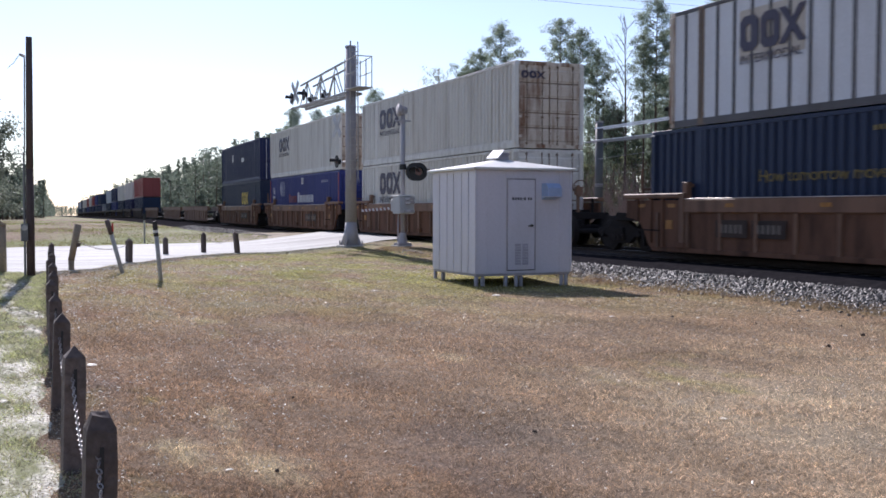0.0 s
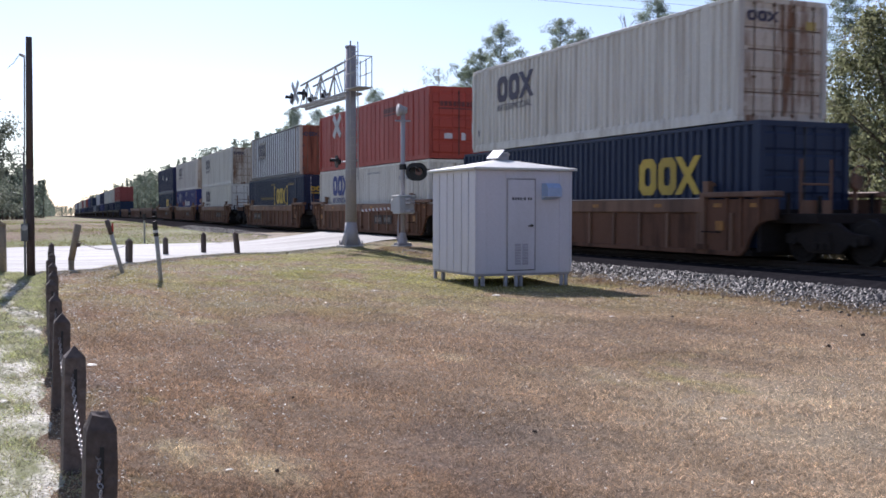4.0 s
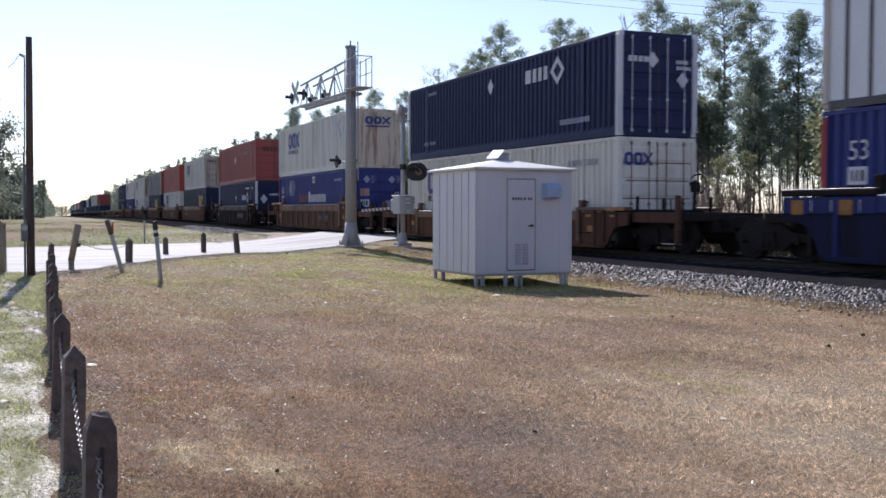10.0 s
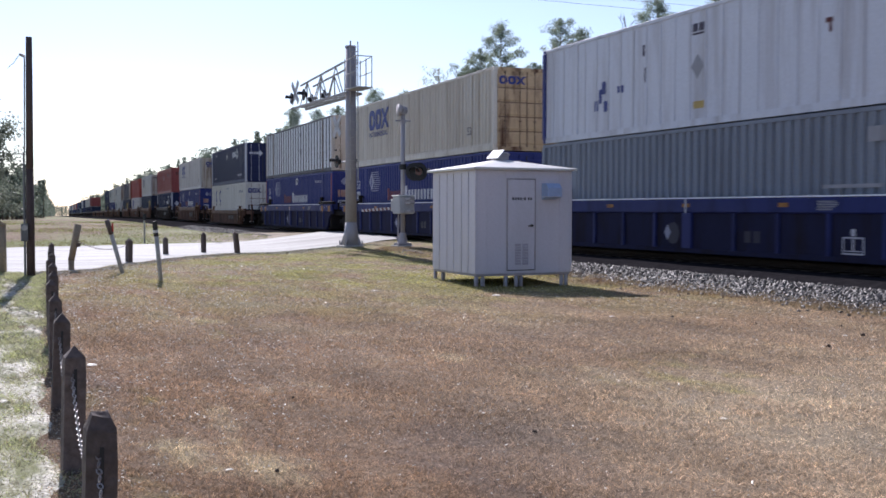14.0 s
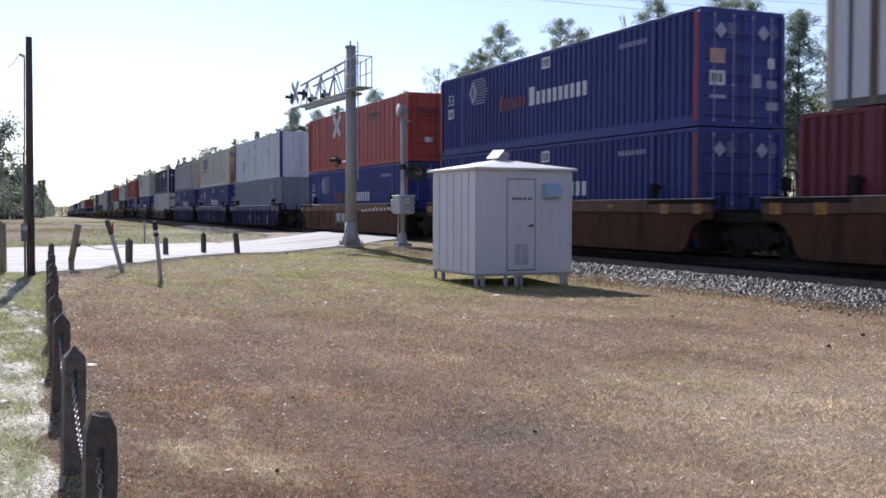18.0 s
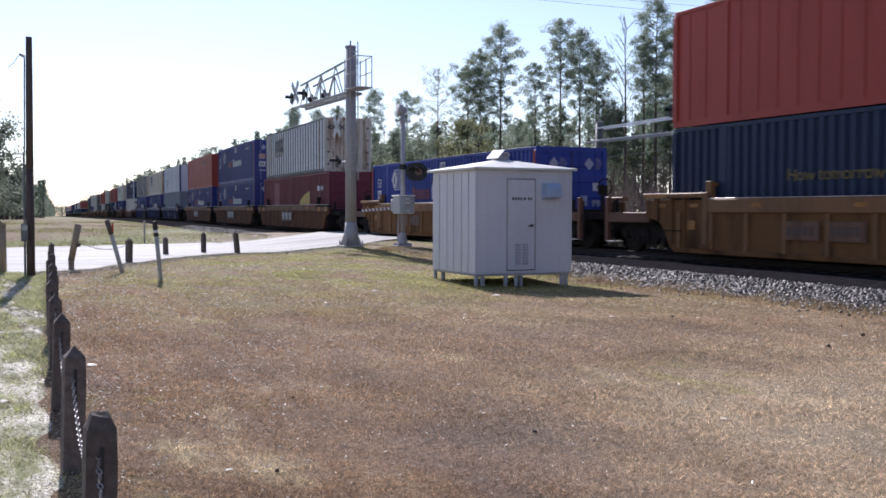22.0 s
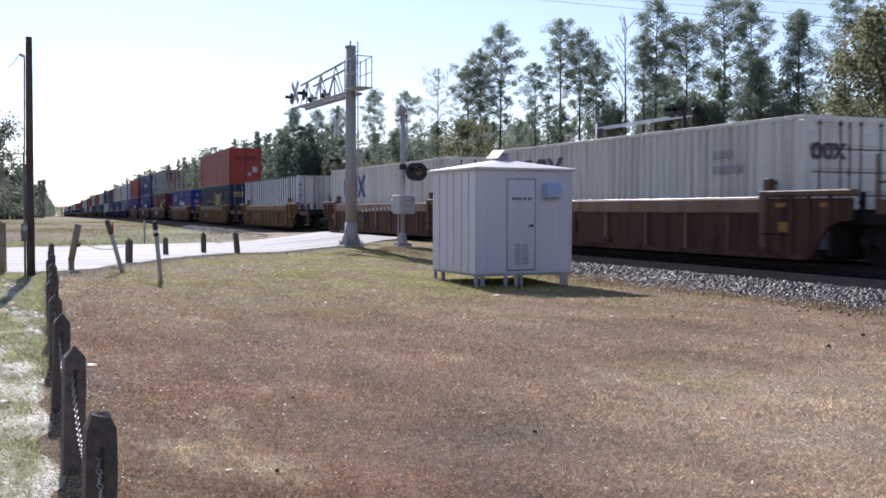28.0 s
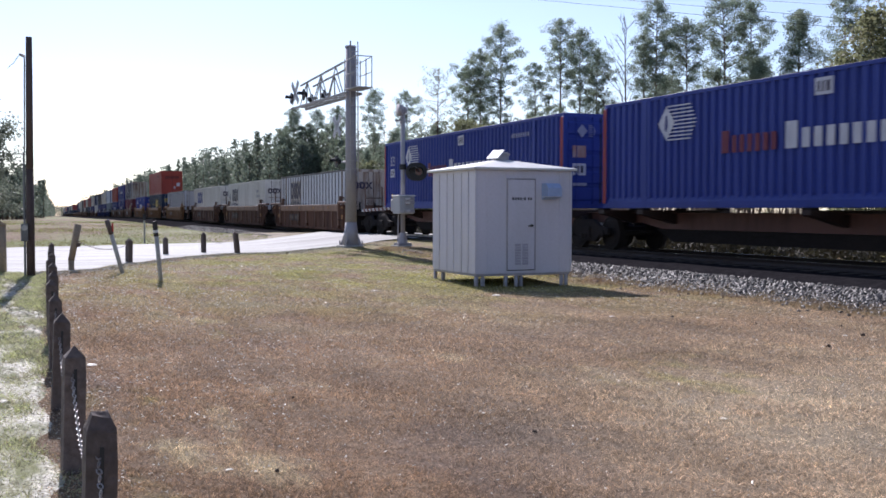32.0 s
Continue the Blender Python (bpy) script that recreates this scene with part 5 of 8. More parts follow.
                for dy in (0.3, -0.95):
                    part("number_board", shared("numboard", lambda: Mesh().box(-1.576, -1.572, -1.1, 0, 0.5, 0.9).done()), P["car_umber"] if colour == "ochre" else P["car_dark"], s, m=pose(0, y0 + dy, 0))
                    for k in range(5):
                        part("number_bar", shared("numbar", lambda: Mesh().box(-1.58, -1.5765, -0.05, 0.05, 0.6, 0.8).done()), P["number_faint"] if colour in ("car_umber", "ochre") else P["number_dim"], s, m=pose(0, y0 + dy - 0.2 - k * 0.17, 0))
            for y in (7.2, -7.2) if colour not in ("car_orange", "car_blue") else ():
                part("reflector", shared("sidereflector", lambda: Mesh().box(-1.535, -1.521, -0.14, 0.14, 0.66, 0.88).done()), M["amber"], s, m=pose(0, y * 0.97, 0))
                part("step", shared("step", lambda: Mesh().bar((-1.6, -0.3, 0.62), (-1.6, 0.3, 0.62), 0.03).bar((-1.6, -0.3, 0.62), (-1.5, -0.3, 0.62), 0.03).bar((-1.6, 0.3, 0.62), (-1.5, 0.3, 0.62), 0.03).done()), M["underframe"], s, m=pose(0, y + 0.5, 0))
    if not far:
        stand_paint = col if colour == "car_brown" else M["underframe"]
        stand = part("brake_stand", shared("brakestand", lambda: Mesh().bar((0.55, -9.05, 1.05), (0.55, -9.05, 1.95), 0.09).box(0.42, 0.68, -9.16, -9.02, 1.62, 1.9).done(0.01)), stand_paint, car)
        part("brake_wheel", shared("brakewheel", lambda: torus_mesh(0.27, 0.022, 1.0)), stand_paint, stand, "round hand-brake wheel", m=pose(0.55, -9.2, 1.85, 90, 0, 0))
    part("well_floor", shared("wfloor", lambda: Mesh().box(-1.44, 1.44, -8.0, 8.0, 0.1, 0.24).done()), M["underframe"], car)
    for sy in (-1, 1):
        # Bulkhead coloured near black in place of shade inside the end arch.
        part("bulkhead", shared(("bulk", sy), lambda: Mesh().box(-1.44, 1.44, sy * 8.25 - 0.06, sy * 8.25 + 0.06, 0.2, 1.15).done()), M["underframe"], car)
        tip = half + 1.2 if single else half
        part("end_platform", shared(("plat", sy, tip), lambda: Mesh().box(-1.25, 1.25, min(sy * 8.3, sy * tip), max(sy * 8.3, sy * tip), 0.84, 1.06).box(-0.35, 0.35, min(sy * 8.3, sy * tip), max(sy * 8.3, sy * tip), 0.55, 0.84).done(0.02)), M["underframe"], car)
        if not far:
            for bx, by, bz in ((-1.2, 8.9, 1.5), (-0.5, 9.1, 1.45), (1.2, 8.9, 1.5)):
                part("bracket", shared(("brk", bx, sy), lambda: Mesh().bar((bx, sy * by, 1.05), (bx, sy * by, bz), 0.07).done()), M["underframe"], car)
            if not single and colour not in ("car_orange", "car_blue"):
                part("end_handrail", shared(("ehr", sy), lambda: Mesh().tube((-0.95, sy * 9.0, 1.05), (-0.95, sy * 9.0, 2.25), 0.035, None, 6).tube((-0.1, sy * 9.0, 1.05), (-0.1, sy * 9.0, 2.25), 0.035, None, 6)
                                                  .tube((-0.95, sy * 9.0, 1.7), (-0.1, sy * 9.0, 1.7), 0.025, None, 6).box(-0.93, -0.12, sy * 9.0 - 0.02, sy * 9.0 + 0.02, 1.05, 1.35).done()), col, car)
        if single:
            if not far:
                part("platform_edge", shared(("platedge", sy, tip), lambda: Mesh().box(-1.4, -1.25, min(sy * 8.95, sy * tip), max(sy * 8.95, sy * tip), 0.8, 1.07).done(0.015)), P["car_orange"] if colour == "ochre" else low, car)
                part("corner_post", shared(("cornerpost", sy, tip), lambda: Mesh().box(-1.42, -1.3, sy * (tip - 0.1) - 0.07, sy * (tip - 0.1) + 0.07, 0.28, 1.5).done(0.012)), P["car_orange"] if colour == "ochre" else low, car)
                part("step_tread", shared(("tread", sy, tip), lambda: Mesh().box(-1.46, -1.22, sy * (tip - 0.4) - 0.24, sy * (tip - 0.4) + 0.24, 0.26, 0.29).done(0.004)), M["bright_edge"], car)
                for k in range(3):
                    part("ladder_rung", shared(("lr", sy, k), lambda: Mesh().bar((-1.36, sy * 10.9 - 0.25, 0.3 + k * 0.3), (-1.36, sy * 10.9 + 0.25, 0.3 + k * 0.3), 0.025).done()), M["underframe"], car)
                part("ladder_frame", shared(("lf", sy), lambda: Mesh().bar((-1.36, sy * 10.9 - 0.25, 0.25), (-1.36, sy * 10.9 - 0.25, 1.4), 0.04).bar((-1.36, sy * 10.9 + 0.25, 0.25), (-1.36, sy * 10.9 + 0.25, 1.4), 0.03).done()), M["underframe"], car)
            part("coupler", shared(("coupler", sy, tip), lambda: Mesh().box(-0.12, 0.12, min(sy * tip, sy * (tip + 0.75)), max(sy * tip, sy * (tip + 0.75)), 0.72, 0.92).box(-0.22, 0.22, min(sy * (tip + 0.45), sy * (tip + 0.75)), max(sy * (tip + 0.45), sy * (tip + 0.75)), 0.68, 0.98).done(0.02)), M["wheel"], car)
    if single:
        truck_parts(car, 9.55, c, not far)
        truck_parts(car, -9.55, c, not far)
    else:
        if front_truck:
            truck_parts(car, half, c, not far)
        truck_parts(car, -half, c, not far)
    return car


def spine_car(c, label, front_truck=True):
    """A skeleton spine car unit: centre sill, cross arms and container pedestals."""
    car = thing("spine_car", Matrix(), label, "railcar", "spine cars of the train")
    MOVERS.append((car, c, RAIL_Z))
    part("centre_sill", Mesh().prism([(-9.1, 0.78), (-7.6, 0.78), (-6.6, 0.62), (6.6, 0.62), (7.6, 0.78), (9.1, 0.78), (9.1, 1.04), (-9.1, 1.04)], -0.33, 0.33, "x"), P["sill_red"], car)
    part("sill_web", Mesh().prism([(-6.9, 0.6), (-6.2, 0.28), (6.2, 0.28), (6.9, 0.6)], -0.3, 0.3, "x"), M["underframe"], car)
    part("sill_flange", Mesh().box(-0.46, 0.46, -9.0, 9.0, 1.04, 1.06), P["sill_red"], car)
    for y in (-8.0, -6.1, 0, 6.1, 8.0):
        part("cross_arm", Mesh().prism([(-1.42, 1.03), (-0.3, 0.75), (0.3, 0.75), (1.42, 1.03), (1.42, 1.13), (-1.42, 1.13)], y - 0.14, y + 0.14, "y"), P["car_dark"], car)
        for sx in (-1, 1):
            part("pedestal", Mesh().box(sx * 1.3 - 0.12, sx * 1.3 + 0.12, y - 0.14, y + 0.14, 1.13, 1.185), M["underframe"], car)
    for k in range(9):
        if k != 4:
            part("number_bar", Mesh().box(-0.338, -0.334, -2.0 - k * 0.2, -1.88 - k * 0.2, 0.84, 1.0), P["number_dim"], car)
    if front_truck:
        truck_parts(car, 9.1, c)
    truck_parts(car, -9.1, c)
    return car


LOW, HIGH = 0.78, 3.70


def build_train():
    # three-unit brown set with white and blue stacks, in front
    well_car(77.9, "car_brown", "brown three-unit well car", front_truck=True)
    well_car(58.3, "car_brown", "brown three-unit well car")
    well_car(38.3, "car_brown", "brown three-unit well car")
    t = container(53, "corr", "navy", "dark navy container with gold marks", 77.9, LOW)
    block_logo(t, 53, 9.0, 1.24, 2.5, 0.9, "logo_gold", False)
    t = container(53, "corr", "ink", "blue-black container stacked on navy one", 77.9, HIGH, bars=P["logo_white"])
    mark(t, 53, [(5.0, 1.6, 0.5, 0.6), (9.0, 1.5, 1.0, 0.3)], "logo_white")
    t = container(53, "corr", "blue", "deep blue container with white word bars", 58.3, LOW)
    deep_blue_marks(t)
    t = container(53, "corr", "off_white", "off-white container with dark blue block mark", 58.3, HIGH, end="rusty_end")
    block_logo(t, 53, 2.5, 1.55, 2.6, 0.85, "logo_navy")
    t = container(53, "corr", "off_white", "off-white container with dark block mark", 38.3, LOW)
    block_logo(t, 53, 2.5, 1.55, 2.6, 0.95, "logo_navy")
    t = container(53, "corr", "off_white", "off-white container with rust-streaked doors", 38.3, HIGH, end="rusty_end")
    block_logo(t, 53, 2.5, 1.55, 2.6, 0.85, "logo_navy")
    end_logo(t, 53, 0.22, 2.32, 0.86, 0.24, "logo_navy")
    # brown three-unit set
    well_car(14.3, "car_brown", "brown three-unit well car with amber reflectors", front_truck=True, number_at=4.8)
    well_car(-5.5, "car_brown", "brown three-unit well car with amber reflectors", number_at=-2.3)
    well_car(-25.1, "car_brown", "brown three-unit well car with amber reflectors", number_at=4.8)
    t = container(53, "corr", "navy", "dark navy container with gold block mark and brackets", 14.3, LOW, bars=P["logo_white"])
    block_logo(t, 53, 9.0, 1.24, 2.45, 0.95, "logo_gold", False)
    mark(t, 53, [(8.28, 1.15, 0.14, 1.2), (8.42, 1.15, 0.18, 0.14), (8.42, 2.21, 0.18, 0.14), (11.95, 1.15, 0.14, 1.2), (11.77, 1.15, 0.18, 0.14), (11.77, 2.21, 0.18, 0.14)], "logo_gold", "bracket_mark")
    near_text(t, 53, "How tomorrow moves", 4.1, 1.5, 0.38, "gold_dim", 3.85, slant=0.2)
    mark(t, 53, [(7.4 + i * 0.14, 2.42, 0.09, 0.1) for i in range(9)] + [(12.3 + i * 0.17, 2.35, 0.1, 0.13) for i in range(9)], "gold_dim", "code_bar")
    end_logo(t, 53, 0.4, 1.95, 0.98, 0.26, "logo_gold")
    end_mark(t, 53, [(0.4, 1.8, 1.0, 0.07)], "logo_gold")
    t = container(48, "plate", "panel_white", "white sheet-and-post container with rust-brown doors", 14.3, HIGH, end="rust_doors", rail="batten", post="rusty_end")
    mark(t, 48, [(2.62, 1.35, 2.1, 1.15)], "panel_dirty", "logo_panel", x=-C_W / 2 + 0.026)
    block_logo(t, 48, 2.66, 1.55, 2.0, 0.8, "logo_navy", True, x=-C_W / 2 + 0.0)
    end_logo(t, 48, 0.22, 2.25, 0.86, 0.24, "logo_navy")
    t = container(53, "corr", "off_white", "off-white container with blue block mark", -5.5, LOW, doors=False)
    block_logo(t, 53, 2.5, 1.58, 2.55, 1.0, "logo_blue")
    mark(t, 53, [(12.6 + i * 0.2, 2.15, 0.12, 0.16) for i in range(9)] + [(8.2 + i * 0.16, 2.5, 0.1, 0.08) for i in range(12)], "logo_grey", "code_bar")
    end_logo(t, 53, 0.5, 1.95, 1.2, 0.4, "logo_navy")
    t = container(53, "plain", "orange_red", "faded orange-red container with dark name bars", -5.5, HIGH)
    mark(t, 53, [(10.6 + i * 0.22, 2.2 + 0.0 * i, 0.17, 0.22) for i in range(9)] + [(10.55, 2.08, 2.1, 0.07)], "faint", "name_bar")
    end_mark(t, 53, [(0.45 + i * 0.19, 2.1, 0.15, 0.2) for i in range(9)] + [(0.4, 1.98, 1.75, 0.06)], "faint")
    end_mark(t, 53, [(1.85, 0.95, 0.36, 0.5), (1.4, 0.75, 0.2, 0.3), (0.65, 0.8, 0.35, 0.22)], "logo_white")
    t = container(53, "corr", "navy", "dark navy container with faded gold block mark", -25.1, LOW)
    block_logo(t, 53, 11.4, 1.24, 2.5, 0.95, "logo_gold", False)
    t = container(48, "corr", "off_white", "off-white container with dark block mark and rusty doors", -25.1, HIGH, end="rusty_end")
    block_logo(t, 48, 2.0, 1.6, 2.5, 0.85, "logo_navy")
    near_text(t, 48, "8", 0.45, 0.55, 0.3, "logo_navy")
    end_logo(t, 48, 0.22, 2.32, 0.86, 0.24, "logo_navy")
    end_mark(t, 48, [(1.95, 2.2, 0.3, 0.2)], "yellow_patch")
    # three single dark brown cars
    for c in (-49.0, -72.7, -96.4):
        well_car(c, "car_umber" if c < -60 else "car_dark", "rust-brown single well car with amber reflectors" if c < -60 else "dark brown single well car with amber reflectors", single=True, half=9.85, ribs=c > -90, tall=0.78 if c < -90 else 1.0)
    t = container(53, "corr", "ink", "blue-black container with white word bars and white posts", -49.0, LOW, post="logo_white")
    word_bars(t, 53, 10.75, 1.56, 1.6, 0.36, 4, "logo_white", 1.0)
    diamond_marks(t, 12.85, 1.76, 0.42, 7.9)
    mark(t, 53, [(12.2 + i * 0.16, 2.34, 0.08, 0.14) for i in range(9)] + [(14.6, 2.3, 0.12, 0.2), (14.78, 2.3, 0.12, 0.2)], "logo_white", "code_bar")
    part("diamond", Mesh().prism([(-C_W / 2 + 0.3, 1.62), (-C_W / 2 + 0.56, 1.3), (-C_W / 2 + 0.82, 1.62), (-C_W / 2 + 0.56, 1.94)], -LEN[53] / 2 - 0.016, -LEN[53] / 2 - 0.008, "y"), P["logo_white"], t)
    end_mark(t, 53, [(0.95, 1.85, 0.1, 0.16), (1.1, 1.85, 0.12, 0.16), (1.26, 1.85, 0.12, 0.16), (1.42, 1.85, 0.12, 0.16), (1.62, 1.82, 0.2, 0.22), (2.15, 1.3, 0.08, 1.2)], "logo_white")
    t = container(53, "corr", "dull_red", "dull red container with a white diamond", -49.0, HIGH, rail="dull_red")
    mark(t, 53, [(11.7 + i * 0.3, 1.95, 0.24, 0.3) for i in range(6)], "faint", "name_bar")
    t2 = Mesh().prism([(-7.65, 1.75), (-7.9, 1.45), (-8.15, 1.75), (-7.9, 2.05)], -C_W / 2 - 0.006, -C_W / 2, "x")
    part("diamond", t2, P["logo_white"], t, m=pose(0, LEN[53] / 2, 0))
    end_mark(t, 53, [(0.5 + i * 0.25, 2.05, 0.2, 0.32) for i in range(6)], "faint")
    t = container(53, "corr", "blue", "deep blue container with emblem and white word bars", -72.7, LOW)
    deep_blue_marks(t)
    t = container(53, "corr", "off_white", "off-white container with blue block mark and rusty end", -72.7, HIGH, doors=False, end="rusty_end")
    block_logo(t, 53, 2.5, 1.6, 2.6, 0.9, "logo_blue")
    near_text(t, 53, "53", 14.6, 0.65, 0.42, "logo_navy")
    near_text(t, 53, "5", 0.75, 0.55, 0.35, "logo_navy")
    end_logo(t, 53, 0.55, 2.15, 1.28, 0.36, "logo_blue")
    end_mark(t, 53, [(0.6, 2.0, 1.2, 0.07)], "logo_blue")
    t = container(53, "corr", "off_white", "off-white container with half-lost blue block mark", -96.4, LOW)
    mark(t, 53, [(2.15, 1.62, 0.25, 0.7), (2.25, 1.5, 0.5, 0.2), (2.25, 2.25, 0.5, 0.2), (2.72, 1.6, 0.14, 0.2), (4.12, 1.5, 0.27, 0.95), (4.12, 1.5, 0.66, 0.2), (4.12, 2.25, 0.66, 0.2)], "logo_blue")
    mark(t, 53, [(2.2, 1.2, 0.08, 0.22), (2.35, 1.2, 0.16, 0.22), (2.58, 1.2, 0.2, 0.05), (4.15, 1.2, 0.2, 0.22), (4.45, 1.2, 0.07, 0.22), (4.45, 1.2, 0.25, 0.05)], "logo_navy", "small_bars")
    mark(t, 53, [(13.4 + i * 0.22, 2.15, 0.14, 0.18) for i in range(8)] + [(7.6, 2.5, 1.4, 0.08)], "logo_grey", "code_bar")
    end_logo(t, 53, 0.2, 2.1, 0.9, 0.36, "logo_blue")
    t = container(53, "corr", "ink", "blue-black container with white corner posts and word bars", -96.4, HIGH, post="logo_white", bars=P["logo_white"])
    word_bars(t, 53, 10.6, 2.0, 1.6, 0.42, 4, "logo_white", 1.0)
    diamond_marks(t, 12.7, 2.2, 0.44, 7.75)
    mark(t, 53, [(12.9 + i * 0.16, 0.5, 0.11, 0.16) for i in range(11)] + [(1.8 + i * 0.15, 0.5, 0.07, 0.13) for i in range(8) if i != 3] + [(2.2 + i * 0.14, 2.45, 0.07, 0.12) for i in range(6)], "logo_faded", "code_bar")
    end_mark(t, 53, [(0.3 + i * 0.17, 2.05, 0.12, 0.16) for i in range(4)] + [(1.9 + i * 0.1, 2.05, 0.07, 0.1) for i in range(4)] + [(1.9 + i * 0.1, 1.88, 0.07, 0.1) for i in range(5)], "logo_white")
    for a, b in ((1.1, 2.12), (2.1, 1.6)):
        part("diamond", Mesh().prism([(-C_W / 2 + a - 0.2, b), (-C_W / 2 + a, b - 0.22), (-C_W / 2 + a + 0.2, b), (-C_W / 2 + a, b + 0.22)], -LEN[53] / 2 - 0.016, -LEN[53] / 2 - 0.008, "y"), P["logo_white"], t)
    # blue three-unit set
    for k, c in enumerate((-120.2, -139.9, -159.6)):
        well_car(c, "car_blue", "blue three-unit well car with amber reflectors", front_truck=k == 0)
    for c in (-120.2, -139.9):
        t = container(53, "corr", "blue", "deep blue container with emblem and white word bars", c, LOW)
        deep_blue_marks(t)
    t = container(53, "plate", "panel_clean", "white sheet-and-post container with rusty doors", -120.2, HIGH, end="rusty_end", rail="batten", post="panel_dirty")
    mark(t, 53, [(9.0, 2.2, 0.45, 0.24), (9.1, 1.1, 0.4, 0.4)], "logo_grey", "marking", x=-C_W / 2 + 0.026)
    t = container(53, "corr", "pale_cream", "cream container with blue block mark and rusty doors", -139.9, HIGH, end="cream_end")
    block_logo(t, 53, 2.6, 1.6, 2.6, 0.9, "logo_blue")
    near_text(t, 53, "53", 13.9, 0.65, 0.42, "logo_navy")
    end_logo(t, 53, 0.2, 2.3, 0.98, 0.28, "logo_blue")
    t = container(53, "corr", "grey_blue", "plain grey-blue ribbed steel container", -159.6, LOW, doors=False)
    mark(t, 53, [(0.7, 1.4, 0.35, 0.3), (0.7, 1.0, 0.3, 0.2), (13.2, 2.2, 0.5, 0.3), (12.0, 1.3, 1.6, 0.08)], "logo_grey", "marking")
    t = container(53, "plain", "smooth_white", "chalky white smooth container with blue corner posts", -159.6, HIGH, doors=False, end="smooth_white", post="blue")
    mark(t, 53, [(3.0, 0.75, 0.2, 0.3), (3.25, 0.95, 0.14, 0.4), (3.5, 0.7, 0.25, 0.3), (3.4, 1.2, 0.2, 0.35), (4.2, 1.15, 0.3, 0.2)], "logo_blue", "torn_letters", x=-C_W / 2 + 0.026)
    mark(t, 53, [(7.6, 0.42, 0.42, 0.18)], "yellow_patch", "marking", x=-C_W / 2 + 0.026)
    mark(t, 53, [(7.55, 2.3, 0.2, 0.2), (7.8, 2.3, 0.2, 0.2), (7.55, 2.22, 0.45, 0.05), (5.4, 2.0, 0.1, 0.3), (5.5, 1.3, 0.06, 0.4)], "logo_navy", "marking", x=-C_W / 2 + 0.026)
    mark(t, 53, [(12.0, 1.8, 0.2, 0.1), (12.1, 1.6, 0.07, 0.3)], "faint", "marking", x=-C_W / 2 + 0.026)
    part("diamond", Mesh().prism([(-7.5, 1.45), (-7.75, 1.15), (-8.0, 1.45), (-7.75, 1.75)], -C_W / 2 + 0.02, -C_W / 2 + 0.026, "x"), P["logo_grey"], t, m=pose(0, LEN[53] / 2, 0))
    near_text(t, 53, "53", 15.2, 2.2, 0.3, "logo_grey")
    # orange-brown three-unit set with smooth sides
    for k, c in enumerate((-182.95, -202.72, -222.3)):
        well_car(c, "car_orange", "orange-brown three-unit well car with smooth sides", front_truck=k == 0, ribs=False, number_at=2.0)
    for c, z in ((-182.95, LOW), (-202.72, LOW), (-202.72, HIGH)):
        t = container(53, "corr", "blue", "deep blue container with emblem and white word bars", c, z, bars=P["logo_faded"])
        deep_blue_marks(t, plates=z != LOW)
    t = container(53, "plain", "orange_red", "faded orange-red container with dark name bars", -182.95, HIGH)
    mark(t, 53, [(10.6 + i * 0.22, 2.2, 0.17, 0.22) for i in range(9)] + [(10.55, 2.08, 2.1, 0.07)], "faint", "name_bar")
    end_mark(t, 53, [(0.45 + i * 0.19, 2.0, 0.15, 0.2) for i in range(9)] + [(0.4, 1.88, 1.75, 0.06)], "faint")
    end_mark(t, 53, [(2.0, 1.1, 0.3, 0.5), (1.55, 0.75, 0.2, 0.3), (0.75, 0.8, 0.35, 0.22)], "logo_white")
    t = container(53, "corr", "maroon", "maroon container with a dull yellow patch", -222.3, LOW)
    mark(t, 53, [(3.1, 0.35, 1.45, 2.2)], "logo_red", "repainted_panel")
    pm = Mesh().prism([(-9.8, 0.5), (-12.1, 0.5), (-12.1, 1.9), (-11.0, 1.75), (-9.8, 1.35)], -C_W / 2 - 0.006, -C_W / 2, "x")
    part("patch", pm, P["yellow_patch"], t, m=pose(0, LEN[53] / 2, 0))
    mark(t, 53, [(13.8, 1.9, 0.45, 0.26), (14.5, 1.92, 0.12, 0.2), (14.7, 1.92, 0.12, 0.2), (14.9, 1.92, 0.12, 0.2)], "logo_white", "code_bar")
    end_mark(t, 53, [(0.9, 1.8, 0.35, 0.6)], "yellow_patch")
    t = container(48, "plate", "panel_white", "white sheet-and-post container with rust-streaked doors", -222.3, HIGH, end="rusty_end", rail="batten", post="panel_dirty")
    mark(t, 48, [(2.6, 1.35, 2.1, 1.15)], "panel_dirty", "logo_panel", x=-C_W / 2 + 0.026)
    block_logo(t, 48, 2.65, 1.55, 2.0, 0.8, "logo_navy", True, x=-C_W / 2 + 0.0)
    end_logo(t, 48, 0.22, 2.25, 0.86, 0.24, "logo_navy")
    # three single ochre cars
    for c in (-245.8, -269.2, -292.5):
        well_car(c, "ochre", "ochre single well car with tall ribs", single=True, number_at=3.5)
    t = container(53, "corr", "bright_blue", "deep blue container with emblem and white word bars", -245.8, LOW)
    deep_blue_marks(t, bright=True)
    t = container(53, "corr", "navy", "dark navy container with gold block mark and brackets", -269.2, LOW, bars=P["logo_white"])
    block_logo(t, 53, 9.0, 1.24, 2.45, 0.95, "logo_gold", False)
    mark(t, 53, [(8.28, 1.15, 0.14, 1.2), (8.42, 1.15, 0.18, 0.14), (8.42, 2.21, 0.18, 0.14), (11.95, 1.15, 0.14, 1.2), (11.77, 1.15, 0.18, 0.14), (11.77, 2.21, 0.18, 0.14)], "logo_gold", "bracket_mark")
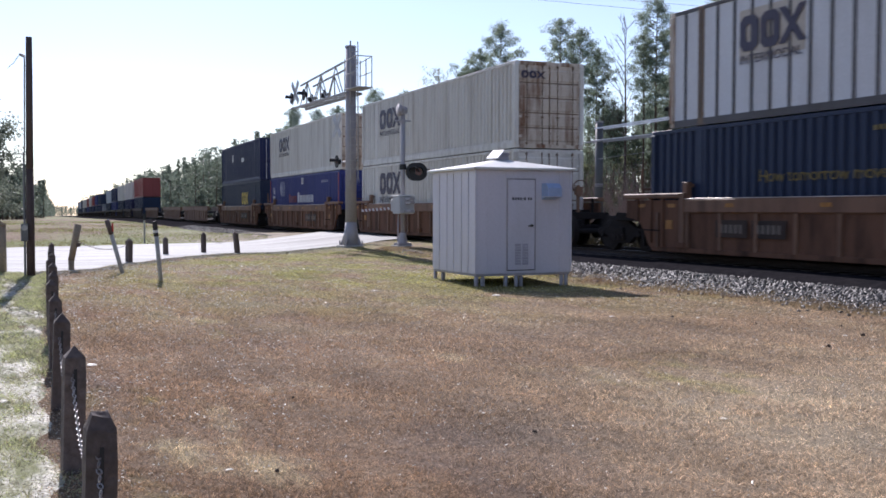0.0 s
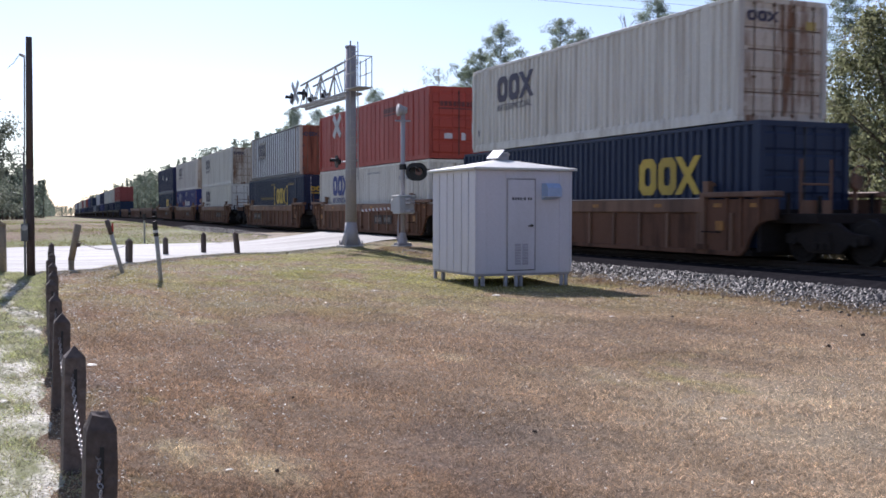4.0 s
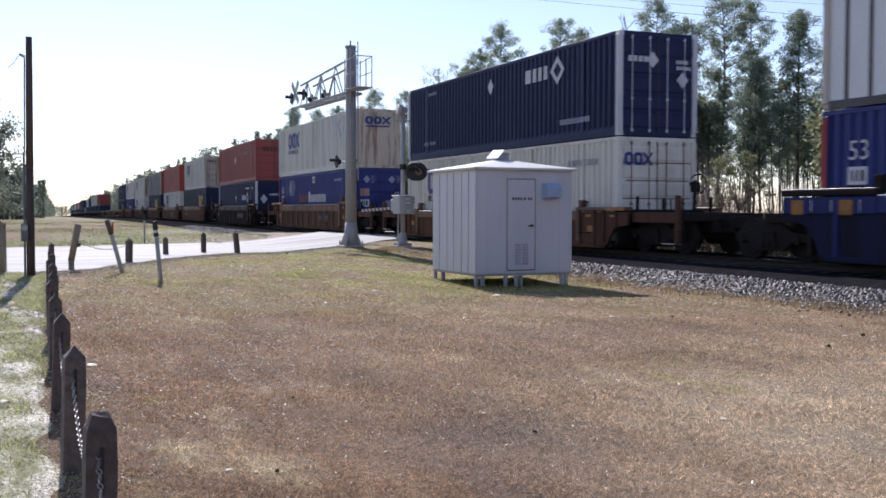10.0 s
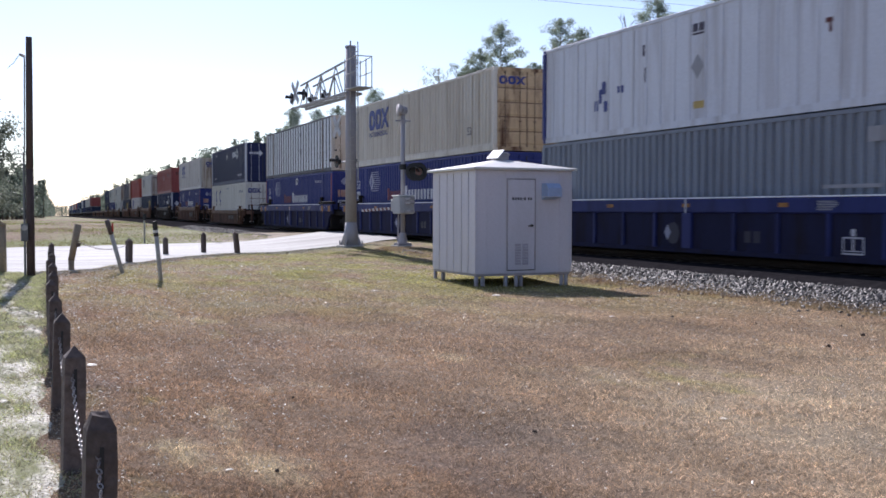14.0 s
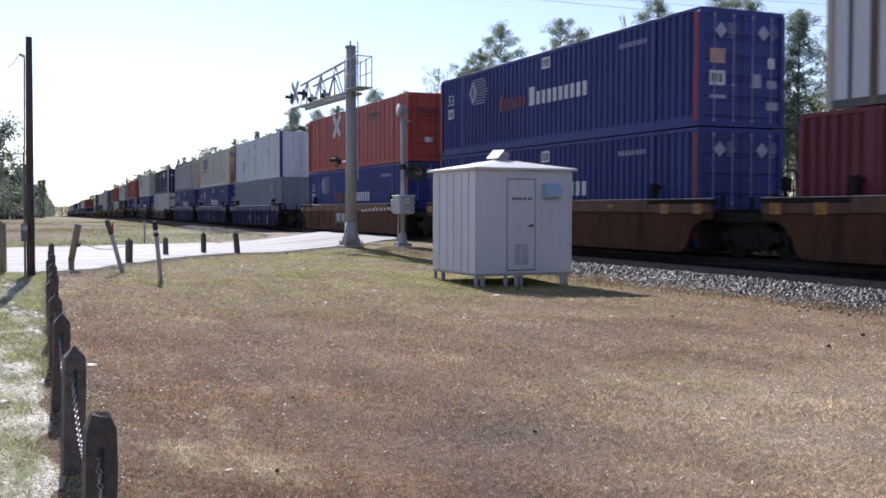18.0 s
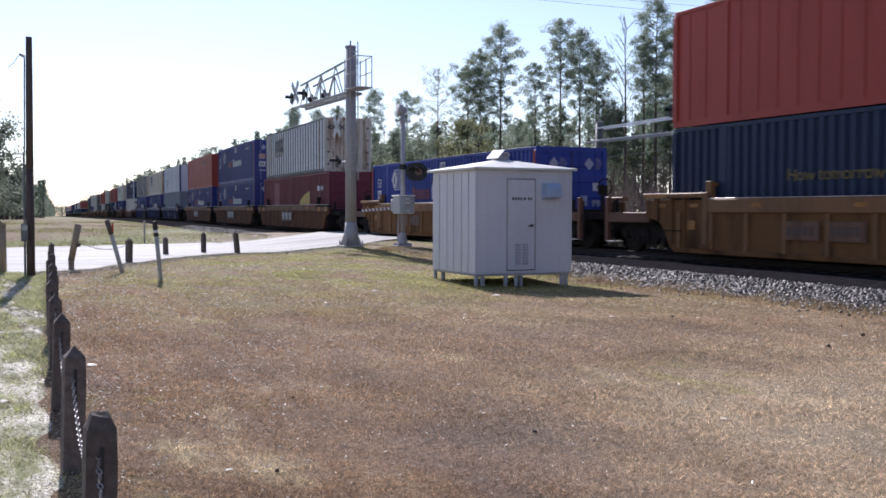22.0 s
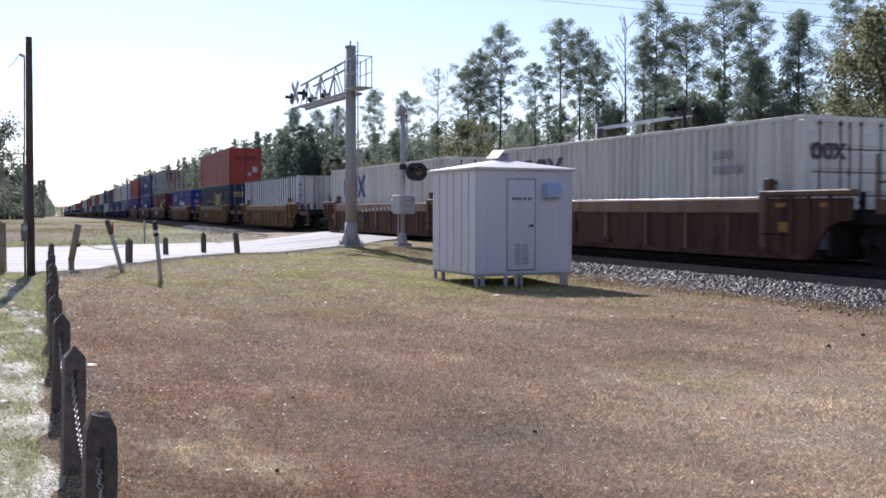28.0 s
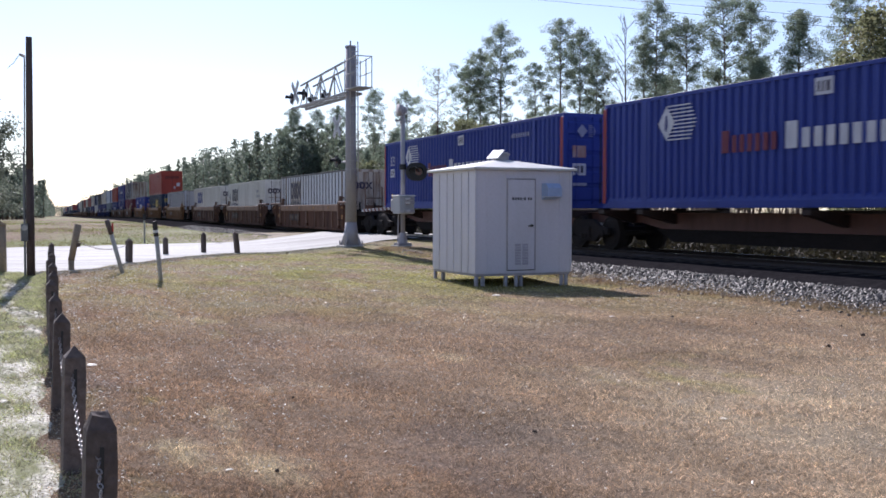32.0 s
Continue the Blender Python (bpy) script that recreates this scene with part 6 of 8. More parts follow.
    near_text(t, 53, "How tomorrow moves", 4.1, 1.5, 0.38, "gold_dim", 3.85, slant=0.2)
    end_logo(t, 53, 0.3, 2.05, 0.86, 0.26, "logo_gold")
    end_mark(t, 53, [(0.35, 1.9, 0.75, 0.07)], "logo_gold")
    t = container(53, "plain", "orange_red", "faded orange-red container with dark name bars", -269.2, HIGH)
    mark(t, 53, [(10.6 + i * 0.22, 2.2, 0.17, 0.22) for i in range(9)] + [(10.55, 2.08, 2.1, 0.07)], "faint", "name_bar")
    end_mark(t, 53, [(0.45 + i * 0.19, 2.0, 0.15, 0.2) for i in range(9)] + [(0.4, 1.88, 1.75, 0.06)], "faint")
    end_mark(t, 53, [(1.85, 0.95, 0.4, 0.45), (1.5, 0.65, 0.2, 0.3)], "logo_white")
    t = container(53, "plate", "panel_white", "white sheet-and-post container in a low well", -292.5, LOW, end="grimy_end", rail="batten")
    mark(t, 53, [(8.6, 2.0, 0.5, 0.35)], "logo_grey", "marking", x=-C_W / 2 + 0.026)
    # brown three-unit set, single level
    for k, c in enumerate((-316.0, -335.5, -355.05)):
        well_car(c, "car_umber", "dark umber three-unit well car with amber reflectors", front_truck=k == 0, number_at=3.7)
    t = container(53, "corr", "off_white", "off-white container with large blue block mark", -316.0, LOW, bars=P["car_dark"])
    block_logo(t, 53, 2.3, 1.45, 3.3, 1.05, "logo_blue", False)
    end_logo(t, 53, 0.22, 2, 0.98, 0.4, "logo_navy")
    t = container(48, "corr", "off_white", "off-white container with dark block mark", -335.5, LOW, bars=P["car_dark"])
    block_logo(t, 48, 1.8, 1.5, 2.5, 0.95, "logo_navy")
    near_text(t, 48, "48", 0.4, 1.62, 0.72, "logo_navy")
    mark(t, 48, [(11.6 + i * 0.2, 2.05, 0.13, 0.2) for i in range(4)] + [(11.6 + i * 0.2, 1.7, 0.13, 0.2) for i in range(6)], "logo_grey", "code_bar")
    end_logo(t, 48, 0.2, 1.95, 0.92, 0.35, "logo_navy")
    t = container(48, "plate", "panel_white", "white sheet-and-post container with brown doors", -355.05, LOW, end="rusty_end", rail="batten", post="grimy_end")
    mark(t, 48, [(2.35, 1.1, 2.6, 1.45)], "panel_dirty", "logo_panel", x=-C_W / 2 + 0.026)
    block_logo(t, 48, 2.45, 1.5, 2.4, 0.95, "logo_navy", True, x=-C_W / 2)
    end_logo(t, 48, 0.22, 1.9, 0.98, 0.35, "logo_navy")
    # spine cars with deep blue containers
    for k, c in enumerate((-376.0, -394.4, -412.8)):
        spine_car(c, "dark skeleton spine car carrying one container", k == 0)
        t = container(53, "corr", "bright_blue", "bright blue container with red posts and white word bars", c, 1.69)
        deep_blue_marks(t, plain_front=k > 0, bright=True)
        if k == 0:
            part("yellow_disc", Mesh().tube((-C_W / 2 - 0.006, LEN[53] / 2 - 0.95, 0.55), (-C_W / 2, LEN[53] / 2 - 0.95, 0.55), 0.1, None, 14), P["logo_gold"], t, "small yellow disc")
    # empty wells and the far head of the train
    for k, c in enumerate((101.5, 121.2, 145.0)):
        well_car(c, "car_brown", "empty brown well car", single=k > 1, front_truck=k == 0, far=True)
    rng = random.Random(5)
    tops = ["dull_red", "off_white", "off_white", "ink", "panel_white", "grey_blue", "navy", "blue", "orange_red", "off_white"]
    lows = ["navy", "ink", "navy", "blue", "navy", "grey_blue", "ink"]
    for i in range(16):
        c = 168.6 + i * 20.8
        well_car(c, "car_dark", "brown well car far down the train", far=True, front_truck=True)
        words = {"dull_red": "dull red", "off_white": "off-white", "ink": "blue-black", "panel_white": "white", "grey_blue": "grey-blue", "navy": "dark navy", "blue": "deep blue", "orange_red": "faded orange-red"}
        a, b = lows[i % 7], tops[i % 10]
        container(53, "corr", a, words[a] + " container far down the train", c, LOW, far=True)
        if i != 5:
            container(53, "corr", b, words[b] + " container far down the train", c, HIGH, far=True)


def diamond_marks(t, y, z, r, y2):
    """A ring-shaped diamond beside the word bars, and a plain diamond ahead of it."""
    m = Mesh()
    for a, b, c2, d in ((0, 1, 1, 0), (1, 0, 0, -1), (0, -1, -1, 0), (-1, 0, 0, 1)):
        m.prism([(-y + a * r, z + b * r), (-y + c2 * r, z + d * r), (-y + c2 * r * 0.55, z + d * r * 0.55), (-y + a * r * 0.55, z + b * r * 0.55)], -C_W / 2 - 0.006, -C_W / 2, "x")
    part("diamond", m, P["logo_white"], t, m=pose(0, LEN[53] / 2, 0))
    m = Mesh().prism([(-y2, z), (-y2 - 0.22, z - 0.28), (-y2 - 0.44, z), (-y2 - 0.22, z + 0.28)], -C_W / 2 - 0.006, -C_W / 2, "x")
    part("diamond", m, P["logo_white"], t, m=pose(0, LEN[53] / 2, 0))


build_train()


# ---- posts, pole and clutter ----
def bollard_x(y):
    return float(np.interp(y, [4.5, 9, 12, 20, 28.9], [0.413, 0.535, 0.675, 1.08, 1.58]))


def bollard(x, y, seed, h=0.78, w=0.126, worn=False):
    rng = random.Random(seed)
    t = thing("bollard", pose(x, y, float(ground_z(x, y)), rng.uniform(-2, 2), rng.uniform(-2, 2), 3 + rng.uniform(-3, 3)), "dark weathered square timber bollard with pointed top", "bollard", "chain bollards along the verge")
    a = w / 2
    bm = bmesh.new()
    levels = [(-0.25, 1.0), (0.05, 1.02), (0.3, 0.99), (0.55, 1.0), (h - 0.085, 0.97), (h - 0.07, 0.93)]
    rings = []
    for z, k in levels:
        rings.append([bm.verts.new((sx * a * k + rng.uniform(-0.002, 0.002), sy * a * k + rng.uniform(-0.002, 0.002), z)) for sx, sy in ((-1, -1), (0, -1.01), (1, -1), (1.01, 0), (1, 1), (0, 1.01), (-1, 1), (-1.01, 0))])
    for r0, r1 in zip(rings, rings[1:]):
        for i in range(8):
            bm.faces.new((r0[i], r0[(i + 1) % 8], r1[(i + 1) % 8], r1[i]))
    if worn:
        top = [bm.verts.new((v.co.x * 0.62 + rng.uniform(-0.008, 0.008), v.co.y * 0.6, h - 0.014 + rng.uniform(-0.018, 0.016))) for v in rings[-1]]
        for i in range(8):
            bm.faces.new((rings[-1][i], rings[-1][(i + 1) % 8], top[(i + 1) % 8], top[i]))
        bm.faces.new(top)
    else:
        tip = bm.verts.new((0, 0, h))
        for i in range(8):
            bm.faces.new((rings[-1][i], rings[-1][(i + 1) % 8], tip))
    me = bpy.data.meshes.new("mesh")
    bm.to_mesh(me)
    bm.free()
    me.materials.append(None)
    part("timber", me, M["post_wood"], t)
    part("chain_slot", Mesh().box(-0.009, 0.009, -a - 0.004, -a + 0.01, h - 0.34, h - 0.14), M["black"], t)
    return t


def hang_chain(a, b, sag, link, step, name="chain"):
    """A chain of links hung from a to b."""
    a, b = Vector(a), Vector(b)
    t = thing(name, Matrix.Translation(a), "slack steel chain hung between timber posts", "chain", "chains between posts")
    n = max(4, int((b - a).length / step))
    for i in range(n + 1):
        k = i / n
        p = (b - a) * k + Vector((0, 0, -4 * sag * k * (1 - k)))
        q = (b - a) * (k + 0.01) + Vector((0, 0, -4 * sag * (k + 0.01) * (1 - k - 0.01)))
        d = (q - p).normalized()
        turn = d.to_track_quat("X", "Z").to_matrix().to_4x4()
        part("link", link, M["chain"], t, m=Matrix.Translation(p) @ turn @ pose(0, 0, 0, 90 * (i % 2) + 20, 0, 0))
    return t


def build_posts():
    link = torus_mesh(0.011, 0.0032, 1.5)
    big_link = torus_mesh(0.024, 0.006, 1.7)
    spots = []
    y = 4.5
    for k in range(12):
        x = bollard_x(y)
        bollard(x, y, k, worn=k == 0)
        spots.append((x, y))
        y += 2.15
    for k in range(11):
        (xa, ya), (xb, yb) = spots[k], spots[k + 1]
        za, zb = float(ground_z(xa, ya)) + 0.56, float(ground_z(xb, yb)) + 0.6
        hang_chain((xa, ya + 0.02, za), (xb, yb - 0.05, zb), 0.22, link if k < 3 else big_link, 0.042 if k < 3 else 0.12)
    hang_chain((0.3, 2.4, 0.55), (spots[0][0], spots[0][1] - 0.075, 0.60), 0.25, link, 0.042)
    # posts along the road's edge
    for i, (x, y, h, w, lean, mat, lab) in enumerate(((4.0, 32.6, 0.76, 0.16, 1, "post_wood", "short dark timber post with pointed top"), (5.90, 37.7, 0.66, 0.14, -1, "post_wood", "short dark timber post with pointed top"),
                                                     (7.44, 38.7, 0.8, 0.14, 0, "post_wood", "short dark timber post with pointed top"), (8.53, 37.9, 0.84, 0.15, -7, "post_wood", "short dark timber post leaning over"))):
        t = thing("timber_post", pose(x, y, float(ground_z(x, y)), 0, lean, 24), lab, "post", "timber posts along the road")
        a = w / 2
        part("shaft", Mesh().prism([(-a, -a), (a, -a), (a, a), (-a, a)], -0.3, h - 0.1, "z").add([(-a, -a, h - 0.1), (a, -a, h - 0.1), (a, a, h - 0.1), (-a, a, h - 0.1), (0, 0, h)], [(0, 1, 4), (1, 2, 4), (2, 3, 4), (3, 0, 4)]), M[mat], t)
    hang_chain((7.44, 38.7, 0.66), (8.46, 37.9, 0.72), 0.3, big_link, 0.12)
    hang_chain((2.25, 29.1, 0.78), (3.95, 32.6, 0.55), 0.18, big_link, 0.12)
    # bent pale post, leaning striped posts
    t = thing("timber_post", pose(2.12, 29.2, 0.0), "bleached round timber post, bent and leaning", "post")
    part("shaft", Mesh().tube((-0.02, 0, -0.2), (-0.03, 0, 0.28), 0.075, 0.08, 10).tube((-0.03, 0, 0.26), (0.16, 0.0, 1.22), 0.085, 0.095, 10), M["pale_wood"], t, flat=False)
    part("bracket", Mesh().box(0.1, 0.2, -0.08, 0.05, 0.62, 0.72), M["post_wood"], t)
    t = thing("marker_post", pose(3.16, 27.0, 0.0), "leaning grey marker post with dark and red top", "post")
    part("shaft", Mesh().tube((0.05, 0, -0.2), (-0.27, 0, 1.0), 0.055, 0.055, 10), M["concrete"], t, flat=False)
    part("dark_band", Mesh().tube((-0.27, 0, 1.0), (-0.375, 0, 1.36), 0.064, 0.064, 10), M["post_wood"], t, "dark band at the top", flat=False)
    part("red_band", Mesh().box(-0.265, -0.22, -0.05, -0.03, 1.06, 1.28), M["red"], t)
    t = thing("marker_post", pose(3.63, 23.8, 0.0), "thin white and black banded marker post", "post")
    part("shaft", Mesh().tube((0, 0, -0.2), (-0.11, 0, 1.02), 0.05, 0.05, 10), M["concrete"], t, flat=False)
    for z0, z1, mm in ((1.02, 1.1, "black"), (1.1, 1.16, "white"), (1.16, 1.36, "black")):
        part("band", Mesh().tube((-0.11 * z0, 0, z0), (-0.11 * z1, 0, z1), 0.056, 0.056, 10), M[mm], t)
    t = thing("marker_post", pose(7.1, 51.8, 0.0), "thin grey marker stake beyond the road", "post")
    part("shaft", Mesh().tube((0, 0, -0.2), (0, 0, 1.1), 0.045, 0.045, 8), M["concrete"], t)
    part("cap", Mesh().tube((0, 0, 1.1), (0, 0, 1.42), 0.075, 0.075, 8), M["black"], t)
    t = thing("timber_post", pose(0.36, 28.4, 0.0), "stout bleached timber post with a slanted top", "post")
    part("shaft", Mesh().tube((0, 0, -0.2), (0, 0, 1.22), 0.13, 0.125, 12), M["pale_wood"], t, flat=False)
    part("cap", Mesh().add([(-0.15, -0.15, 1.22), (0.15, -0.15, 1.22), (0.15, 0.15, 1.22), (-0.15, 0.15, 1.22), (-0.15, -0.15, 1.42), (-0.15, 0.15, 1.42)],
                           [(0, 3, 2, 1), (0, 1, 4), (3, 5, 2), (1, 2, 5, 4), (0, 4, 5, 3)]), M["pale_wood"], t)


build_posts()


def utility_pole():
    x, y = 0.99, 26.6
    t = thing("utility_pole", pose(x, y, float(ground_z(x, y))), "dark creosoted utility pole with conduit and meter box", "pole")
    part("pole", Mesh().tube((0, 0, -0.3), (0.0, 0, 2.6), 0.1, 0.088, 14).tube((0, 0, 2.6), (0.02, 0, 5.75), 0.088, 0.072, 14), M["pole_wood"], t, flat=False)
    part("conduit", Mesh().tube((-0.13, -0.03, 0.0), (-0.13, -0.03, 3.0), 0.026, None, 8).tube((-0.115, -0.03, 3.0), (-0.085, -0.03, 5.3), 0.018, None, 8), M["box_dark"], t)
    part("meter_box", Mesh().box(-0.22, -0.06, -0.2, -0.06, 0.88, 1.3), M["box_dark"], t, "grey meter box", bevel=0.015)
    part("meter", Mesh().tube((-0.14, -0.2, 1.2), (-0.14, -0.26, 1.2), 0.07, None, 14), M["silver"], t)
    part("weatherhead", Mesh().tube((-0.085, -0.03, 5.28), (-0.2, -0.05, 5.33), 0.04, 0.03, 8), M["steel_grey"], t)
    part("service_wire", Mesh().tube((-0.19, -0.05, 5.32), (-0.33, -0.1, 5.1), 0.008, None, 5).tube((-0.33, -0.1, 5.1), (-0.46, -0.3, 4.95), 0.006, None, 5), M["wire"], t)


utility_pole()


def power_lines():
    pts = [((25.5, 81.7, 20.5), (33.18, 61.85, 15.94), (40.88, 42.0, 11.41), (46, 28, 9.5)), ((36.2, 82.4, 21.5), (38.41, 59.52, 15.95), (40.65, 36.63, 10.66), (42, 20, 8.5)), ((44.3, 68, 18.2), (42.46, 52.25, 14.93), (40.64, 36.64, 11.36), (39, 20, 9.0))]
    for k in pts:
        cu = bpy.data.curves.new("wire", "CURVE")
        cu.dimensions, cu.bevel_depth, cu.bevel_resolution = "3D", 0.012, 1
        sp = cu.splines.new("POLY")
        sp.points.add(len(k) - 1)
        for q, c in zip(sp.points, k):
            q.co = (*c, 1)
        cu.materials.append(M["wire"])
        tagged(new("power_line", cu), "thin overhead power line above the wood's edge", "power line", "overhead wires")
    t = thing("utility_pole", pose(41.5, 38.4, 0), "tall grey-green utility pole at the wood's edge", "pole")
    part("pole", Mesh().tube((0, 0, -0.3), (0, 0, 11.6), 0.16, 0.11, 12), surf("treated green-grey pole", (0.2, 0.25, 0.2), 0.8), t, flat=False)
    part("crossarm", Mesh().box(-1.1, 1.1, -0.06, 0.06, 11.0, 11.12), M["pole_wood"], t)


power_lines()


def litter():
    """Scraps of paper, pale stones and clods lying in the turf."""
    rng = random.Random(3)
    paper = surf("white paper scrap", (0.88, 0.83, 0.7), 0.8, 0, 0.05)
    clod = surf("dark clod of earth", (0.06, 0.042, 0.03), 0.95, 0, 0.3, bump=1.0)
    for x, y, s, kind in ((8.56, 13.02, 0.09, 1), (0.98, 11.17, 0.1, 1), (1.36, 6.3, 0.035, 1), (8.87, 17.44, 0.14, 1), (10.29, 10.14, 0.06, 1), (10.52, 10.04, 0.05, 0), (3.62, 6.49, 0.03, 0), (2.38, 8.48, 0.03, 0),
                          (7.19, 19.49, 0.1, 1), (9.01, 9.13, 0.05, 0), (3.58, 7.25, 0.035, 1), (9.36, 12.59, 0.04, 0), (0.13, 9.26, 0.09, 1), (9.71, 12.44, 0.06, 1), (5.18, 6.31, 0.04, 1), (11.0, 10.9, 0.04, 0), (10.0, 11.5, 0.035, 0), (1.5, 6.2, 0.026, 1), (1.62, 6.15, 0.03, 0)):
        m = Mesh()
        n = 7
        ring = [(s * rng.uniform(0.3, 1) * math.cos(2 * math.pi * i / n), s * 0.7 * rng.uniform(0.5, 1) * math.sin(2 * math.pi * i / n)) for i in range(n)]
        up = 0.14 if kind else 0.7
        m.add([(a, b, 0.0) for a, b in ring] + [(a * 0.6, b * 0.6, s * up * rng.uniform(0.5, 1)) for a, b in ring] + [(0, 0, s * up * 0.8)],
              [(i, (i + 1) % n, n + (i + 1) % n, n + i) for i in range(n)] + [(n + i, n + (i + 1) % n, 2 * n) for i in range(n)] + [tuple(range(n - 1, -1, -1))])
        ob = part("paper_scrap" if kind else "earth_clod", m, paper if kind else clod, m=pose(x, y, float(ground_z(x, y)) + 0.012, 0, 0, rng.uniform(0, 360)))
        tagged(ob, "crumpled white paper scrap lying in the grass" if kind else "dark clod of earth lying in the grass", "litter" if kind else "clod", "litter in the grass" if kind else "clods in the grass")


litter()


# ---- turf blades, ballast stones ----
def blades(x, y, z, tall, wide, rng):
    """Single blades at the given roots: narrow three-cornered leaves with a random lean."""
    n = len(x)
    a = rng.random(n) * 2 * np.pi
    lean = rng.uniform(0.3, 2.6, n) * tall
    b = rng.random(n) * 2 * np.pi
    root = np.stack([x, y, z], 1)
    side = np.stack([np.cos(a), np.sin(a), np.zeros(n)], 1) * (wide / 2)[:, None]
    tip = root + np.stack([np.cos(b) * lean, np.sin(b) * lean, tall], 1)
    v = np.stack([root - side, root + side, tip], 1).reshape(-1, 3)
    return v, np.arange(len(v)).reshape(-1, 3)


def grow_turf():
    rng = np.random.default_rng(8)
    out_v, out_f, k = [], [], 0
    for d0, d1, dens, tall, wide in ((3.9, 7, 7000, 0.02, 0.0055), (7, 11, 3800, 0.022, 0.0075), (11, 17, 1800, 0.024, 0.010), (17, 26, 800, 0.026, 0.014), (26, 38, 300, 0.026, 0.02)):
        half = math.tan(radians(24.5))
        area = half * (d1 * d1 - d0 * d0)
        n = int(area * dens)
        d = np.sqrt(rng.uniform(d0 * d0, d1 * d1, n))
        r = rng.uniform(-half, half, n) * d
        x = d * math.sin(YAW) + r * math.cos(YAW)
        y = d * math.cos(YAW) - r * math.sin(YAW)
        off = np.abs(x - track_x(y))
        edge_n = np.interp(x, *zip(*NEAR_EDGE)) - 0.1 + rng.normal(0, 0.12, n)
        edge_f = np.interp(x, *zip(*FAR_EDGE)) + 0.2
        keep = (off > 3.6 + rng.normal(0, 0.38, n)) & ((y < edge_n) | (y > edge_f))
        keep &= (x > verge_edge(y) - 0.08 + rng.normal(0, 0.14, n)) | (y > 29) | (rng.random(n) < 0.16)
        clump = np.sin(x * 9 + 3 * np.sin(y * 4)) * np.sin(y * 8 + 2 * np.sin(x * 5)) + rng.normal(0, 0.5, n)
        keep &= clump > -0.5
        x, y = x[keep], y[keep]
        n = len(x)
        v, f = blades(x, y, ground_z(x, y) - 0.004, tall * rng.uniform(0.5, 1.6, n), wide * rng.uniform(0.6, 1.5, n), rng)
        out_v.append(v)
        out_f.append(f + k)
        k += len(v)
    ob = part("grass", raw_mesh(np.concatenate(out_v), np.concatenate(out_f)), turf_colour("dormant turf blades", 0, 0.6, 0.35, 1.66, 0.12))
    tagged(ob, "short dormant brown grass with straw and green patches", "grass", kind="stuff")


grow_turf()


def verge_grass():
    rng = np.random.default_rng(18)
    n = 120000
    y = 4 + 24 * rng.random(n) ** 1.2
    x = verge_edge(y) - np.abs(rng.normal(0, 1.5, n)) - 0.02
    patch = np.sin(x * 5.3 + 0.6 * y + 2 * np.sin(y * 0.4)) * np.sin(y * 0.7 - x * 2.9) + 0.6 * np.sin(x * 12 + 3 * np.sin(y * 0.8)) * np.sin(y * 1.6 + 2.5 * np.sin(x * 4)) + rng.normal(0, 0.3, n)
    keep = patch > 0.12
    x, y = x[keep], y[keep]
    n = len(x)
    v, f = blades(x, y, ground_z(x, y) + 0.005, rng.uniform(0.012, 0.035, n) * (1 + y / 20), rng.uniform(0.003, 0.008, n) * (0.6 + y / 11), rng)
    ob = part("verge_grass", raw_mesh(v, f), surf("sparse green grass", (0.34, 0.36, 0.16), 0.6, 0, 0.2, dirt=(0.46, 0.42, 0.32), amount=0.95, dirt_scale=4, bump=0, island=0.8, through_light=0.6))
    tagged(ob, "sparse green grass on the sandy verge", "grass", kind="stuff")


verge_grass()


def verge_litter():
    """Dead leaves and pale chips strewn on the sandy verge."""
    rng = np.random.default_rng(28)
    n = 34000
    y = 4 + 24 * rng.random(n) ** 1.5
    x = verge_edge(y) - np.abs(rng.normal(0, 1.3, n)) + 0.1
    k = 0.5 + y / 9
    v, f = blades(x, y, ground_z(x, y) + 0.018, rng.uniform(0.0015, 0.005, n) * k, rng.uniform(0.008, 0.02, n) * k, rng)
    ob = part("leaf_litter", raw_mesh(v, f), surf("dead leaves and chips", (0.42, 0.38, 0.3), 0.8, 0, 0.2, dirt=(0.2, 0.155, 0.085), amount=0.9, dirt_scale=6, bump=0, island=0.85))
    tagged(ob, "dead leaves and pale chips on the sandy verge", "leaf litter", kind="stuff")


verge_litter()


def turf_leaves():
    """Fallen leaves in the turf, with pale flecks painted for sun glints."""
    rng = np.random.default_rng(48)
    n = 24000
    d = np.sqrt(rng.uniform(16, 900, n))
    r = rng.uniform(-0.44, 0.44, n) * d
    x, y = d * math.sin(YAW) + r * math.cos(YAW), d * math.cos(YAW) - r * math.sin(YAW)
    keep = (track_x(y) - x > 3.9) & (y < np.interp(x, *zip(*NEAR_EDGE)) - 0.2) & (x > verge_edge(y))
    x, y, d = x[keep], y[keep], d[keep]
    n = len(x)
    k = rng.uniform(0.3, 1.0, n) ** 2 * (0.5 + d / 28)
    v, f = blades(x, y, ground_z(x, y) + 0.016, 0.009 * k, 0.024 * k, rng)
    ob = part("fallen_leaves", raw_mesh(v, f), surf("fallen leaves and pale glint flecks", (0.55, 0.5, 0.42), 0.6, 0, 0.2, dirt=(0.1, 0.065, 0.04), amount=1.0, dirt_scale=9, bump=0, island=0.8))
    tagged(ob, "brown fallen leaves and pale glint flecks scattered in the grass", "leaf litter", kind="stuff")


turf_leaves()


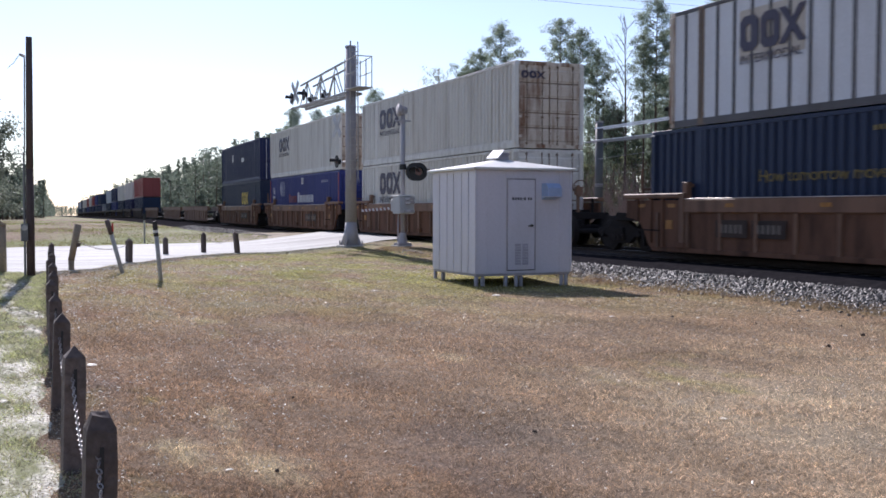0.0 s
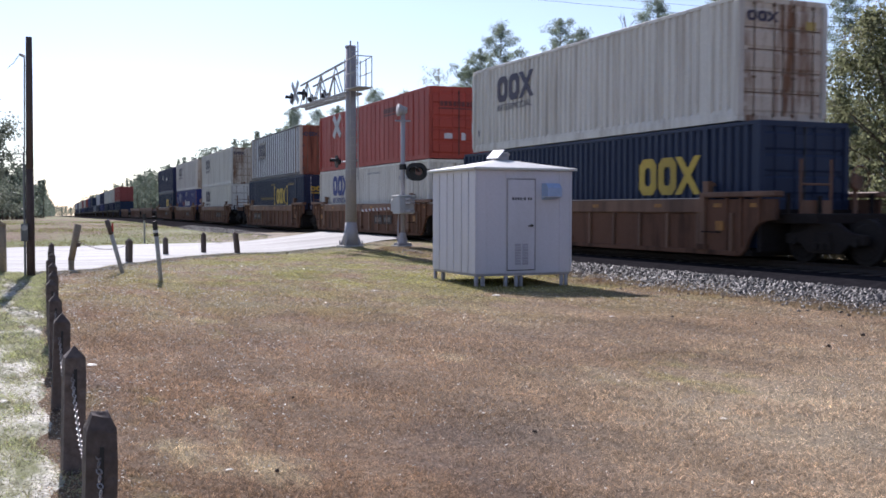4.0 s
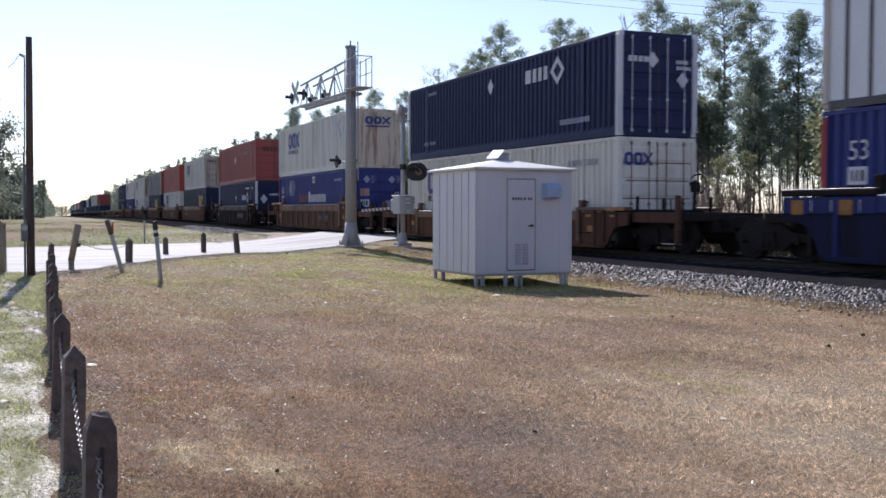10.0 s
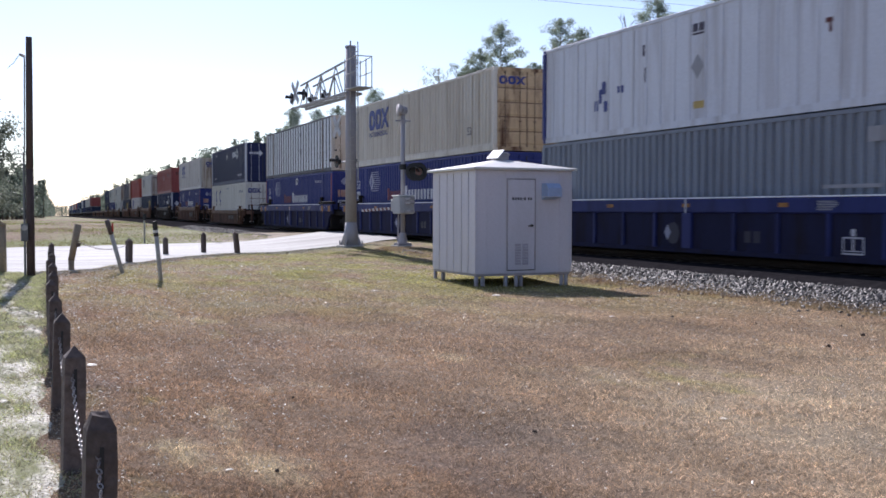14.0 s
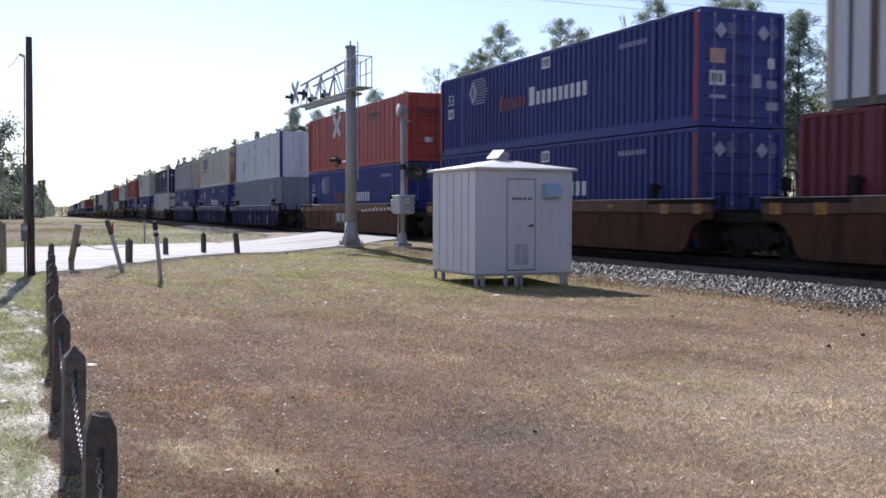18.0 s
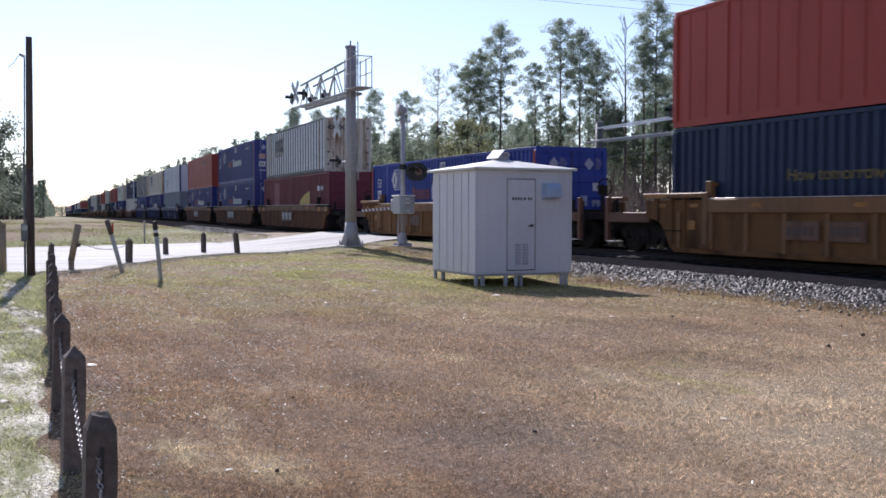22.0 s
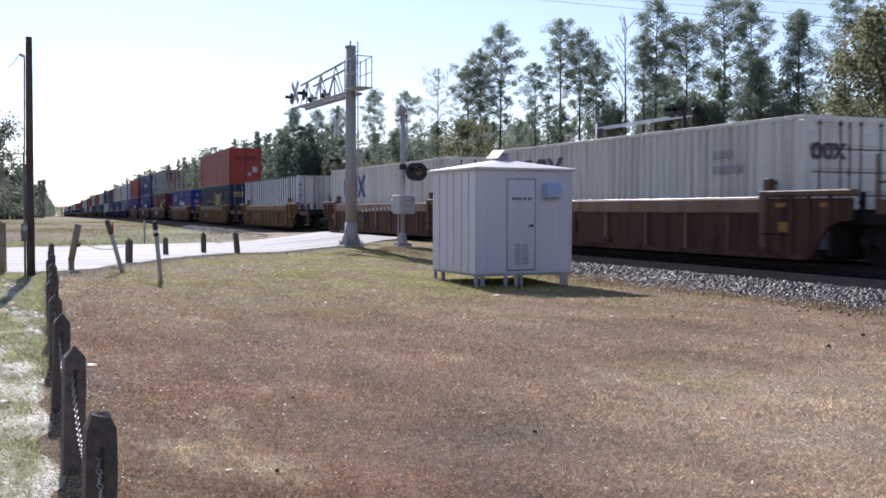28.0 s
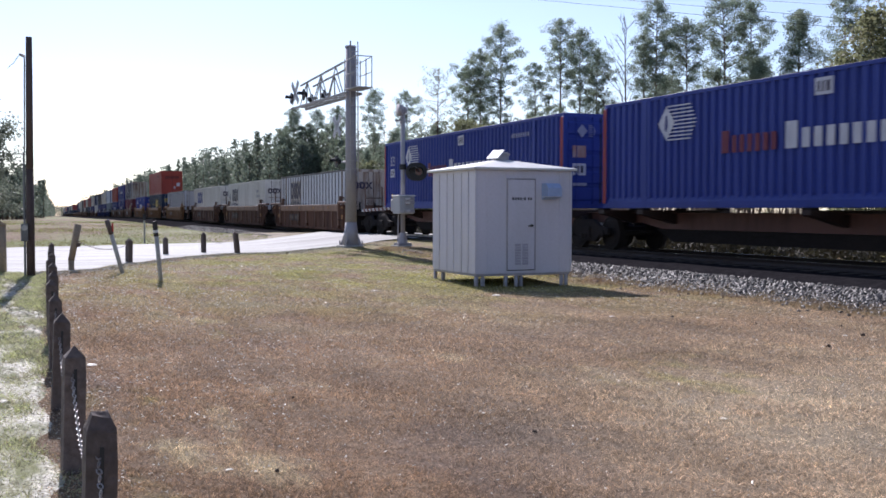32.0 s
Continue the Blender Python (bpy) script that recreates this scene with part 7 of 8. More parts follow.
def leaf_glints():
    """Near-white flakes in the turf whose colour stands for sun glints on leaves."""
    rng = np.random.default_rng(49)
    n = 27000
    y = rng.uniform(4.5, 30, n)
    x = verge_edge(y) + 0.15 + 11 * rng.random(n) ** 1.4
    patch = np.sin(x * 1.1 + np.sin(y * 0.7)) * np.sin(y * 0.8 + 0.5 * x) + rng.normal(0, 0.6, n)
    keep = (patch > 0.0) & (y < np.interp(x, *zip(*NEAR_EDGE)) - 0.2) & (track_x(y) - x > 4.5)
    x, y = x[keep], y[keep]
    n = len(x)
    k = rng.uniform(0.4, 1.0, n) ** 2
    v, f = blades(x, y, ground_z(x, y) + 0.02, 0.012 * k, (0.012 + 0.0014 * y) * k, rng)
    ob = part("waxy_leaves", raw_mesh(v, f), surf("near-white glint flakes", (0.74, 0.73, 0.66), 0.32, 0, 0.1, bump=0, island=0.15, through_light=0.6, spec=0.9))
    tagged(ob, "near-white flakes in the grass standing for sun glints", "leaf litter", kind="stuff")


leaf_glints()


def ballast_fringe():
    """Longer dry grass along the foot of the ballast."""
    rng = np.random.default_rng(58)
    n = 34000
    y = rng.uniform(2, 36, n)
    off = 4.1 + rng.normal(0, 0.27, n)
    x = track_x(y) - off
    clump = np.sin(y * 3.1 + np.sin(x * 4)) * np.sin(y * 1.27) + rng.normal(0, 0.4, n)
    keep = clump > -0.25
    x, y, off = x[keep], y[keep], off[keep]
    n = len(x)
    z = np.maximum(ground_z(x, y), np.interp(-off, [o for o, _ in SECTION], [h for _, h in SECTION])) + 0.005
    v, f = blades(x, y, z, rng.uniform(0.03, 0.085, n), rng.uniform(0.008, 0.018, n), rng)
    ob = part("fringe_grass", raw_mesh(v, f), surf("dry fringe grass", (0.34, 0.26, 0.14), 0.7, 0, 0.2, dirt=(0.2, 0.1, 0.055), amount=0.9, dirt_scale=0.9, bump=0, island=0.6, through_light=0.35))
    tagged(ob, "longer dry straw grass along the ballast's foot", "grass", kind="stuff")


ballast_fringe()


def field_tufts():
    """Coarse tufts over the rough field beyond the road."""
    rng = np.random.default_rng(68)
    n = 60000
    y = 46 + 110 * rng.random(n) ** 1.6
    x = rng.uniform(-14, 22, n) + 0.03 * y
    patch = np.sin(x * 0.35 + np.sin(y * 0.12)) * np.sin(y * 0.16 + x * 0.1) + rng.normal(0, 0.45, n)
    keep = (y > np.interp(x, *zip(*FAR_EDGE)) + 0.3) & (track_x(y) - x > 4.2) & (patch > 0.1)
    x, y = x[keep], y[keep]
    n = len(x)
    v, f = blades(x, y, ground_z(x, y), rng.uniform(0.04, 0.13, n), rng.uniform(0.02, 0.05, n) * y / 60, rng)
    ob = part("field_grass", raw_mesh(v, f), surf("rough field grass", (0.27, 0.3, 0.1), 0.8, 0, 0.2, dirt=(0.26, 0.165, 0.09), amount=1.0, dirt_scale=0.14, bump=0, island=0.5, through_light=0.4, spec=0.1))
    tagged(ob, "rough green and brown grass on the field", "grass", kind="stuff")


field_tufts()


def road_gravel():
    """Pale gravel washed along the road's near edge."""
    rng = np.random.default_rng(38)
    n = 9000
    x = rng.uniform(-1, 14, n)
    y = np.interp(x, *zip(*NEAR_EDGE)) - 0.1 - np.abs(rng.normal(0, 0.9, n))
    v, f = blades(x, y, ground_z(x, y) + 0.012, rng.uniform(0.01, 0.03, n), rng.uniform(0.015, 0.05, n), rng)
    ob = part("road_gravel", raw_mesh(v, f), surf("pale road gravel", (0.5, 0.47, 0.4), 0.8, 0, 0.2, bump=0, island=0.6))
    tagged(ob, "pale gravel strewn along the road's edge", "gravel", kind="stuff")


road_gravel()


def ballast_height(off):
    return np.interp(off, [o for o, _ in SECTION], [z for _, z in SECTION])


def scatter_stones():
    """Angular crushed stones over the near shoulder of the ballast bed."""
    rng = np.random.default_rng(4)
    base = np.array([(0.3, 0.2, 1.5), (-0.2, 0.1, -1.4), (1.5, -0.3, 0.2), (-1.5, 0.2, -0.3), (0.1, 1.5, -0.2), (0.2, -1.5, 0.3), (-0.8, -0.8, 0.9)], float)
    bm = bmesh.new()
    for p in base:
        bm.verts.new(p * np.array([0.6, 0.6, 0.6]))
    bmesh.ops.convex_hull(bm, input=bm.verts)
    bmesh.ops.triangulate(bm, faces=bm.faces)
    bv = np.array([v.co for v in bm.verts])
    bm.verts.index_update()
    bf = np.array([[v.index for v in f.verts] for f in bm.faces])
    bm.free()
    s_all, o_all = [], []
    for s0, s1, n in ((4, 20, 15000), (20, 34, 7600), (54, 95, 4600), (-6, 4, 700)):
        s_all.append(rng.uniform(s0, s1, n))
        o = np.where(rng.random(n) < 0.04, -3.9 - np.abs(rng.normal(0, 0.4, n)), -2.72 - 1.42 * rng.random(n) ** 1.05)
        o_all.append(o)
    s, o = np.concatenate(s_all), np.concatenate(o_all)
    n = len(s)
    size = (0.016 + 0.036 * rng.random(n) ** 1.6) * np.where(s > 50, 1.05, 1)
    pts = np.array([beside(a, b, 0) for a, b in zip(s, o)])
    soil = ground_z(pts[:, 0], pts[:, 1])
    pts[:, 2] = np.where(o < -3.9, soil, ballast_height(o)) + size * 0.2
    keep = pts[:, 2] > soil - 0.03
    pts, size = pts[keep], size[keep]
    n = len(pts)
    v = np.repeat(bv[None], n, 0) * (1 + rng.normal(0, 0.18, (n, len(bv), 1))) * size[:, None, None] * rng.uniform(0.6, 1.3, (n, 1, 3))
    a = rng.random(n) * 2 * np.pi
    c, q = np.cos(a)[:, None], np.sin(a)[:, None]
    t = rng.random(n) * 2 * np.pi
    c2, q2 = np.cos(t)[:, None], np.sin(t)[:, None]
    x, y, z = v[..., 0], v[..., 1], v[..., 2]
    y, z = y * c2 - z * q2, y * q2 + z * c2
    x, y = x * c - y * q, x * q + y * c
    v = np.stack([x, y, z], -1) + pts[:, None]
    f = bf[None] + (np.arange(n) * len(bv))[:, None, None]
    stone = surf("crushed granite", (0.105, 0.097, 0.09), 0.5, 0, 0.25, 9, dirt=(0.02, 0.023, 0.022), amount=0.95, dirt_scale=4, bump=0.3, bump_scale=90, island=0.95, spec=0.4)
    ob = part("ballast_stones", raw_mesh(v.reshape(-1, 3), f.reshape(-1, 3)), stone)
    tagged(ob, "grey angular crushed ballast stones on the shoulder", "gravel", kind="stuff")


scatter_stones()


def brush():
    """Low undergrowth between track and wood, added and darkened for shade under the cars."""
    rng = np.random.default_rng(55)
    cs, rs = [], []
    for _ in range(4600):
        y = rng.uniform(-4, 70) if rng.random() < 0.75 else rng.uniform(60, 150)
        x = float(track_x(y)) + 5.6 + 15 * rng.random() ** 1.3
        if np.interp(x, *zip(*NEAR_EDGE)) - 1.2 < y < np.interp(x, *zip(*FAR_EDGE)) + 1.2:
            continue
        cs.append((x, y, rng.uniform(0.05, 0.75)))
        rs.append(rng.uniform(0.4, 0.8))
    v, f = leaves_flat(np.array(cs), np.array(rs), 40, 0.1, rng)
    ob = part("brush", raw_mesh(v, f), surf("brush darkened for shade", (0.05, 0.047, 0.03), 0.8, 0, 0.3, dirt=(0.05, 0.038, 0.026), amount=0.8, bump=0, island=0.5, through_light=0.2))
    tagged(ob, "low undergrowth beyond the track, added and darkened for shade", "brush", kind="stuff")


def leaves_flat(centres, radii, per, size, rng):
    c = np.repeat(centres, per, 0)
    r = np.repeat(radii, per)
    d = rng.normal(size=c.shape)
    d /= np.linalg.norm(d, axis=1)[:, None]
    p = c + d * (r * rng.random(len(c)) ** 0.4)[:, None] * np.array([1, 1, 0.6])
    p[:, 2] = np.maximum(p[:, 2], 0.02)
    u = rng.normal(size=p.shape)
    u /= np.linalg.norm(u, axis=1)[:, None]
    w = np.cross(u, rng.normal(size=p.shape))
    w /= np.linalg.norm(w, axis=1)[:, None]
    s = (size * rng.uniform(0.6, 1.4, len(p)))[:, None]
    return np.stack([p - u * s, p + u * s * 0.6 - w * s * 0.5, p + u * s * 0.6 + w * s * 0.5], 1).reshape(-1, 3), np.arange(3 * len(p)).reshape(-1, 3)


brush()


# ---- trees ----
# Needle and dark oak colours are lifted to stand for haze.
needle = surf("pine needles", (0.23, 0.29, 0.215), 0.5, 0, 0.3, 2, dirt=(0.2, 0.215, 0.14), amount=0.7, bump=0, island=0.5, through_light=0.62)
olive_leaf = surf("oak leaves", (0.2, 0.215, 0.115), 0.5, 0, 0.3, 2, dirt=(0.165, 0.15, 0.085), amount=0.7, bump=0, island=0.5, through_light=0.6)
dark_leaf = surf("dark oak leaves", (0.17, 0.195, 0.15), 0.55, 0, 0.3, 2, bump=0, island=0.45, through_light=0.6)
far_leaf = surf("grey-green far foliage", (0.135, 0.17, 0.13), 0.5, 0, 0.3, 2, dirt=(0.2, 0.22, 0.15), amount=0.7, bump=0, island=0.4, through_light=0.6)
bark = surf("pine bark", (0.12, 0.085, 0.065), 0.9, 0, 0.3, 3, dirt=(0.06, 0.045, 0.038), amount=0.6, bump=0.8, bump_scale=12, stretch=(3, 3, 0.4))


def leaves(centres, radii, per, size, rng, flat=0.7, slim=0.5):
    """Many small leaf clumps (three-cornered, random turn) in balls about the centres."""
    c = np.repeat(centres, per, 0)
    r = np.repeat(radii, per)
    d = rng.normal(size=c.shape)
    d /= np.linalg.norm(d, axis=1)[:, None]
    p = c + d * (r * rng.random(len(c)) ** 0.5)[:, None] * np.array([1, 1, flat])
    u = rng.normal(size=p.shape)
    u /= np.linalg.norm(u, axis=1)[:, None]
    w = np.cross(u, rng.normal(size=p.shape))
    w /= np.linalg.norm(w, axis=1)[:, None]
    s = (size * rng.uniform(0.6, 1.4, len(p)))[:, None]
    v = np.stack([p - u * s, p + u * s * 0.6 - w * s * slim, p + u * s * 0.6 + w * s * slim], 1).reshape(-1, 3)
    return v, np.arange(len(v)).reshape(-1, 3)


def pine(name, height, crown_from, spread, seed, label, boughs=70, per=58, leafmat=None, taper=0.8, leaf=0.1):
    """A straight trunk with short boughs, each with a few dense tufts of needles."""
    rng = np.random.default_rng(seed)
    t = thing(name, Matrix(), label, "tree", "pines beyond the track")
    bend = rng.normal(0, 0.25, 2)
    trunk = Mesh()

    def axis(h):
        k = h / height
        return Vector((bend[0] * math.sin(k * 2.2), bend[1] * math.sin(k * 2.6), h))

    r0 = height * 0.0085
    n = 9
    for i in range(n):
        a, b = height * i / n, height * (i + 1) / n
        trunk.tube(axis(a) - Vector((0, 0, 0.2 if i == 0 else 0.02)), axis(b), r0 * (1 - 0.85 * i / n), r0 * (1 - 0.85 * (i + 1) / n), 7)
    cs, rs = [], []
    lean = rng.random() * 2 * math.pi
    for i in range(boughs):
        q = (i + rng.random()) / boughs
        h = height * (crown_from + (1 - crown_from) * q ** 0.7)
        shape = 0.42 + 0.58 * math.sin(math.pi * (0.2 + 0.66 * q)) if taper < 1 else 1.1 - 0.72 * q
        a = i * 2.4 + rng.normal(0, 0.5)
        reach = spread * shape * rng.uniform(0.45, 1.15) * (1 + 0.25 * math.cos(a - lean))
        if q < 0.2 and rng.random() < 0.45:
            reach *= 0.6
        base = axis(max(0.0, h - reach * 0.25))
        tip = axis(h) + Vector((math.cos(a) * reach, math.sin(a) * reach, reach * rng.uniform(-0.05, 0.4)))
        trunk.tube(base, tip, 0.03, 0.01, 4)
        for k in (0.5, 0.78, 1.0):
            if rng.random() < (0.25 if k < 0.6 else 0.92):
                cs.append(base.lerp(tip, k) + Vector(rng.normal(0, 0.12, 3)))
                rs.append(rng.uniform(0.34, 0.7))
    for k in (0.97, 1.0, 1.015):
        cs.append(axis(height * k))
        rs.append(0.3)
    part("trunk", trunk, bark, t, flat=False)
    v, f = leaves(np.array(cs), np.array(rs), per, leaf, rng, 0.74, 0.23)
    part("crown", raw_mesh(v, f), leafmat or needle, t)
    return t


def broadleaf(name, height, width, seed, label, leafmat, clumps=90, per=60, size=0.13, low=0.15, group=""):
    rng = np.random.default_rng(seed)
    t = thing(name, Matrix(), label, "tree", group)
    trunk = Mesh().tube((0, 0, -0.2), (0.1, 0.05, height * 0.35), height * 0.03, height * 0.018, 8)
    cs, rs = [], []
    for i in range(clumps):
        a = rng.random() * 2 * math.pi
        k = low + (1 - low) * rng.random() ** 0.75
        q = (k - low) / (1 - low)
        reach = width * (math.sqrt(max(0.0, 1 - (1.25 * q - 0.35) ** 2)) if q < 0.99 else 0.2) * rng.uniform(0.35, 1.0)
        tip = Vector((math.cos(a) * reach, math.sin(a) * reach, height * k))
        if i % 4 == 0:
            trunk.tube((0.1, 0.05, height * min(0.34, k * 0.6)), tip, 0.07, 0.015, 4)
        cs.append(tip)
        rs.append(rng.uniform(0.5, 1.1) * (0.35 + width * 0.13))
    part("trunk", trunk, bark, t, flat=False)
    v, f = leaves(np.array(cs), np.array(rs), per, size, rng, 0.8)
    part("crown", raw_mesh(v, f), leafmat, t)
    return t


def bare_tree(name, height, seed, label):
    rng = np.random.default_rng(seed)
    t = thing(name, Matrix(), label, "tree")
    wood = Mesh()

    wood.tube((0, 0, -0.2), (0.1, 0, height * 0.5), height * 0.0075, height * 0.005, 7).tube((0.1, 0, height * 0.5), (0.0, 0.1, height), height * 0.005, 0.012, 6)
    for i in range(34):
        h = height * (0.36 + 0.62 * (i + rng.random()) / 34)
        a = i * 2.4 + rng.normal(0, 0.4)
        out = Vector((math.cos(a), math.sin(a), rng.uniform(0.9, 1.5))).normalized()
        ln = rng.uniform(1.0, 1.9) * (1.35 - h / height)* 2.2
        p = Vector((0.05, 0.05, h))
        q = p + out * ln
        wood.tube(p, q, 0.026, 0.009, 5)
        for _ in range(9):
            b = p.lerp(q, rng.uniform(0.3, 1.0))
            e = (out + Vector(rng.normal(0, 0.5, 3))).normalized()
            wood.tube(b, b + e * ln * rng.uniform(0.2, 0.5), 0.011, 0.005, 3)
    part("trunk", wood, bark, t)
    return t


def view_gap(x, y):
    """A diagonal stretch thinned to fit the camera's view of sky between bare trunks."""
    return 1 < y - x < 26


def place(model, x, y, turn, size=1.0):
    m = pose(x, y, float(ground_z(x, y)) - 0.05, 0, 0, turn) @ Matrix.Scale(size, 4)
    return copy_thing(model, m)


def plant_trees():
    rng = np.random.default_rng(11)
    label = "tall slender pine with a bare trunk and airy crown"
    models = [pine("pine_tree", 18, 0.47, 1.75, 1, label, 58, 115, leaf=0.11), pine("pine_tree", 19, 0.6, 1.95, 2, label, 44, 115, leaf=0.11), pine("pine_tree", 18, 0.38, 2.3, 3, label, 76, 115, leaf=0.11),
              pine("pine_tree", 17, 0.28, 2.4, 4, label, 80, 130, taper=1.0, leaf=0.11), pine("pine_tree", 17, 0.48, 1.6, 5, label, 54, 115, leaf=0.11)]
    low = broadleaf("scrub_tree", 6.5, 2.6, 21, "bushy olive-green scrub tree at the wood's edge", olive_leaf, 60, 50, group="scrub at the wood's edge")
    heights = (18, 19, 18, 17, 17)
    tall = [(42.8, 83.3, 18, 0), (47.6, 81.1, 18.5, 1), (53.4, 66.7, 18.6, 2), (54.8, 58.7, 16, 3), (42.9, 87.6, 16.5, 4), (45.5, 82.0, 15, 1), (49.6, 80.9, 17.6, 0), (51.2, 80.2, 16.6, 4), (48.7, 67.8, 18, 0), (50.5, 66.9, 17, 4),
            (56.3, 65.9, 18.5, 1), (63.1, 62.8, 19, 1), (47.9, 68.6, 15.6, 1), (41.4, 88.4, 14.5, 2), (42.0, 148.9, 17.6, 3), (40.6, 151.5, 14.5, 3), (43.6, 146.5, 15, 3), (47.1, 143.1, 17, 4), (50.0, 135.6, 18, 0), (52.7, 132.3, 17, 2), (44.6, 146.0, 16, 0), (58.2, 66.5, 14, 4), (52.2, 60.5, 13.5, 3)]
    for i, (x, y, h, k) in enumerate(tall):
        if i < 5:
            models[k].matrix_basis = pose(x, y, -0.05, 0, 0, 0) @ Matrix.Scale(h / heights[k], 4)
        else:
            place(models[k], x, y, rng.uniform(0, 360), h / heights[k])

    def wood_edge(y):
        return float(np.interp(y, [30, 60, 85, 110, 150], [37, 34, 27, 23, 20]))

    small = "slender pine in the wood behind, with a small crown"
    back = [pine("pine_tree", 14, 0.45, 1.7, 15, small, 50, 40, leaf=0.17), pine("pine_tree", 14, 0.52, 1.8, 16, small, 44, 40, leaf=0.17), pine("pine_tree", 14, 0.12, 1.9, 17, small, 66, 36, leaf=0.19, taper=1.0)]
    count = 0
    for row, off in enumerate((1.0, 5, 9, 15, 23, 34)):
        y = 30.0 + row * 2.3
        while y < 150:
            x = float(track_x(y)) + wood_edge(y) + off + rng.normal(0, 1.3)
            h = rng.uniform(9.0, 14.0) if y < 125 else rng.uniform(9.5, 13)
            k = int(rng.integers(0, 2)) if y < 76 else int(rng.integers(0, 3))
            yy, turn = y + rng.normal(0, 1.0), rng.uniform(0, 360)
            if view_gap(x, yy):
                k, h = k % 2, h * 1.12
            if count < 3:
                back[count].matrix_basis = pose(x, yy, float(ground_z(x, yy)) - 0.05, 0, 0, turn) @ Matrix.Scale(h / 14, 4)
            else:
                place(back[k], x, yy, turn, h / 14)
            count += 1
            y += rng.uniform(1.9, 3.7) * (1 + y / 220)
    bush = broadleaf("scrub_tree", 8.6, 3.4, 23, "bushy yellow-green scrub tree at the wood's edge", olive_leaf, 70, 90, 0.12, 0.1, group="scrub at the wood's edge")
    bush.matrix_basis = pose(35.4, 75.0, -0.05)
    low.matrix_basis = pose(float(track_x(70)) + wood_edge(70) - 1, 70, -0.05)
    for y in np.arange(48, 150, 8.0):
        x, yy, turn, size = float(track_x(y)) + wood_edge(y) - 1.5 + rng.normal(0, 1.5), y + rng.normal(0, 2), rng.uniform(0, 360), rng.uniform(0.6, 1.2)
        if not view_gap(x, yy):
            place(low, x, yy, turn, size)
    place(low, 41.0, 48.8, 40, 0.78)
    oak = broadleaf("oak_tree", 10.8, 4.3, 31, "leafy yellow-green oak at the wood's edge", olive_leaf, 190, 130, 0.12, 0.08)
    oak.matrix_basis = pose(38.0, 34.0, -0.05)
    place(oak, 43, 35.5, 130, 0.85)
    place(oak, 43.5, 28.5, 220, 1.0)
    # far woods down the line and west of the clearing
    west = broadleaf("oak_tree", 11, 4.6, 41, "dark leafy oak on the clearing's west side", dark_leaf, 130, 80, 0.15, 0.04, group="trees west of the clearing")
    west.matrix_basis = pose(-1.3, 93, 0)
    for x, y, s in ((-6, 90, 1.0), (-11, 96, 1.1), (-2.6, 112, 1.0), (-7, 120, 1.0), (-1.6, 140, 0.95), (-8, 150, 1.0), (-0.6, 175, 0.9)):
        place(west, x, y, rng.uniform(0, 360), s)
    bare = bare_tree("bare_tree", 17, 7, "bare leafless tree among the pines")
    bare.matrix_basis = pose(46.9, 69.6, 0)
    thin = pine("young_tree", 14.5, 0.45, 1.8, 9, "thin pale young tree with sparse leaves", 46, 14, olive_leaf, leaf=0.13)
    thin.matrix_basis = pose(38.9, 88.1, 0)


plant_trees()


def understory():
    """Young pines and thin scrub that fill the wood under the tall crowns."""
    rng = np.random.default_rng(91)
    ps, stems = [], Mesh()
    for _ in range(720):
        y = rng.uniform(34, 150)
        x = float(track_x(y)) + float(np.interp(y, [30, 60, 85, 110, 150], [36, 33, 26, 22, 19])) + 26 * rng.random() ** 1.2
        h, wide, n = 3.5 + 9.5 * rng.random() ** 1.4, rng.uniform(1.0, 2.0), 340
        if view_gap(x, y) and (h < 7.5 or rng.random() < 0.45):
            continue
        stems.tube((x, y, -0.2), (x + rng.normal(0, 0.2), y, h * 0.95), 0.06, 0.02, 4)
        foot = 0.56 if view_gap(x, y) else 0.5 if y < 74 and rng.random() < 0.7 else 0.1
        k = foot + (1 - foot) * rng.random(n) ** 0.9
        a = rng.random(n) * 2 * math.pi
        reach = wide * (1.08 - 0.8 * k) * (1 + 0.4 * np.cos(2 * a + 9 * k + h)) * rng.random(n) ** 0.6
        ps.append(np.stack([x + np.cos(a) * reach, y + np.sin(a) * reach, h * k], 1))
    p = np.concatenate(ps)
    v, f = leaves(p, np.full(len(p), 0.1), 1, 0.2, rng, 0.7, 0.34)
    ob = part("understory", raw_mesh(v, f), surf("young pine needles", (0.15, 0.185, 0.125), 0.5, 0, 0.3, 2, dirt=(0.17, 0.16, 0.11), amount=0.8, dirt_scale=0.3, bump=0, island=0.45, through_light=0.6))
    tagged(ob, "grey-green young pines and scrub under the tall trees", "undergrowth", kind="stuff")
    part("stems", stems, bark, ob)
    twigs = Mesh()
    for _ in range(46):
        y = rng.uniform(44, 62)
        x = float(track_x(y)) + rng.uniform(17, 26)
        tall = rng.uniform(0.8, 1.5)
        for _ in range(16):
            d = Vector((rng.normal(0, 0.3), rng.normal(0, 0.3), 1)).normalized()
            q = Vector((x, y, -0.1)) + d * rng.uniform(1.6, 4.0) * tall
            twigs.tube((x, y, -0.1), q, 0.016, 0.006, 3)
            for _ in range(3):
                twigs.tube(q - d * rng.uniform(0.2, 1.4), q + Vector(rng.normal(0, 0.45, 3)), 0.008, 0.004, 3)
    ob = part("bare_scrub", twigs, surf("pinkish bare twigs", (0.26, 0.19, 0.16), 0.8, 0, 0.2, bump=0))
    tagged(ob, "pinkish leafless twiggy scrub beyond the track", "scrub", kind="stuff")


understory()


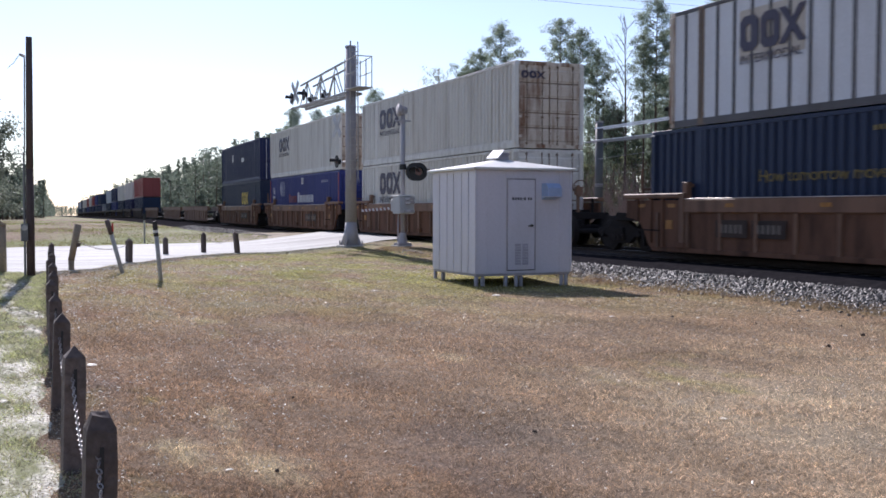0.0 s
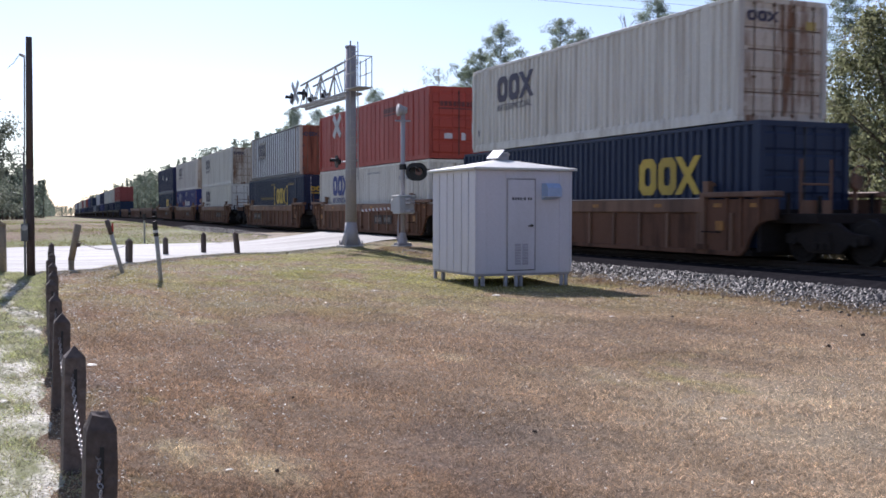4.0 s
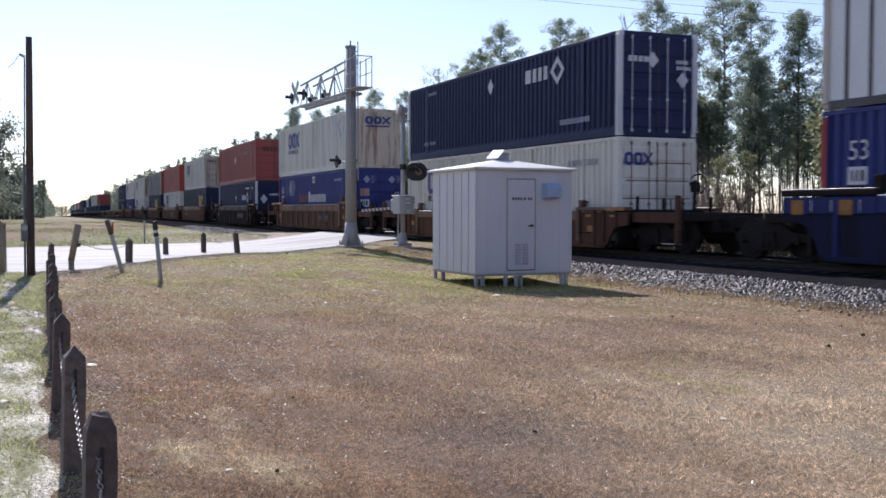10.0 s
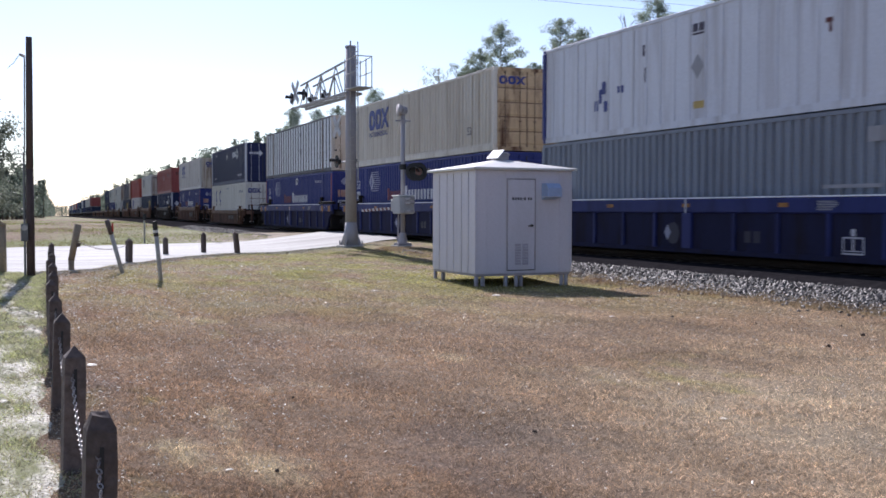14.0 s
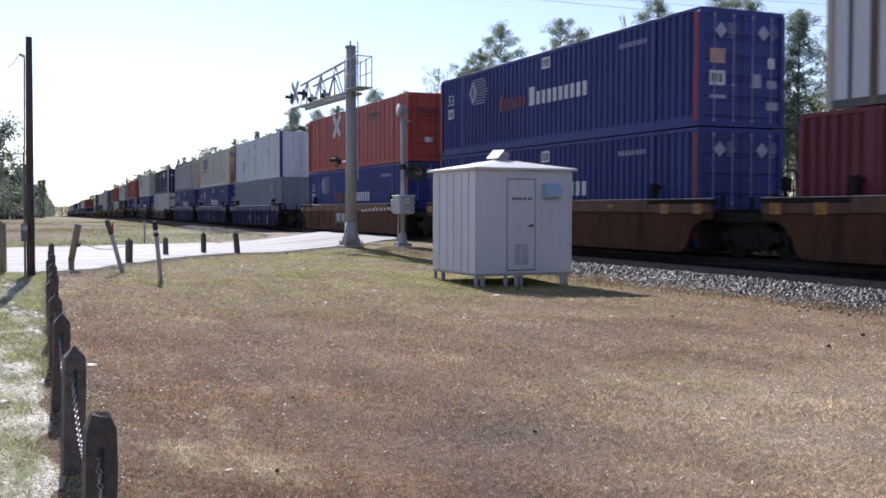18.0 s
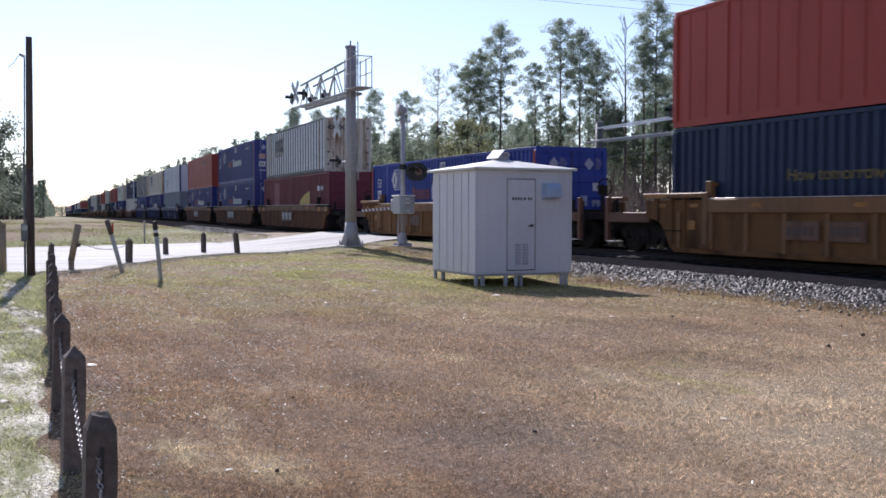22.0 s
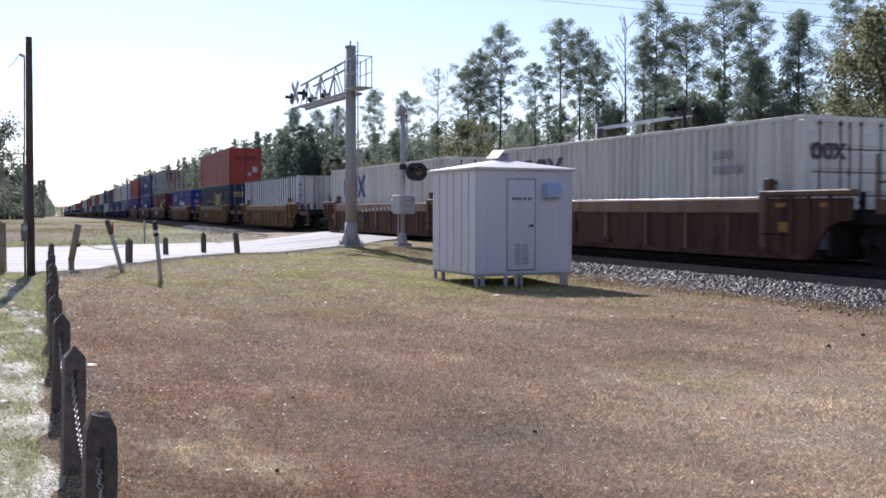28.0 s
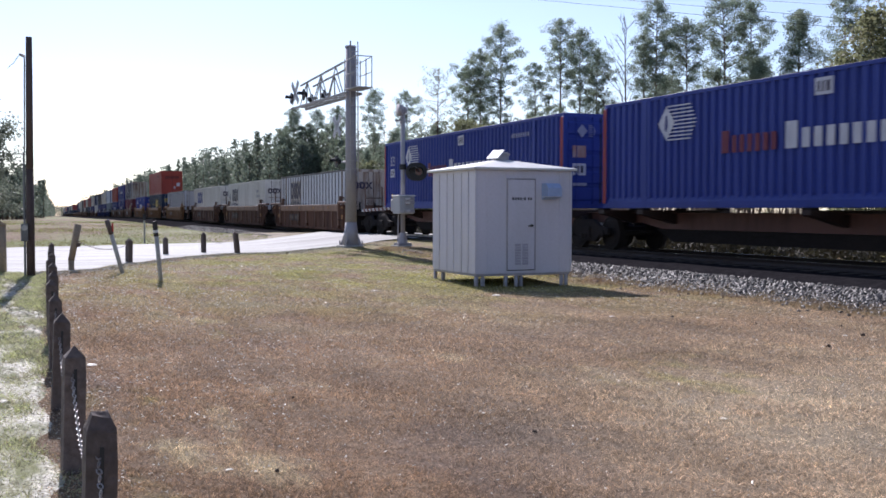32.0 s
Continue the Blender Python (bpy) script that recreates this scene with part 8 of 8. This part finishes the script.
def far_woods():
    """The woods down the line, where single trees run together."""
    rng = np.random.default_rng(77)
    trunks = Mesh()
    spots = []
    for y0, y1, step in ((140, 260, 3.6), (260, 460, 6.0), (460, 1100, 12)):
        for y in np.arange(y0, y1, step):
            for off in (18, 21, 25, 31, 39):
                lo, hi = (10.5, 15) if y < 200 else (11.5, 15.8) if y < 300 else (12.5, 17)
                spots.append((float(track_x(y)) + off + rng.normal(0, 1.5), y + rng.normal(0, step * 0.4), lo + (hi - lo) * rng.random() ** 1.5))
            if y > 205:
                edge = float(np.interp(y, [205, 330, 580, 950, 1100], [-22, -17.5, -15, -10, -9]))
                for off in (0, -5, -11):
                    spots.append((float(track_x(y)) + edge + off + rng.normal(0, 1.2), y + rng.normal(0, step * 0.4), rng.uniform(8.5, 12)))
    for x in np.arange(0, 130, 0.9):
        spots.append((float(x), 1150 + rng.uniform(0, 120), rng.uniform(8, 12)))
    ps, ss = [], []
    for x, y, h in spots:
        g = float(fall(y))
        trunks.tube((x, y, g - 0.2), (x + rng.normal(0, 0.2), y, g + h * 0.92), 0.15, 0.05, 5)
        n, leaf = (620, 0.33) if y < 260 else (400, 0.42) if y < 460 else (150, 0.62)
        wide, bushy, lean, turn = rng.uniform(1.7, 2.7), rng.random() < 0.35, rng.random() * 6.28, rng.uniform(7, 13)
        k = 0.04 + 0.96 * rng.random(n) ** 0.8
        a = rng.random(n) * 2 * math.pi
        shape = np.sqrt(np.maximum(0.06, 1 - (1.9 * k - 1.05) ** 2)) if bushy else 1.1 - 0.86 * k
        lobes = 1 + 0.33 * np.cos(2 * a - lean + turn * k) + 0.22 * np.sin(3 * a + 2.3 * turn * k)
        reach = wide * shape * lobes * rng.random(n) ** 0.55
        ps.append(np.stack([x + np.cos(a) * reach, y + np.sin(a) * reach, g + h * k + 0.12 * reach], 1))
        ss.append(np.full(n, leaf))
    v, f = leaves(np.concatenate(ps), np.full(sum(len(p) for p in ps), 0.12), 1, np.concatenate(ss), rng, 0.7, 0.4)
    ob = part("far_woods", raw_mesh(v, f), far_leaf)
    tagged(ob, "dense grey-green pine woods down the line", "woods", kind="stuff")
    part("trunks", trunks, bark, ob)


far_woods()


# ---- what moves ----
def on_track(s, z):
    """The pose of a car or container whose middle is s metres along the track."""
    xa, ya, _ = track(s + 6.5)
    xb, yb, _ = track(s - 6.5)
    turn = math.degrees(math.atan2(xa - xb, ya - yb))
    return pose((xa + xb) / 2, (ya + yb) / 2, z + float(fall(s)), 0, 0, -turn)


def motions():
    """The train runs past at an even speed; wheels roll under the cars that pass the camera."""
    for ob, c, z in MOVERS:
        step = 2.0 if c < 130 else 8.0
        walk(ob, [(i * step, on_track(c + SPEED * i * step, z)) for i in range(int(32 / step) + 1)])
    for ws, dy, c in ROLLERS:
        t0 = max(0.0, (-8.0 - c) / SPEED)
        t1 = min(32.0, (52.0 - c) / SPEED)
        if t1 <= t0:
            continue
        n = max(2, int((t1 - t0) * SPEED / 0.475 / 1.3) + 1)
        rows = [] if t0 < 0.05 else [(0.0, pose(0, dy, 0.475))]
        for i in range(n + 1):
            t = t0 + (t1 - t0) * i / n
            rows.append((t, pose(0, dy, 0.475, -math.degrees((t - t0) * SPEED / 0.475))))
        if t1 < 31.9:
            rows.append((32.0, rows[-1][1]))
        walk(ws, rows)


motions()
